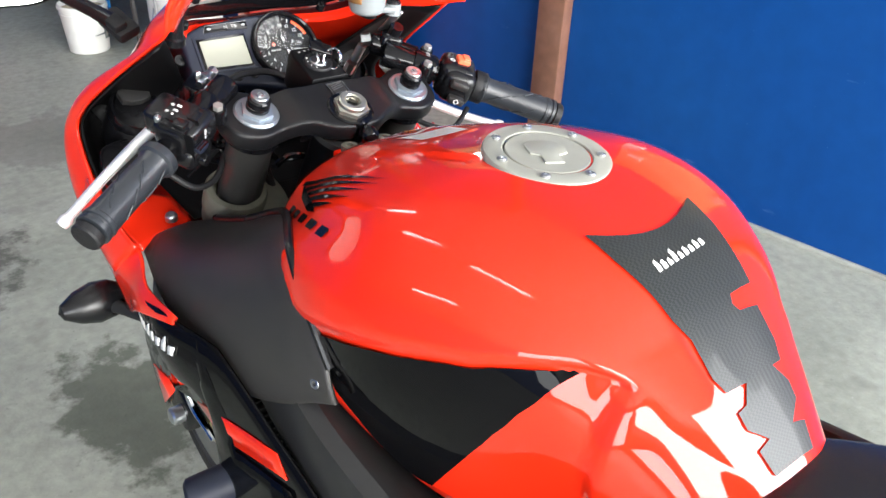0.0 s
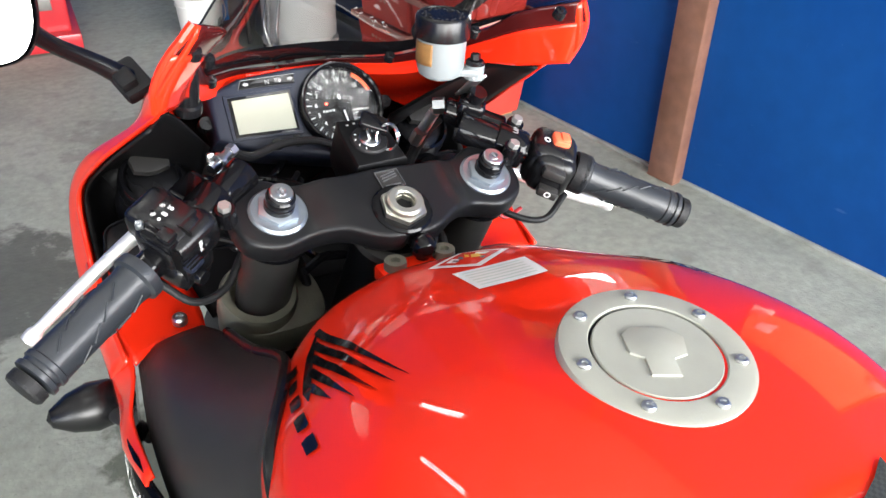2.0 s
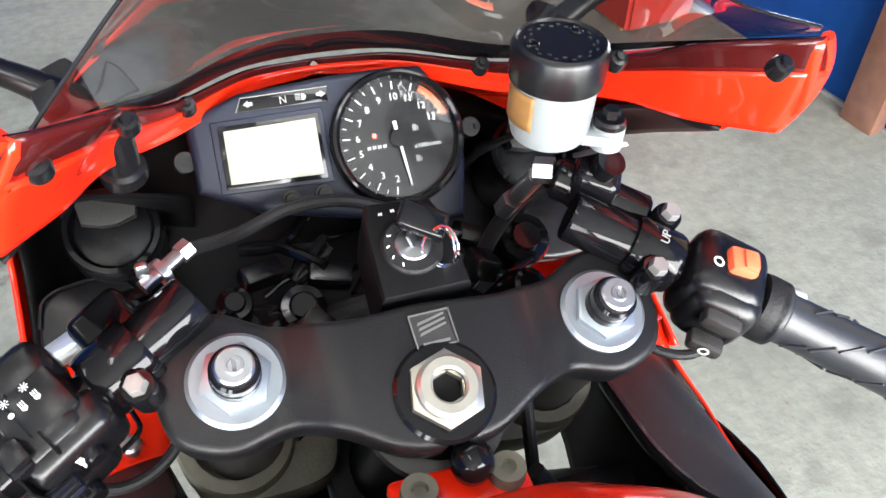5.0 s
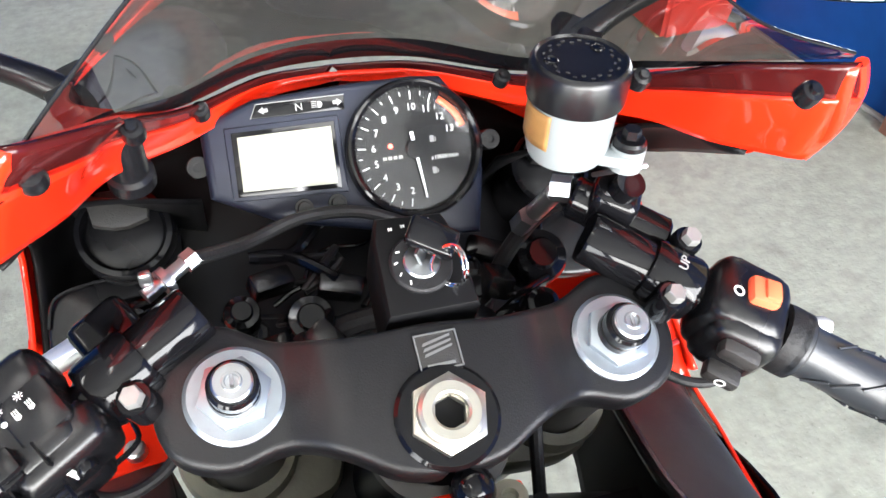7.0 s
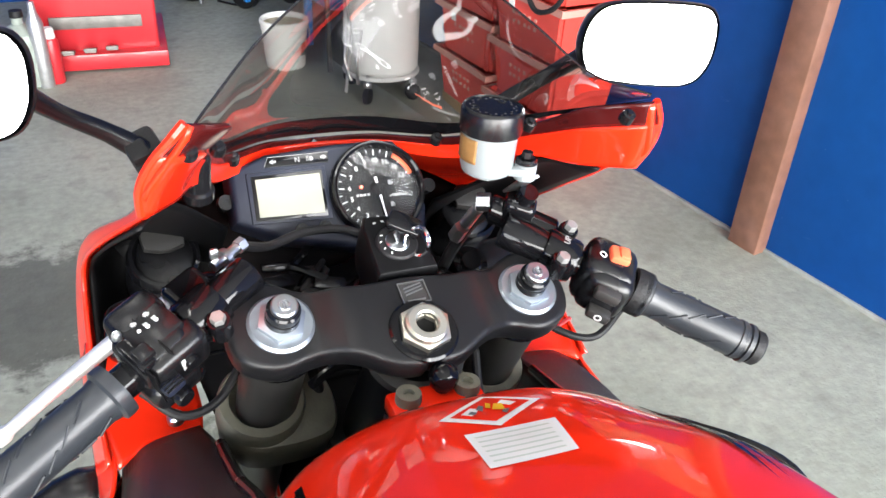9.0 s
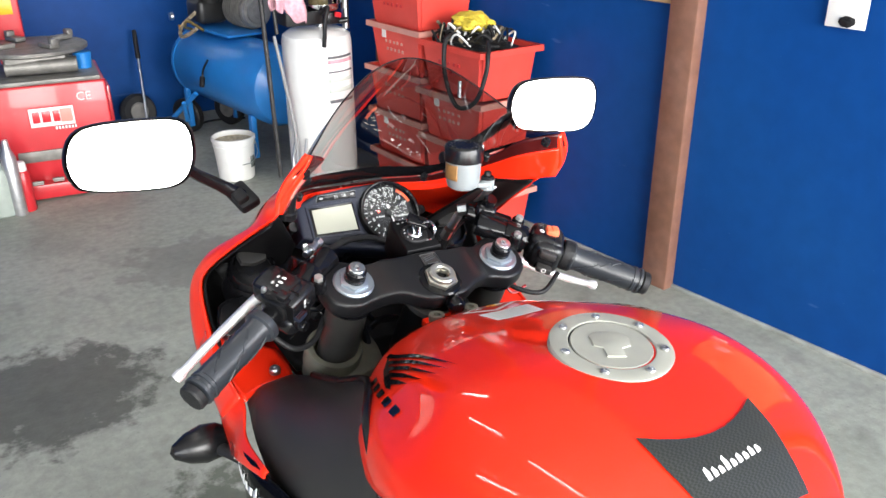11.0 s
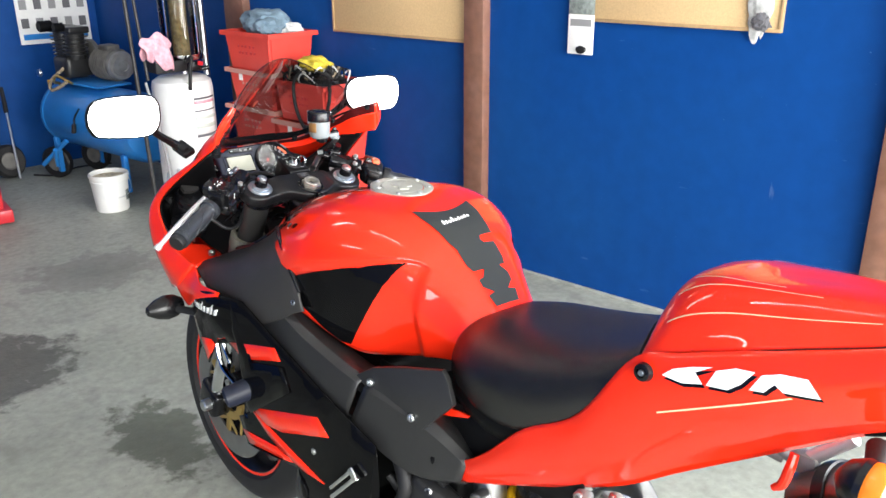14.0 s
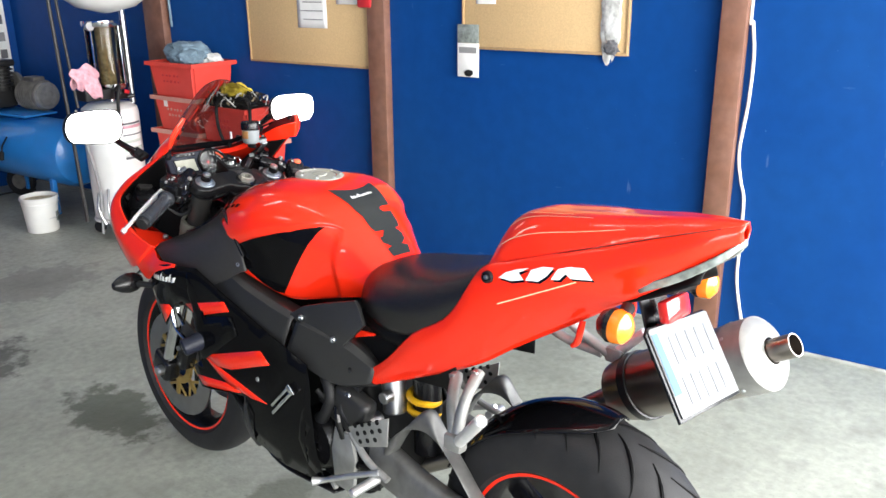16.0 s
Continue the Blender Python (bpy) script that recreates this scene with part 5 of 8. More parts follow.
for u, w in ((-.006, -.012), (-.006, -.004)):
    part("beam_symbol", moved(join(plate([(-.0006, -.0016), (.0012, -.0016), (.0024, 0), (.0012, .0016), (-.0006, .0016)], .0004, None), *[plate([(-.0040, -.0015 + q * .0012), (-.0012, -.0015 + q * .0012), (-.0012, -.0010 + q * .0012), (-.0040, -.0010 + q * .0012)], .0004, None) for q in range(3)]), sw @ Matrix.Translation((u, .0285, w)) @ Matrix.Rotation(radians(-90), 4, "X")), WHITE, pod)
for u, w in ((-.015, -.010), (-.015, .002)):
    part("lamp_symbol", moved(join(spin([(0, .0003), (.0010, .0003)], None, 10), *[moved(box(.0020, 0, .0002, .0012, .0004, .0002), Matrix.Rotation(q * math.pi / 4, 4, "Z")) for q in range(8)]), sw @ Matrix.Translation((u, .0285, w)) @ Matrix.Rotation(radians(-90), 4, "X")), WHITE, pod)
part("pod_dot", moved(spin([(0, .0003), (.0016, .0003), (.0016, 0)], None, 14), sw @ Matrix.Translation((-.007, .0285, .003)) @ Matrix.Rotation(radians(-90), 4, "X")), WHITE, pod)
part("pod_top", moved(box(-.004, .022, -.010, .034, .012, .030, .004), sw), BLACK_SATIN, pod)
part("pod_step", moved(box(.004, .020, .016, .036, .016, .014, .004), sw), BLACK_GLOSS, pod)
part("pod_seam", moved(join(box(0, .002, -.001, .0515, .0515, .0012), box(.016, .004, .0205, .031, .041, .0012)), sw), BLACK_DARK, pod)
part("pod_screw", bolt(sw @ Vector((-.018, .0265, .016)), sw.to_3x3() @ Vector((0, 1, 0)), .0035, .003), STEEL, pod)
part("cancel_button", moved(spin([(0, .006), (.005, .006), (.006, .004), (.006, 0)], None, 18), sw @ Matrix.Translation((.030, .008, -.010)) @ Matrix.Rotation(radians(90), 4, "Y")), BLACK_GLOSS, pod)
part("dip_rocker", moved(box(0, 0, 0, .016, .007, .014, .003), sw @ Matrix.Translation((.012, .0310, .014))), BLACK_SATIN, pod, "black dip switch rocker")
part("signal_slider", moved(box(0, 0, 0, .014, .008, .018, .003), sw @ Matrix.Translation((.034, .004, .012))), BLUEISH, pod, "dark signal switch slider")
for k in range(4):
    part("slider_rib", moved(box(0, 0, 0, .0012, .0090, .016, 0), sw @ Matrix.Translation((.029 + .0034 * k, .0045, .012))), BLACK_GLOSS, pod)
part("horn_button", moved(spin([(0, .010), (.007, .010), (.008, .008), (.008, 0)], None, 20), sw @ Matrix.Translation((.030, -.020, .008)) @ Matrix.Rotation(radians(90), 4, "Y")), BLACK_GLOSS, pod)
text("turn_mark", "TURN", .0052, sw @ Matrix.Translation((.0318, .010, -.004)) @ Matrix.Rotation(radians(90), 4, "Y") @ Matrix.Rotation(radians(90), 4, "Z"), WHITE, pod, .0003)
cp = part("clutch_perch", moved(join(box(0, -.004, 0, .030, .030, .040, .008, 3), box(-.026, -.006, -.010, .030, .018, .034, .006, 3)), bar_frame(-1, .050)), BLACK_GLOSS, bike, "black clutch lever perch")


def lever(name, pts, label):
    line = catmull(pts, 40)
    k = np.linspace(0, 1, 40)
    bm = tube(line, list(np.interp(k, [0, .15, .5, .92, .955, 1], [.009, .0075, .0062, .0050, .0078, .0066])), 12)
    return part(name, bm, LEVER, bike, label, angle=60)


part("lever_pivot", tube([(-.140, .124, .858), (-.152, .121, .861), (-.168, .118, .855)], [.011, .0105, .0095], 14, 10), BLACK_GLOSS, cp, "black lever pivot")
lever("clutch_lever", [(-.164, .118, .857), (-.210, .120, .828), (-.265, .118, .788), (-.311, .114, .753)], "pale aluminium clutch lever")
lever("brake_lever", [(.150, .150, .850), (.200, .160, .800), (.260, .145, .765), (.310, .120, .745), (.345, .100, .735)], "pale aluminium brake lever")

# right side: switch pod, brake master cylinder and reservoir
RL = (Vector(BAR[1][1]) - Vector(BAR[1][0])).length
sr = bar_frame(1, RL - .152)
rpod = part("right_switch_pod", moved(join(box(0, .002, 0, .048, .050, .048, .012, 3), box(-.014, .000, .004, .034, .046, .044, .012, 3)), sr), BLACK_SATIN, bike, "black right switch pod")
part("kill_switch", moved(join(box(0, 0, 0, .017, .010, .018, .003), box(0, .004, .003, .013, .006, .010, .002)), sr @ pose(.000, .028, .002, 0, 12, 0)), ORANGE, rpod, "orange-red engine stop switch")
part("pod_step", moved(box(0, 0, 0, .020, .012, .024, .004), sr @ Matrix.Translation((-.028, .010, .004))), GREY_PLASTIC, rpod)
part("start_button", moved(box(0, 0, 0, .012, .010, .022, .003), sr @ Matrix.Translation((-.036, -.010, .006))), GREY_PLASTIC, rpod, "grey start button")
part("start_mark", moved(spin([(.0022, .0003), (.0034, .0003), (.0034, 0), (.0022, 0)], None, 18), sr @ Matrix.Translation((-.0422, -.009, .006)) @ Matrix.Rotation(radians(-90), 4, "Y")), WHITE, rpod)
part("stop_mark", moved(spin([(.0022, .0003), (.0034, .0003), (.0034, 0), (.0022, 0)], None, 18), sr @ Matrix.Translation((-.006, .0275, -.012)) @ Matrix.Rotation(radians(-90), 4, "X")), WHITE, rpod)
part("throttle_collar", spin([(.0165, -.002), (.0205, -.001), (.0210, .003), (.0210, .012), (.0190, .016)], bar_frame(1, RL - .124), 36), RUBBER, rpod, "ribbed throttle collar")
text("clamp_mark", "UP", .008, bar_frame(1, .055) @ Matrix.Translation((0, .0201, 0)) @ Matrix.Rotation(radians(-90), 4, "X"), SILVER_PRINT, bike, .0003)
mc = part("master_cylinder", join(rod((.110, .131, .889), (.160, .096, .872), .0135, n=24, bevel=.002), moved(box(0, 0, 0, .030, .030, .032, .007, 3), pose(.131, .117, .888, 0, 14, -35)), rod((.131, .117, .892), (.133, .105, .914), .009, n=18)), BLACK_GLOSS, bike, "black brake master cylinder")
part("banjo_fitting", join(rod((.100, .137, .892), (.110, .130, .894), .0085, n=6), rod((.104, .140, .884), (.098, .150, .862), .0062, n=16), rod((.096, .152, .858), (.093, .158, .844), .0075, n=6)), STEEL, mc, "steel banjo fitting")
RC = Matrix.Translation((.0917, .1155, .933)) @ Matrix.Diagonal((.803, .803, .871, 1)) @ Matrix.Translation((0, 0, -.930))
RA = RC @ Matrix.Rotation(radians(-28), 4, "Z")
res = part("brake_reservoir", spin([(0, .930), (.020, .930), (.026, .934), (.0285, .942), (.0295, .976), (.0295, .982), (0, .982)], RC, 40), MILK, bike, "milky white brake fluid reservoir")
part("reservoir_cap", spin([(.030, .974), (.0325, .975), (.0330, .978), (.0330, .996), (.0315, .999), (.0300, 1.000), (.0285, .9985), (0, .9985)], RC, 44), BLACK_SATIN, res, "black screw cap with worn lettering")
for k in range(26):
    a = k * 2 * math.pi / 26
    rr = .021 + .003 * (k % 2)
    part("cap_print", moved(box(0, 0, 0, .0026, .0014, .0005, 0), RC @ Matrix.Translation((rr * math.cos(a), rr * math.sin(a), .9988)) @ Matrix.Rotation(a + 1.57, 4, "Z")), GREY_PLASTIC, res)
for k in (0, 2.4):
    part("cap_dimple", spin([(0, .0003), (.0035, .0003), (.0042, .0010), (.005, .0003)], RC @ Matrix.Translation((.020 * math.cos(k + .6), .020 * math.sin(k + .6), .9985)), 16), BLACK_GLOSS, res)
lab = surf([[tuple(RC @ Vector((.0300 * math.cos(a), .0300 * math.sin(a), z))) for a in (2.75, 3.1, 3.45, 3.8)] for z in (.948, .960, .972)], 6, 10)
part("reservoir_label", grid(lab), LABEL_ORANGE, res, "faded orange label", solid=.0005)
part("reservoir_arm", moved(join(box(.030, -.003, .937, .034, .018, .009, .003), rod((.042, .002, .928), (.042, .002, .944), .012, n=24)), RA), MILK, res)
part("reservoir_bolt", join(spin([(0, .010), (.006, .010), (.0065, .004)], RA @ Matrix.Translation((.042, .002, .946)), 6), spin([(0, .005), (.010, .005), (.0115, .003), (.0115, -.004), (0, -.004)], RA @ Matrix.Translation((.042, .002, .944)), 28)), BLACK_SATIN, res, "black mounting bolt and grommet")
part("reservoir_bracket", plate([(-.008, .006), (.008, .006), (.012, -.040), (-.004, -.040)], .003, frame_of((.124, .097, .930), (1, 0, 0), (0, -.75, .66)), .0008), STEEL, bike, "zinc reservoir bracket")

# -- instrument panel
DM = frame_of((0, .23, .87), (1, 0, 0), (0, .62, .785))
DASH = [(-.099, .030), (-.099, -.018), (-.058, -.0395), (.050, -.066), (.080, -.068), (.088, -.025), (.0885, .012), (.066, .044), (.046, .046), (.0, .046), (-.062, .0425)]
dash = part("instrument_panel", plate(DASH, .045, DM, .006, seg=3), BLUEISH, bike, "dark blue-grey instrument housing")
part("display_bezel", plate([(-.084, .0255), (-.009, .0255), (-.0095, -.026), (-.085, -.022)], .004, DM @ Matrix.Translation((0, 0, .002)), .0015), BLUEISH, dash)
part("display_surround", plate([(-.080, .0220), (-.0125, .0220), (-.0135, -.0228), (-.0815, -.0195)], .002, DM @ Matrix.Translation((0, 0, .0026)), .0005), BLACK_GLOSS, dash)
part("lcd_screen", plate([(-.0765, .0188), (-.0152, .0188), (-.0162, -.0195), (-.078, -.0165)], .002, DM @ Matrix.Translation((0, 0, .0032)), .0004), LCD, dash, "pale blank digital display")
strip = part("warning_strip", plate([(-.066, .0295), (-.0615, .0385), (-.003, .0385), (-.004, .0285)], .002, DM @ Matrix.Translation((0, 0, .0012)), .0005), BLACK_GLOSS, dash, "black warning lamp strip")
part("strip_edge", tube([DM @ Vector(p) for p in ((-.066, .0295, .0015), (-.0615, .0385, .0015), (-.003, .0385, .0015))], .0003, 6), SILVER_PRINT, strip)
SM = DM @ Matrix.Translation((0, 0, .0015))
for sx, x in ((-1, -.057), (1, -.0085)):
    part("arrow_mark", plate([(x + sx * .0035, .034), (x, .0365), (x, .0352), (x - sx * .0028, .0352), (x - sx * .0028, .0328), (x, .0328), (x, .0315)], .0003, SM), SILVER_PRINT, strip)
text("neutral_mark", "N", .007, SM @ Matrix.Translation((-.034, .0335, 0)), SILVER_PRINT, strip, .0002)
part("beam_mark", join(plate([(-.0215, .0360), (-.0195, .0360), (-.0180, .0338), (-.0195, .0316), (-.0215, .0316)], .0003, SM), *[plate([(-.0255, .0321 + k * .0012), (-.0220, .0321 + k * .0012), (-.0220, .0326 + k * .0012), (-.0255, .0326 + k * .0012)], .0003, SM) for k in range(4)]), SILVER_PRINT, strip)
for x in (-.0407, -.0182):
    part("panel_button", spin([(0, .004), (.0040, .004), (.0045, .003), (.0045, .0015), (.0062, .0015), (.0066, -.001)], DM @ Matrix.Translation((x, -.0325, .0)), 24), BLACK_SATIN, dash)
for p in ((-.1035, .0037), (.0985, -.0038)):
    part("panel_screw", spin([(0, .001), (.003, .001), (.0032, .003), (.0070, .003), (.0075, .0), (.0075, -.01)], DM @ Matrix.Translation((p[0], p[1], -.012)), 20), BLACK_SATIN, dash)
TM = DM @ Matrix.Translation((.039, -.004, .002))
tach = part("tacho_ring", spin([(.0410, .004), (.0425, .008), (.0445, .0095), (.0462, .009), (.0475, .006), (.0478, -.01)], TM, 72), BLACK_GLOSS, dash, "black tachometer ring")
part("tacho_face", spin([(0, .002), (.0415, .002), (.0415, .000)], TM, 72), BLACK_SATIN, dash, "dark tachometer dial")
FM = TM @ Matrix.Translation((0, 0, .0024))


def dial(v):
    """Angle of a tachometer value, clockwise from the left lower end."""
    return radians(87 + (10 - v) * 21.5)


for k in range(2, 14):
    a = dial(k)
    part("dial_tick", moved(box(.0365, 0, 0, .0055, .0008, .0003, 0), FM @ Matrix.Rotation(a, 4, "Z")), WHITE, tach)
    if k < 13:
        part("dial_tick", moved(box(.0380, 0, 0, .0028, .0005, .0003, 0), FM @ Matrix.Rotation(dial(k + .5), 4, "Z")), WHITE, tach)
    text("dial_number", str(k), .0068, FM @ Matrix.Translation((.0285 * math.cos(a), .0285 * math.sin(a), 0)), WHITE, tach, .0001)
arc = [dial(v) for v in np.linspace(11.4, 13.2, 12)]
part("red_zone", grid(np.array([[FM @ Vector((r * math.cos(a), r * math.sin(a), .0002)) for a in arc] for r in (.0355, .0402)])), ORANGE, tach, "red zone of the dial", solid=.0003)
part("needle", join(plate([(-.0006, .034), (.0006, .034), (.0013, -.012), (-.0013, -.012)], .0008, FM @ Matrix.Translation((.0, 0, .0022)) @ Matrix.Rotation(radians(186), 4, "Z"))), WHITE, tach, "white needle")
part("needle_hub", spin([(0, .0026), (.006, .0024), (.0068, .0012), (.0068, 0)], FM, 24), BLACK_SATIN, tach)
text("dial_unit", "x1000r/min", .0042, FM @ Matrix.Translation((.0205, -.0075, 0)), WHITE, tach, .0001)
for u in (-.0215, -.0178, -.0141, -.0104):
    part("dial_print", join(*[plate([(u + a, -.0052), (u + a + .0006, -.0052), (u + a + .0006, -.0028), (u + a, -.0028)], .0002, FM) for a in (-.0011, .0005)], plate([(u - .0011, -.0043), (u + .0011, -.0043), (u + .0011, -.0037), (u - .0011, -.0037)], .0002, FM @ Matrix.Translation((0, 0, .0001)))), WHITE, tach)
part("alarm_lamp", spin([(0, .0010), (.0012, .0008), (.0016, 0)], FM @ Matrix.Translation((-.0165, .0040, 0)), 16), LED_RED, tach, "small glowing red alarm lamp")
for u, v in ((.0135, .0055), (.0125, -.016)):
    part("dial_symbol", join(plate([(u - .002, v - .0022), (u + .001, v - .0022), (u + .001, v + .0022), (u - .002, v + .0022)], .0002, FM), plate([(u + .0015, v - .002), (u + .0022, v - .002), (u + .0022, v + .001), (u + .0015, v + .001)], .0002, FM)), SILVER_PRINT, tach)
gl = part("tacho_glass", spin([(0, .0072), (.020, .0068), (.0425, .0058)], TM, 60), FACE_GLASS, dash, "clear dial glass")
gl.visible_shadow = False


# -- mirrors
def mirror(s):
    M = frame_of((s * .313, .203, 1.006), (1, -.13 if s < 0 else -.30, .0), (0, .14, 1))
    OUT = [(-.070, .006), (-.066, .030), (-.045, .041), (.030, .040), (.060, .030), (.072, .004), (.068, -.022), (.050, -.036), (-.020, -.041), (-.052, -.036), (-.066, -.018)]
    if s > 0:
        OUT = [(-x, z) for x, z in OUT[::-1]]
    OUT = [(-x, z) for x, z in OUT[::-1]] if s < 0 else OUT
    n = 44
    ring = catmull([(*p, 0) for p in OUT], n, True)
    shell = []
    for k, d in ((1.0, .004), (1.03, .0), (1.0, -.012), (.80, -.026), (.45, -.034), (.05, -.036)):
        shell.append([tuple(M @ Vector((p[0] * k, p[1] * k, d))) for p in ring])
    arm = part("mirror_stalk", tube([(s * .158, .262, .908), (s * .194, .264, .934), (s * .231, .254, .960), (s * .262, .226, .995)], [.0115, .0085, .0075, .010], 14, 24), BLACK_SATIN, bike, "black mirror stalk")
    part("mirror_foot", moved(join(box(0, 0, 0, .030, .045, .016, .005), box(.006 * s, -.005, .010, .018, .022, .014, .004)), pose(s * .166, .262, .914, 25, 20 * s, -8 * s)), RUBBER, arm, "black rubber mirror foot")
    head = part("mirror_housing", grid(np.array(shell), closed=True), BLACK_SATIN, arm, "black mirror housing", angle=60)
    bm = bmesh.new()
    vs = [bm.verts.new(M @ Vector((p[0] * .955, p[1] * .955, .0045))) for p in ring]
    bm.faces.new(vs)
    part("mirror_glass", bm, MIRROR, arm, "mirror glass full of bright daylight", flat=True)


both(mirror)


# -- marks on the tank
def drape(name, outline, mat, parent, lift=.0008, label="", step=.010):
    """Decal on the tank: outline in plan (x, y), cut fine and laid on the skin."""
    pts = np.array(outline, float)
    fine = []
    for a, b in zip(pts, np.roll(pts, -1, 0)):
        k = max(1, int(np.hypot(*(b - a)) / step))
        fine += [a + (b - a) * q / k for q in range(k)]
    bm = bmesh.new()
    f = bm.faces.new([bm.verts.new((p[0], p[1], 0)) for p in fine])
    bmesh.ops.triangulate(bm, faces=[f])
    for _ in range(2):
        le = [e for e in bm.edges if e.calc_length() > step * 1.5]
        if not le:
            break
        bmesh.ops.subdivide_edges(bm, edges=le, cuts=1)
        bmesh.ops.triangulate(bm, faces=bm.faces)
    for v in bm.verts:
        v.co = tank_point(tank_s(v.co.x, v.co.y), v.co.y, lift)[0]
    return part(name, bm, mat, parent, label, angle=80)


def arc_line(p, q, sag, n=8):
    p, q = np.array(p), np.array(q)
    d = q - p
    nrm = np.array([-d[1], d[0]])
    return [tuple(p + d * k / n + nrm * sag * 4 * (k / n) * (1 - k / n)) for k in range(n + 1)]


PADC = .003
pad_left = [(-.064, -.394), (-.061, -.425), (-.054, -.456), (-.050, -.476), (-.020, -.4775), (-.0165, -.4830), (-.020, -.4885), (-.043, -.490), (-.042, -.513), (-.036, -.524), (-.012, -.5250), (-.0085, -.5295), (-.012, -.5340), (-.034, -.536), (-.033, -.546), (-.016, -.5480), (-.0135, -.552), (-.016, -.5560), (-.031, -.558), (-.026, -.573)]
pad_out = [(PADC + x, y) for x, y in pad_left] + [(PADC - x, y) for x, y in pad_left[::-1]]
top = arc_line((PADC + .064, -.394), (PADC - .064, -.394), .15)[1:-1]
pad = drape("tank_pad", pad_out + top, CARBON, tank, .0016, "carbon-look tank pad with cut slots")
for k in range(9):
    x0 = PADC - .034 + k * .0074
    h = .0065 + .004 * (k in (0, 3)) + .0015 * (k % 2)
    y0 = -.446 + .006 * k / 9
    drape("pad_letter", [(x0, y0), (x0 + .0046, y0 + .0008), (x0 + .0054, y0 + h * .5), (x0 + .0034, y0 + h), (x0 + .0006, y0 + h * .8)], WHITE, pad, .0022, step=.004)
# wing shape and name blocks near the tank's front edge, both sides
TIPS = [(.361, -.222), (.390, -.221), (.424, -.218), (.465, -.210), (.507, -.195)]
for s in (-1, 1):
    for k, (ts, ty) in enumerate(TIPS):
        q = k / 4
        a = np.array((.495 + .050 * q, -.090 - .072 * q))
        b = np.array((ts, ty))
        mid = a * .55 + b * .45 + (-.014 * (1 - q), 0)
        w = .0125
        skin_patch("wing_stripe", [(s * p[0], p[1]) for p in ((a[0] - w, a[1]), (mid[0] - w * .8, mid[1]), tuple(b), (mid[0] + w * .8, mid[1]), (a[0] + w, a[1]))], BLACK_GLOSS, tank, lift=.0014)
    skin_patch("wing_root", [(s * .486, -.088), (s * .500, -.106), (s * .540, -.166), (s * .562, -.176), (s * .572, -.162), (s * .540, -.116)], BLACK_GLOSS, tank, lift=.0014)
for s in (-1, 1):
    for k in range(5):
        y0 = -.106 - k * .0238
        skin_patch("name_block", [(s * .584, y0 - .003), (s * .585, y0 - .0165), (s * .592, y0 - .0175), (s * .619, y0 - .0150), (s * .620, y0 - .002), (s * .604, y0 - .001)], BLACK_GLOSS, tank, lift=.0014)
# stickers in front of the cap
drape("diamond_sticker", [(-.034, -.086), (.010, -.060), (.042, -.085), (-.001, -.109)], WHITE, tank, .0008, "white-edged diamond sticker")
drape("diamond_red", [(-.026, -.086), (.010, -.065), (.034, -.085), (-.001, -.103)], RED, tank, .0013)
for mat, marks in ((YELLOW, (((.004, -.088), (.009, -.080), (.014, -.082), (.012, -.092)), ((.001, -.084), (.005, -.076), (.007, -.079), (.004, -.086)))),
                   (WHITE, (((.012, -.080), (.017, -.076), (.024, -.084), (.018, -.087)), ((-.018, -.086), (-.008, -.079), (-.003, -.083), (-.012, -.091)))),
                   (INK, (((-.006, -.084), (-.001, -.078), (.001, -.081), (-.003, -.088)), ((-.014, -.088), (-.010, -.085), (-.007, -.088), (-.010, -.091)), ((.008, -.094), (.012, -.090), (.015, -.092), (.010, -.097))))):
    for outline in marks:
        drape("diamond_mark", list(outline), mat, tank, .0018 if mat is WHITE else .0022, step=.004)
NOTE = [np.array(p) for p in ((-.028, -.111), (.035, -.115), (.026, -.156), (-.032, -.154))]
paper = drape("notice_sticker", [tuple(p) for p in NOTE], PAPER, tank, .0008, "white notice sticker with faint green print")
for k in range(6):
    f = .14 + .14 * k
    a, b = NOTE[0] * (1 - f) + NOTE[3] * f, NOTE[1] * (1 - f) + NOTE[2] * f
    drape("notice_line", [tuple(a * .93 + b * .07), tuple(a * .12 + b * .88), tuple(a * .12 + b * .88 + (.0004, -.0018)), tuple(a * .93 + b * .07 + (.0004, -.0018))], FAINT, paper, .0012)

# -- tail details
def side_mark(name, outline, mat, s, lift=.002, label=""):
    """Flat print on the tail's flank, outline in (y, z)."""
    ys = [y for y, h in TAIL_SIDE][::-1]
    bm = bmesh.new()
    pts = np.array(outline, float)
    fine = []
    for a, b in zip(pts, np.roll(pts, -1, 0)):
        k = max(1, int(np.hypot(*(b - a)) / .02))
        fine += [a + (b - a) * q / k for q in range(k)]
    f = bm.faces.new([bm.verts.new((0, p[0], p[1])) for p in fine])
    bmesh.ops.triangulate(bm, faces=[f])
    le = [e for e in bm.edges if e.calc_length() > .025]
    if le:
        bmesh.ops.subdivide_edges(bm, edges=le, cuts=1)
    net = TAIL_NET
    for v in bm.verts:
        i = int(np.argmin(np.abs(net[:, 0, 1] - v.co.y)))
        row = net[max(0, min(len(net) - 1, i))]
        v.co.x = -float(np.interp(v.co.z, row[:, 2], -row[:, 0])) - lift
    return part(name, mirrored(bm, s), mat, bike, label, angle=80)


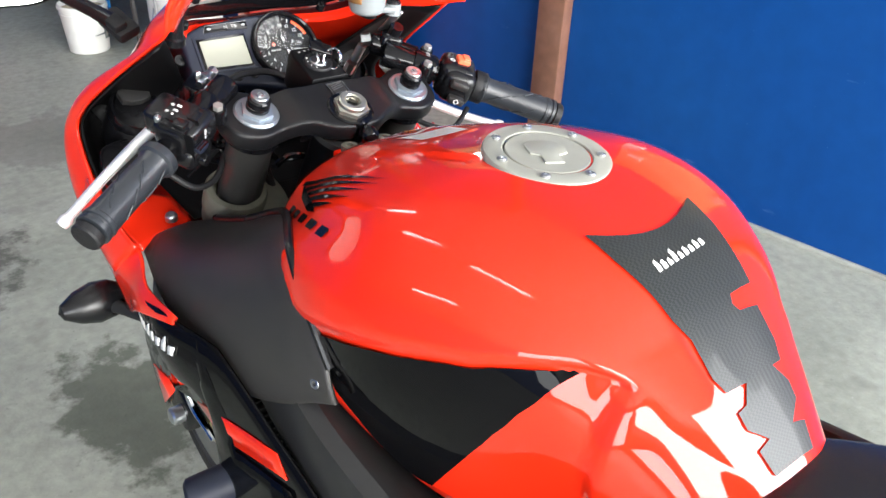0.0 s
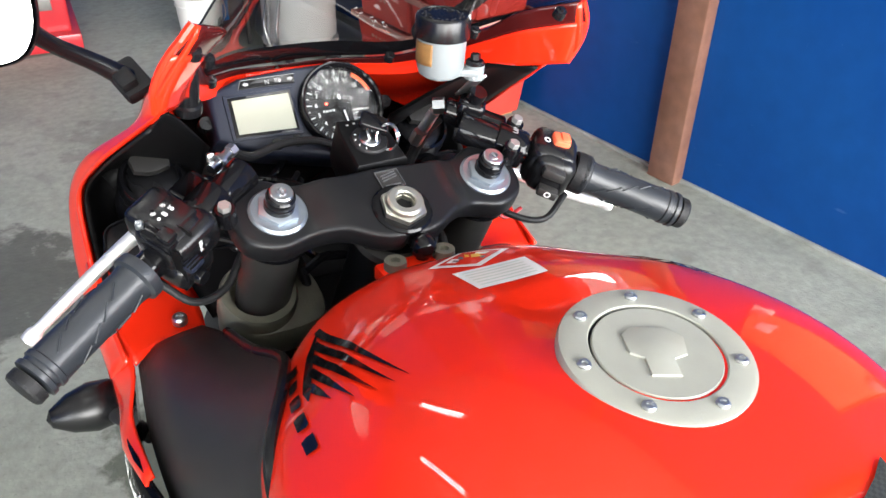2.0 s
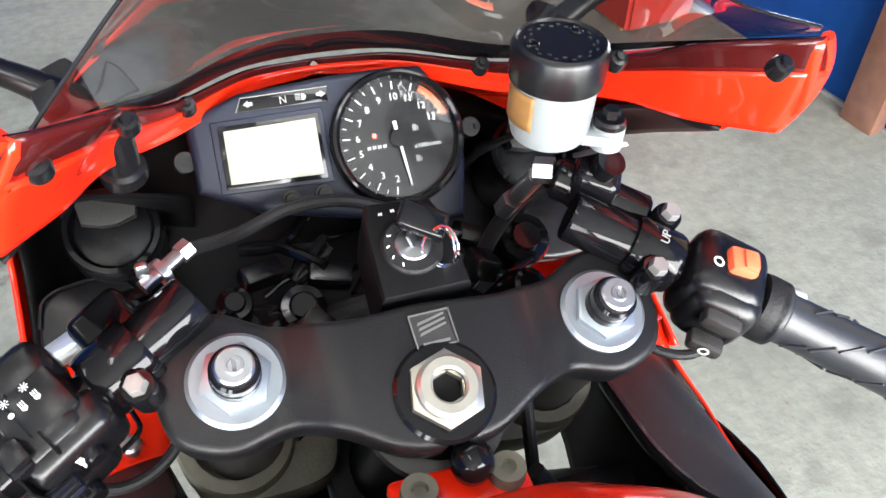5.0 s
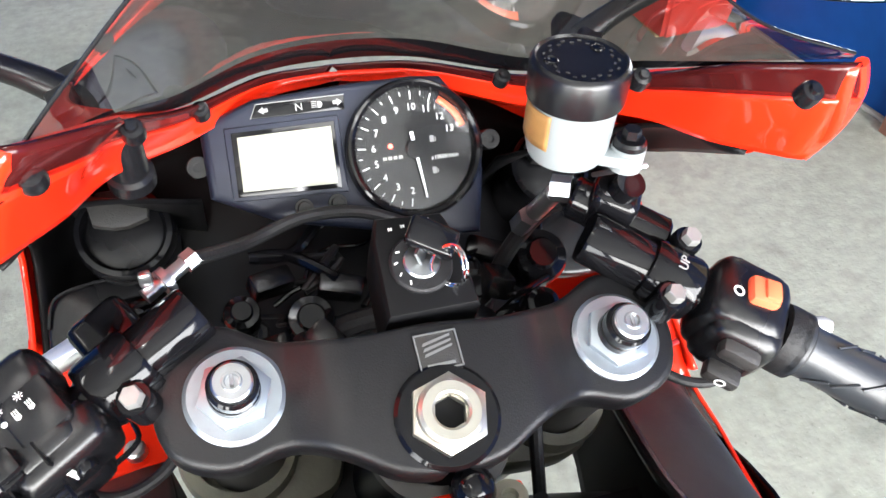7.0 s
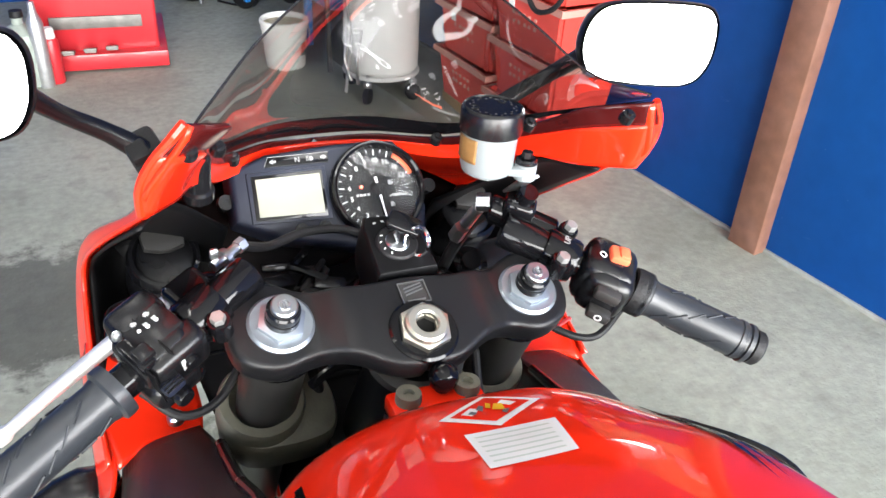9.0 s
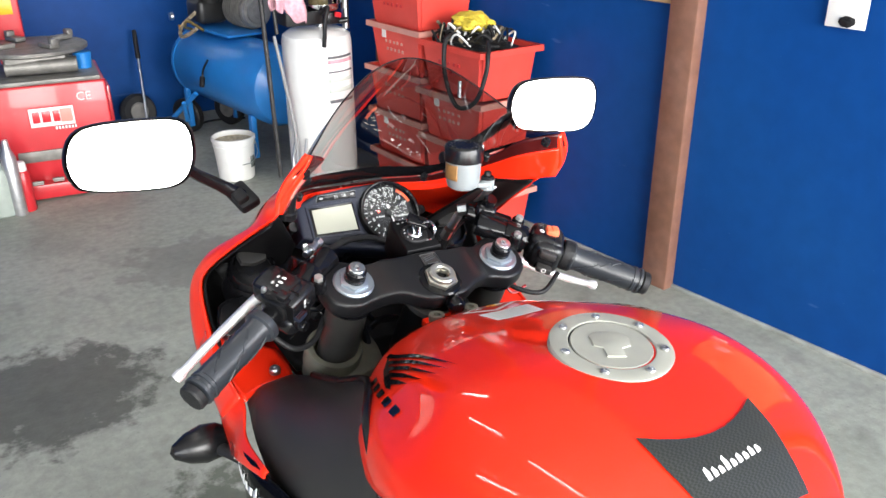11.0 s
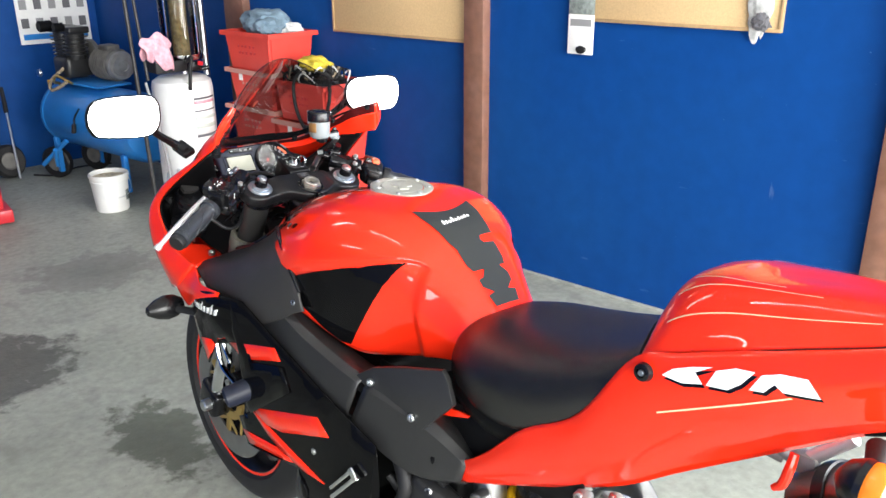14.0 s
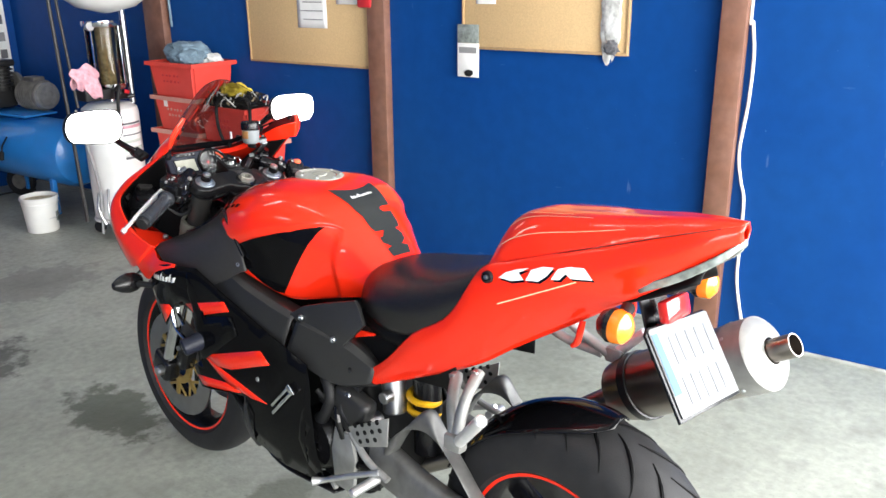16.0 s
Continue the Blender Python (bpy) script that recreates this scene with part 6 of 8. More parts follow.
TAIL_NET = surf([[(-x, y, z) for x, z in h] for y, h in TAIL_SIDE], 240, 24)
for s in (-1, 1):
    # plain slanted shapes in place of the product name
    for blk in ([(-.943, .844), (-.955, .857), (-.978, .868), (-1.003, .876), (-.986, .864), (-.972, .856), (-.996, .850), (-.970, .842)],
                [(-1.000, .850), (-1.008, .873), (-1.030, .884), (-1.052, .886), (-1.040, .866), (-1.026, .853)],
                [(-1.050, .862), (-1.060, .885), (-1.080, .893), (-1.108, .895), (-1.092, .882), (-1.124, .873), (-1.086, .870), (-1.076, .878), (-1.066, .864)]):
        pts = [(-.943 + .9 * (y + .943), .846 + .86 * (z - .846)) for y, z in blk]
        side_mark("name_edge", [(y - .003, z - .0038) for y, z in pts], BLACK_GLOSS, s, .0010)
        side_mark("name_block", pts, WHITE, s, .0020)
    side_mark("pinstripe", [(-.943, .796), (-1.079, .8625), (-1.081, .8612), (-.944, .7940)], PALE_GOLD, s, .0012)
    fast = part("tail_fastener", spin([(0, .001), (.006, .001), (.0065, .004), (.0105, .003), (.012, -.004)], along((s * .150, -.923, .842), (s * 1.15, -.923, .94)), 24), BLACK_SATIN, bike, "black quarter-turn fastener")
    part("fastener_pin", spin([(0, .004), (.0035, .004), (.0045, .001)], along((s * .151, -.923, .842), (s * 1.15, -.923, .94)), 14), STEEL, fast)
    part("tail_bolt", bolt((s * .150, -.632, .541), (s, 0, .1), .006, .004), STEEL, bike)
    part("helmet_hook", tube([(s * .085, -1.085, .787), (s * .090, -1.084, .768), (s * .091, -1.080, .748), (s * .090, -1.070, .737)], [.005, .006, .006, .004], 10, 14), RED, bike, "red strap hook")
    # light unit under the tail
    part("tail_lens_clear", grid(surf([[(s * .062, -1.165, .866), (s * .052, -1.225, .898), (s * .034, -1.280, .936), (s * .004, -1.312, .966)], [(s * .060, -1.172, .854), (s * .050, -1.232, .886), (s * .032, -1.286, .925), (s * .004, -1.314, .956)]], 6, 20)), CLEAR, bike, "frosted clear light lens", solid=.006)
    st = part("rear_signal_stalk", rod((s * .070, -1.160, .828), (s * .132, -1.180, .827), .012, .009, 16, .002), RUBBER, bike, "black signal stalk")
    sg = Matrix.Translation((s * .151, -1.189, .826)) @ Matrix.Rotation(radians(90), 4, "X")
    part("rear_signal_lens", moved(spin([(0, .022), (.012, .020), (.022, .012), (.025, 0), (.024, -.004)], None, 28), sg @ Matrix.Diagonal((1.15, 1.15, 1.1, 1))), AMBER, st, "amber rear turn signal")
    part("rear_signal_body", moved(spin([(.024, -.004), (.025, -.010), (.018, -.024), (.006, -.032), (0, -.033)], None, 28), sg @ Matrix.Diagonal((1.15, 1.15, 1.1, 1))), BLACK_SATIN, st)
part("tail_light", moved(box(0, 0, 0, .080, .020, .040, .006), pose(0, -1.207, .823, -15, 0, 0)), TAILRED, bike, "red tail light lens")
part("under_tail", grid(surf([[(s_ * w, y, z - .02 * (abs(s_) > .7)) for s_ in (-1, -.5, .5, 1)] for w, y, z in ((.085, -.95, .765), (.066, -1.08, .825), (.054, -1.18, .866), (.035, -1.26, .908))], 16, 14)), BLACK_DARK, bike, "black under-tail tray", solid=.004)
part("fender_tongue", plate([(-.045, .0), (.045, .0), (.040, -.115), (-.040, -.115)], .006, frame_of((0, -1.165, .845), (1, 0, 0), (0, .30, .95)), .003), BLACK_SATIN, bike, "black rear fender tongue")
PLM = frame_of((0, -1.255, .737), (1, -.033, -.074), (0, .547, .837)) @ Matrix.Diagonal((.89, .79, 1, 1))
pl = part("number_plate_holder", plate([(-.118, .094), (-.105, .106), (.105, .106), (.118, .094), (.118, -.094), (-.118, -.094)], .006, PLM @ Matrix.Translation((0, -.004, -.003)), .002), BLACK_SATIN, bike, "black plate holder")
part("number_plate", plate([(-.110, .098), (-.104, .102), (.104, .102), (.110, .098), (.110, -.086), (-.110, -.086)], .002, PLM @ Matrix.Translation((0, -.004, 0)), .0006), PLATE_WHITE, pl, "white plate with plain bars")
part("plate_band", plate([(-.108, .090), (-.088, .090), (-.082, -.04), (-.108, -.04)], .0006, PLM @ Matrix.Translation((0, -.004, .0010))), PLATE_BLUE, pl, "blue band")
for u, v, w, h in ((-.050, .046, .016, .062), (-.020, .046, .020, .062), (.014, .046, .018, .062), (.048, .046, .020, .062), (.082, .046, .012, .062),
                   (-.056, -.040, .018, .060), (-.026, -.040, .016, .060), (.008, -.040, .020, .060), (.042, -.040, .018, .060), (.074, -.040, .016, .060)):
    part("plate_bar", plate([(u - w / 2, v - h / 2), (u + w / 2, v - h / 2), (u + w / 2, v + h / 2), (u - w / 2, v + h / 2)], .0005, PLM @ Matrix.Translation((0, -.004, .0010))), PLATE_BAR, pl)

# -- exhaust can on the right
CA, CB = Vector((.229, -1.025, .530)), Vector((.206, -1.292, .704))
WIDE = Matrix.Diagonal((1.05, 1.05, 1, 1))
CAN_L = (CB - CA).length
can = part("exhaust_can", spin([(.030, -.05), (.060, -.03), (.066, .0), (.066, CAN_L), (0, CAN_L)], along(CA, CB) @ WIDE, 48), TITAN, bike, "brushed steel exhaust can")
CMx = along(CB, CB + (CB - CA).normalized()) @ WIDE
part("can_end_cap", spin([(.066, -.052), (.0675, -.051), (.0675, -.002), (.060, .006), (.024, .016), (.024, .0)], CMx, 48), DULL_ALU, can, "pale aluminium end cap")
part("can_tip", spin([(.021, .0), (.021, .062), (.0185, .062), (.0185, .010), (0, .010)], CMx, 36), TITAN, can, "bare exhaust outlet")
for k in range(8):
    part("can_rivet", bolt(CMx @ Vector((.067 * math.cos(k * .785), .067 * math.sin(k * .785), -.040)), CMx.to_3x3() @ Vector((math.cos(k * .785), math.sin(k * .785), 0)), .004, .002), STEEL, can)
part("can_strap", spin([(.0665, .020), (.0700, .021), (.0700, .040), (.0665, .041)], along(CA, CB) @ WIDE, 40), BLACK_SATIN, can, "black mounting strap")
part("exhaust_pipe", tube([(.230, -1.020, .527), (.205, -.90, .43), (.14, -.72, .30), (.08, -.55, .20)], .026, 18, 30), TITAN, bike, "steel exhaust pipe")

# -- rear end: hugger, swingarm, shock, hangers


def hug_r(a):
    """Hugger's distance from the rear axle, growing to the rear."""
    return float(np.interp(math.degrees(a), [-17, 0, 20, 40, 65], [.326, .320, .316, .316, .320]))


def hug_w(a):
    """Its half width, narrowing to a blunt point at the rear."""
    return float(np.interp(math.degrees(a), [-10, -4, 6, 18], [.30, .62, .86, 1.0]))


hug = surf([[(s_ * w * hug_w(a), RAX.y + hug_r(a) * math.sin(a), RAX.z + hug_r(a) * math.cos(a) - 5.0 * w * w * hug_w(a)) for s_, w in ((-1, .090), (-1, .078), (-1, .042), (1, 0), (1, .042), (1, .078), (1, .090))] for a in np.linspace(radians(62), radians(-10), 12)], 36, 26)
part("rear_hugger", grid(hug), BLACK_GLOSS, bike, "glossy black rear hugger", angle=60, solid=.004)
for s in (-1, 1):
    beam = surf([[(s * .095, y, z + h), (s * .135, y, z + h), (s * .138, y, z - h), (s * .095, y, z - h)] for y, z, h in ((-.62, .345, .045), (-.77, .305, .036), (-.92, .285, .030), (-1.07, .290, .026))], 24, 20, True)
    arm = part("swingarm", grid(beam, closed=True, caps=True), SWING, bike, "cast aluminium swingarm", angle=50)
    brace = surf([[(s * .105, y - dz, z + dy), (s * .132, y - dz, z + dy), (s * .134, y + dz, z - dy), (s * .105, y + dz, z - dy)] for y, z, dy, dz in ((-.650, .340, .012, .014), (-.705, .440, .012, .014), (-.770, .486, .020, .000), (-.830, .432, .014, -.014), (-.905, .352, .014, -.012), (-1.00, .298, .014, -.006))], 30, 16, True)
    part("brace", grid(brace, closed=True, caps=True), SWING, arm, "cast swingarm brace", angle=40)
    # passenger peg hanger
    if s < 0:
        a1, a2, c = [(s * .158, -.835, .616), (s * .205, -.862, .585), (s * .228, -.885, .535)], [(s * .156, -.885, .636), (s * .208, -.895, .600), (s * .230, -.895, .540)], (s * .232, -.893, .522)
        peg = ((s * .236, -.905, .528), (s * .276, -.984, .618))
    else:
        a1, a2, c = [(.235, -.836, .622), (.245, -.880, .600), (.258, -.955, .588)], [(.235, -.880, .650), (.246, -.915, .622), (.258, -.970, .592)], (.260, -.985, .592)
        peg = ((.262, -.990, .600), (.268, -1.046, .660))
    h = part("peg_hanger", join(tube(a1, [.012, .011, .012], 12, 12), tube(a2, [.012, .011, .012], 12, 12), moved(box(0, 0, 0, .026, .040, .034, .006), pose(*c))), DULL_ALU, bike, "cast aluminium passenger peg hanger")
    part("passenger_peg", rod(*peg, .0115, n=20, bevel=.003), LEVER, h, "folded aluminium passenger peg")
    for p in (a1[0], a2[0]):
        part("hanger_bolt", bolt((p[0] + s * .012, p[1], p[2]), (s, 0, 0), .008, .005), STEEL, h)
    # rider peg plate with holes
    hp = part("heel_plate", plate([(0, 0), (.115, .062), (.112, -.005), (.030, -.036)], .004, frame_of((s * .214, -.600, .437), (0, -1, 0), (0, 0, 1)), .001), DULL_ALU, bike, "grey aluminium heel guard with holes")
    for q in range(11):
        u, v = .022 + .021 * (q % 4) + .008 * (q // 4), .012 + .010 * (q % 4) - .016 * (q // 4)
        part("guard_hole", spin([(0, .0006), (.0055, .0006), (.0055, -.0046), (0, -.0046)], frame_of((s * .214, -.600 - u, .437 + v), (0, -1, 0), (0, 0, 1)), 14), BLACK_DARK, hp)
    hg = part("footrest_hanger", join(plate([(-.020, .060), (.030, .058), (.045, .000), (.038, -.090), (-.022, -.085), (-.032, .0)], .012, frame_of((s * .200, -.560, .350), (0, -1, 0), (0, 0, 1)), .003), tube([(s * .205, -.60, .42), (s * .215, -.66, .38), (s * .220, -.72, .36)], .008, 10, 12)), DULL_ALU, bike, "cast aluminium footrest hanger")
    part("hanger_hole", spin([(0, .0006), (.013, .0006), (.015, .0016), (.017, .0006)], frame_of((s * .2005, -.560, .372), (0, -s, 0), (0, 0, 1)), 20), BLACK_DARK, hg)
    part("hanger_hole", spin([(0, .0006), (.008, .0006), (.010, .0016), (.012, .0006)], frame_of((s * .2005, -.575, .300), (0, -s, 0), (0, 0, 1)), 20), BLACK_DARK, hg)
    part("rider_peg", rod((s * .215, -.690, .350), (s * .285, -.680, .340), .011, .010, 18, .003), ALU, hg, "ribbed footpeg")
    part("foot_lever", tube([(s * .225, -.700, .372), (s * .235, -.640, .345), (s * .245, -.560, .305), (s * .262, -.535, .298)], [.006, .007, .006, .010], 12, 24), ALU, bike, "bright foot lever")
part("rear_shock", join(rod((-.045, -.695, .62), (-.045, -.705, .36), .030, n=24)), BLACK_SATIN, bike, "black shock body")
coil = [(-.050 + .031 * math.cos(a), -.695 + .031 * math.sin(a), .505 - .0045 * a) for a in np.linspace(0, 4.4 * math.pi, 60)]
part("shock_spring", tube(coil, .0075, 10), YELLOW, bike, "yellow shock spring")
part("shock_reservoir", rod((-.090, -.640, .545), (-.095, -.655, .455), .026, n=24, bevel=.004), DISC, bike, "grey shock reservoir")

# -- engine and dark parts under the frame
part("engine_block", join(box(0, -.40, .36, .28, .38, .30, .03, 3), box(0, -.22, .50, .28, .18, .16, .02, 3)), BLACK_DARK, bike, "black engine")
for s in (-1, 1):
    ec = part("clutch_cover", spin([(0, .035), (.03, .034), (.060, .026), (.074, .010), (.078, -.01), (.078, -.03)], along((s * .165, -.455, .335), (s * .30, -.455, .335)), 36), BLACK_SATIN, bike, "black engine side cover")
    for q in range(7):
        part("cover_bolt", bolt((s * .172, -.455 + .072 * math.cos(q * .9), .335 + .072 * math.sin(q * .9)), (s, 0, 0), .005, .006), STEEL, ec)
    part("chrome_trim", moved(join(box(0, 0, -.0075, .008, .105, .009, .003), box(0, -.006, .0065, .008, .092, .008, .003), box(.001, -.050, 0, .010, .014, .026, .003)), pose(s * .246, -.412, .448, -47, 0, 0)), CHROME, bike, "bright diagonal trim")
    part("engine_hose", tube([(s * .19, -.50, .53), (s * .20, -.53, .48), (s * .195, -.50, .42), (s * .18, -.47, .40)], .014, 12, 24), RUBBER, bike, "black coolant hose")
    part("engine_hose", tube([(s * .18, -.58, .50), (s * .195, -.56, .46), (s * .19, -.60, .42)], .009, 12, 18), RUBBER, bike, "black hose")
    part("sprocket_cover", moved(box(0, 0, 0, .05, .11, .10, .02, 3), pose(s * .175, -.575, .455, 15, 0, 0)), GREY_FRAME, bike, "dark sprocket cover")
    part("pivot_bolt", spin([(0, .012), (.012, .012), (.016, .006), (.018, 0), (.018, -.02)], along((s * .165, -.625, .44), (s * .30, -.625, .44)), 20), DISC, bike, "bright pivot bolt")
    part("linkage_bolt", rod((s * .14, -.655, .505), (s * .165, -.655, .505), .014, n=18, bevel=.003), DISC, bike)
    part("inner_side_panel", grid(np.array([[(s * .130, y, z + .10 * max(0, -.62 - y)) for y in np.linspace(-.40, -.84, 8)] for z in (.56, .59, .62, .65)]) + np.array([[(0, 0, 0.0)] * 8] * 4)), BLACK_DARK, bike, "dark panel under the seat", solid=.004)
    part("red_frame_chip", plate([(0, 0), (.016, .023), (.072, .029), (.070, .024)], .004, frame_of((s * .160, -.558, .617), (0, -1, 0), (0, 0, 1)), .001), RED, bike)
# hoses, clips and small castings in front of the engine cover
random.seed(23)
for s in (-1, 1):
    for k in range(13):
        y0, z0 = random.uniform(-.60, -.47), random.uniform(.31, .53)
        pts = [(s * random.uniform(.168, .196), y0, z0)]
        for q in range(3):
            pts.append((s * random.uniform(.165, .200), pts[-1][1] + random.uniform(-.045, .035), pts[-1][2] + random.uniform(-.055, .025)))
        part("engine_pipe", tube(pts, random.choice((.0035, .0050, .0070, .0090)), 9, 26), BLACK_GLOSS if k % 3 else RUBBER, bike)
    for k in range(9):
        y0, z0 = random.uniform(-.61, -.48), random.uniform(.27, .50)
        part("engine_bolt", bolt((s * .192, y0, z0), (s, -.1, .2), random.choice((.004, .006, .008)), .005), STEEL if k % 2 else DISC, bike)
    for p in ((-.545, .300), (-.520, .255), (-.560, .270)):
        part("engine_bracket", moved(box(0, 0, 0, .012, .034, .012, .004), pose(s * .188, p[0], p[1], 35 + 60 * p[1], 0, 0)), DULL_ALU, bike, "cast bracket")
    part("engine_case", grid(surf([[(s * .150, -.47, .42), (s * .165, -.52, .43), (s * .150, -.60, .42)], [(s * .165, -.46, .34), (s * .185, -.53, .34), (s * .160, -.62, .34)], [(s * .140, -.47, .24), (s * .160, -.53, .23), (s * .135, -.62, .25)]], 14, 14)), BLACK_SATIN, bike, "black engine casing", angle=60, solid=.006)
part("belly_pan", grid(surf([[(x, .02 - .12 * k, .33 - .09 * k + .0) for x in (-.12, -.06, 0, .06, .12)] for k in (0, .6, 1.2)] + [[(x * 1.4, -.30, .175 + .03 * abs(x) / .12) for x in (-.12, -.06, 0, .06, .12)], [(x * 1.4, -.50, .18 + .03 * abs(x) / .12) for x in (-.12, -.06, 0, .06, .12)]], 20, 14)), BLACK_SATIN, bike, "black belly pan", solid=.004)
rad = part("radiator", box(0, .005, .50, .36, .030, .26, .006), BLACK_DARK, bike, "black radiator")
for k in range(16):
    part("radiator_fin", box(0, -.012, .395 + k * .0135, .352, .006, .003, 0), GREY_PLASTIC, rad)
for s in (-1, 1):
    part("air_horn", grid(surf([[(s * .225, -.245, .400), (s * .228, -.285, .405), (s * .225, -.315, .380)], [(s * .226, -.235, .330), (s * .236, -.285, .330), (s * .226, -.318, .330)], [(s * .215, -.250, .275), (s * .220, -.285, .270), (s * .212, -.305, .285)]], 12, 10)), GREY_PLASTIC, bike, "grey lower duct", solid=.004)
# front mudguard, brake discs
mg = surf([[(w, FAX.y + .325 * math.sin(a), FAX.z + .325 * math.cos(a) - 1.6 * w * w) for w in (-.075, -.05, 0, .05, .075)] for a in np.linspace(radians(42), radians(-55), 9)], 30, 14)
part("front_mudguard", grid(mg), BLACK_GLOSS, bike, "black front mudguard", angle=60, solid=.003)
part("mudguard_flash", grid(surf([[(-.0775, FAX.y + r * math.sin(a), FAX.z + r * math.cos(a)) for r in (.300, .318)] for a in np.linspace(radians(-5), radians(-40), 6)], 10, 4)), RED, bike, "red mudguard flash", solid=.002)
for s in (-1, 1):
    dm = Matrix.Translation(FAX + Vector((s * .072, 0, 0))) @ Matrix.Rotation(radians(90), 4, "Y")
    d = part("brake_disc", spin([(.105, -.0025), (.162, -.0025), (.162, .0025), (.105, .0025), (.105, -.0025)], dm, 64), DISC, bike, "steel front brake disc")
    for k in range(6):
        part("disc_carrier", moved(box(.082, 0, 0, .058, .022, .006, .004), dm @ Matrix.Rotation(k * math.pi / 3 + .2, 4, "Z")), GOLD, d, "gold disc carrier arm")
        for q in (-1, 1):
            part("carrier_web", moved(box(0, 0, 0, .050, .009, .005, .002, 1), dm @ Matrix.Rotation(k * math.pi / 3 + .2 + q * .26, 4, "Z") @ Matrix.Translation((.084, 0, 0)) @ Matrix.Rotation(q * .75, 4, "Z")), GOLD, d)
    part("carrier_hub", spin([(.040, -.004), (.062, -.004), (.062, .004), (.040, .004), (.040, -.004)], dm, 36), GOLD, d)
    part("axle_end", rod(FAX + Vector((s * .10, 0, 0)), FAX + Vector((s * .150, 0, 0)), .015, n=20, bevel=.003), STEEL, bike, "axle end")

# tyre grooves on the rear tyre
for k in range(24):
    a = k * 2 * math.pi / 24
    for s in (-1, 1):
        pts = []
        for q in np.linspace(0, 1, 8):
            w = .006 + .078 * q
            ang = a + .34 * q ** .8 + (.12 if s > 0 else 0)
            th = math.asin(min(.99, w / .093))
            r = .194 + .012 + (.309 - .206) * math.cos(th) ** .55 + .0002
            pts.append((r * math.cos(ang), r * math.sin(ang), s * w))
        g = part("tread_groove", tube(pts, [.0012, .0036, .0042, .0030, .0010], 6), BLACK_DARK, rear_wheel)


# the bike's centreline runs a little off the room's axis behind the steering head
CENTRED = {"fuel_tank", "seat", "seat_base", "tail_side_panel", "seat_cowl", "tail_front_face", "frame_spar", "frame_spar_rear", "rear_wheel", "rear_hugger", "under_tail", "fender_tongue", "tail_lens_clear",
           "tail_light", "rear_signal_stalk", "name_edge", "name_block", "pinstripe", "tail_fastener", "tail_bolt", "helmet_hook", "number_plate_holder", "exhaust_can", "exhaust_pipe", "swingarm", "rear_shock",
           "shock_spring", "shock_reservoir", "inner_side_panel"}
AXIS = Matrix.Rotation(radians(-2.2), 4, "Z")
for ob in list(bike.children):
    kind_name = ob.name.split(".")[0]
    if kind_name in CENTRED:
        ob.matrix_basis = AXIS @ ob.matrix_basis
    elif ob.type == "MESH" and ob.data.vertices:
        mid = sum((v.co for v in ob.data.vertices), Vector()) / len(ob.data.vertices)
        if mid.y < -.35 and mid.x > .1:
            ob.matrix_basis = Matrix.Translation((2 * SLIM * mid.y, 0, 0)) @ ob.matrix_basis


# the tail reaches a little further back and up than the outlines above
def tail_reach(y):
    k = min(1.0, max(0.0, (-.62 - y) / .28))
    k = k * k * (3 - 2 * k)
    return -.022 * k - .020 * max(0.0, -.90 - y), .010 * k


wheel_parts = {o.name for w in (front_wheel, rear_wheel) for o in (w, *w.children_recursive)}
for ob in bike.children_recursive:
    if ob.type == "MESH" and ob.name not in wheel_parts:
        for v in ob.data.vertices:
            dy, dz = tail_reach(v.co.y)
            v.co.y += dy
            v.co.z += dz


# ---- along the walls ----
def board(name, y0, y1, z0, z1, label):
    b = thing(name, label, "notice board", group="notice boards", m=WM)
    part("panel", box(-.008, (y0 + y1) / 2, (z0 + z1) / 2, .016, y1 - y0, z1 - z0, .002), CORK, b)
    part("bottom_edge", box(-.011, (y0 + y1) / 2, z0 - .004, .022, y1 - y0 + .01, .012, .002), WOOD, b)
    for yy in (y0, y1):
        part("side_edge", box(-.011, yy, (z0 + z1) / 2, .022, .010, z1 - z0, .002), WOOD, b)
    return b


BA_ = board("notice_board", 1.157, 1.998, .987, 1.77, "brown cork notice board with pinned papers")
BB_ = board("notice_board", -.150, .624, 1.108, 1.82, "brown cork notice board with a plastic bag")


def sheet(y0, y1, z0, z1, label, lines=6, name="paper_sheet"):
    p = thing(name, label, "paper", m=WM)
    net = surf([[(-.020 - .002 * math.sin(3 * k + j), y0 + (y1 - y0) * j / 3, z0 + (z1 - z0) * k / 3) for j in range(4)] for k in range(4)], 8, 8)
    part("page", grid(net), PAPER, p, solid=.0008)
    for k in range(lines):
        zz = z1 - (z1 - z0) * (k + 1) / (lines + 1)
        part("print_line", box(-.0235, (y0 + y1) / 2 - .008 * (k % 2), zz, .0008, (y1 - y0) * (.75 - .1 * (k % 2)), .005, 0), SILVER_PRINT, p)
    return p


sheet(1.432, 1.632, 1.162, 1.455, "white printed paper pinned to the board")
sheet(1.207, 1.366, 1.279, 1.51, "white paper pinned near the post")
sheet(1.72, 1.92, 1.30, 1.58, "white paper high on the board")
sheet(.455, .555, 1.29, 1.435, "small white card on the board", 2)
pk = thing("blister_packet", "clear packet with a white card hanging on the wall", "packet", m=WM)
part("card", box(-.022, .595, 1.048, .006, .112, .148, .002), PAPER, pk)
part("sleeve", box(-.022, .595, 1.163, .004, .112, .080, .001), CLEAR, pk)
part("black_part", moved(clump([(-.030, .570, .985), (-.030, .604, 1.000)], .006, 3.0, rough=.3), Matrix.Identity(4)), RUBBER, pk)
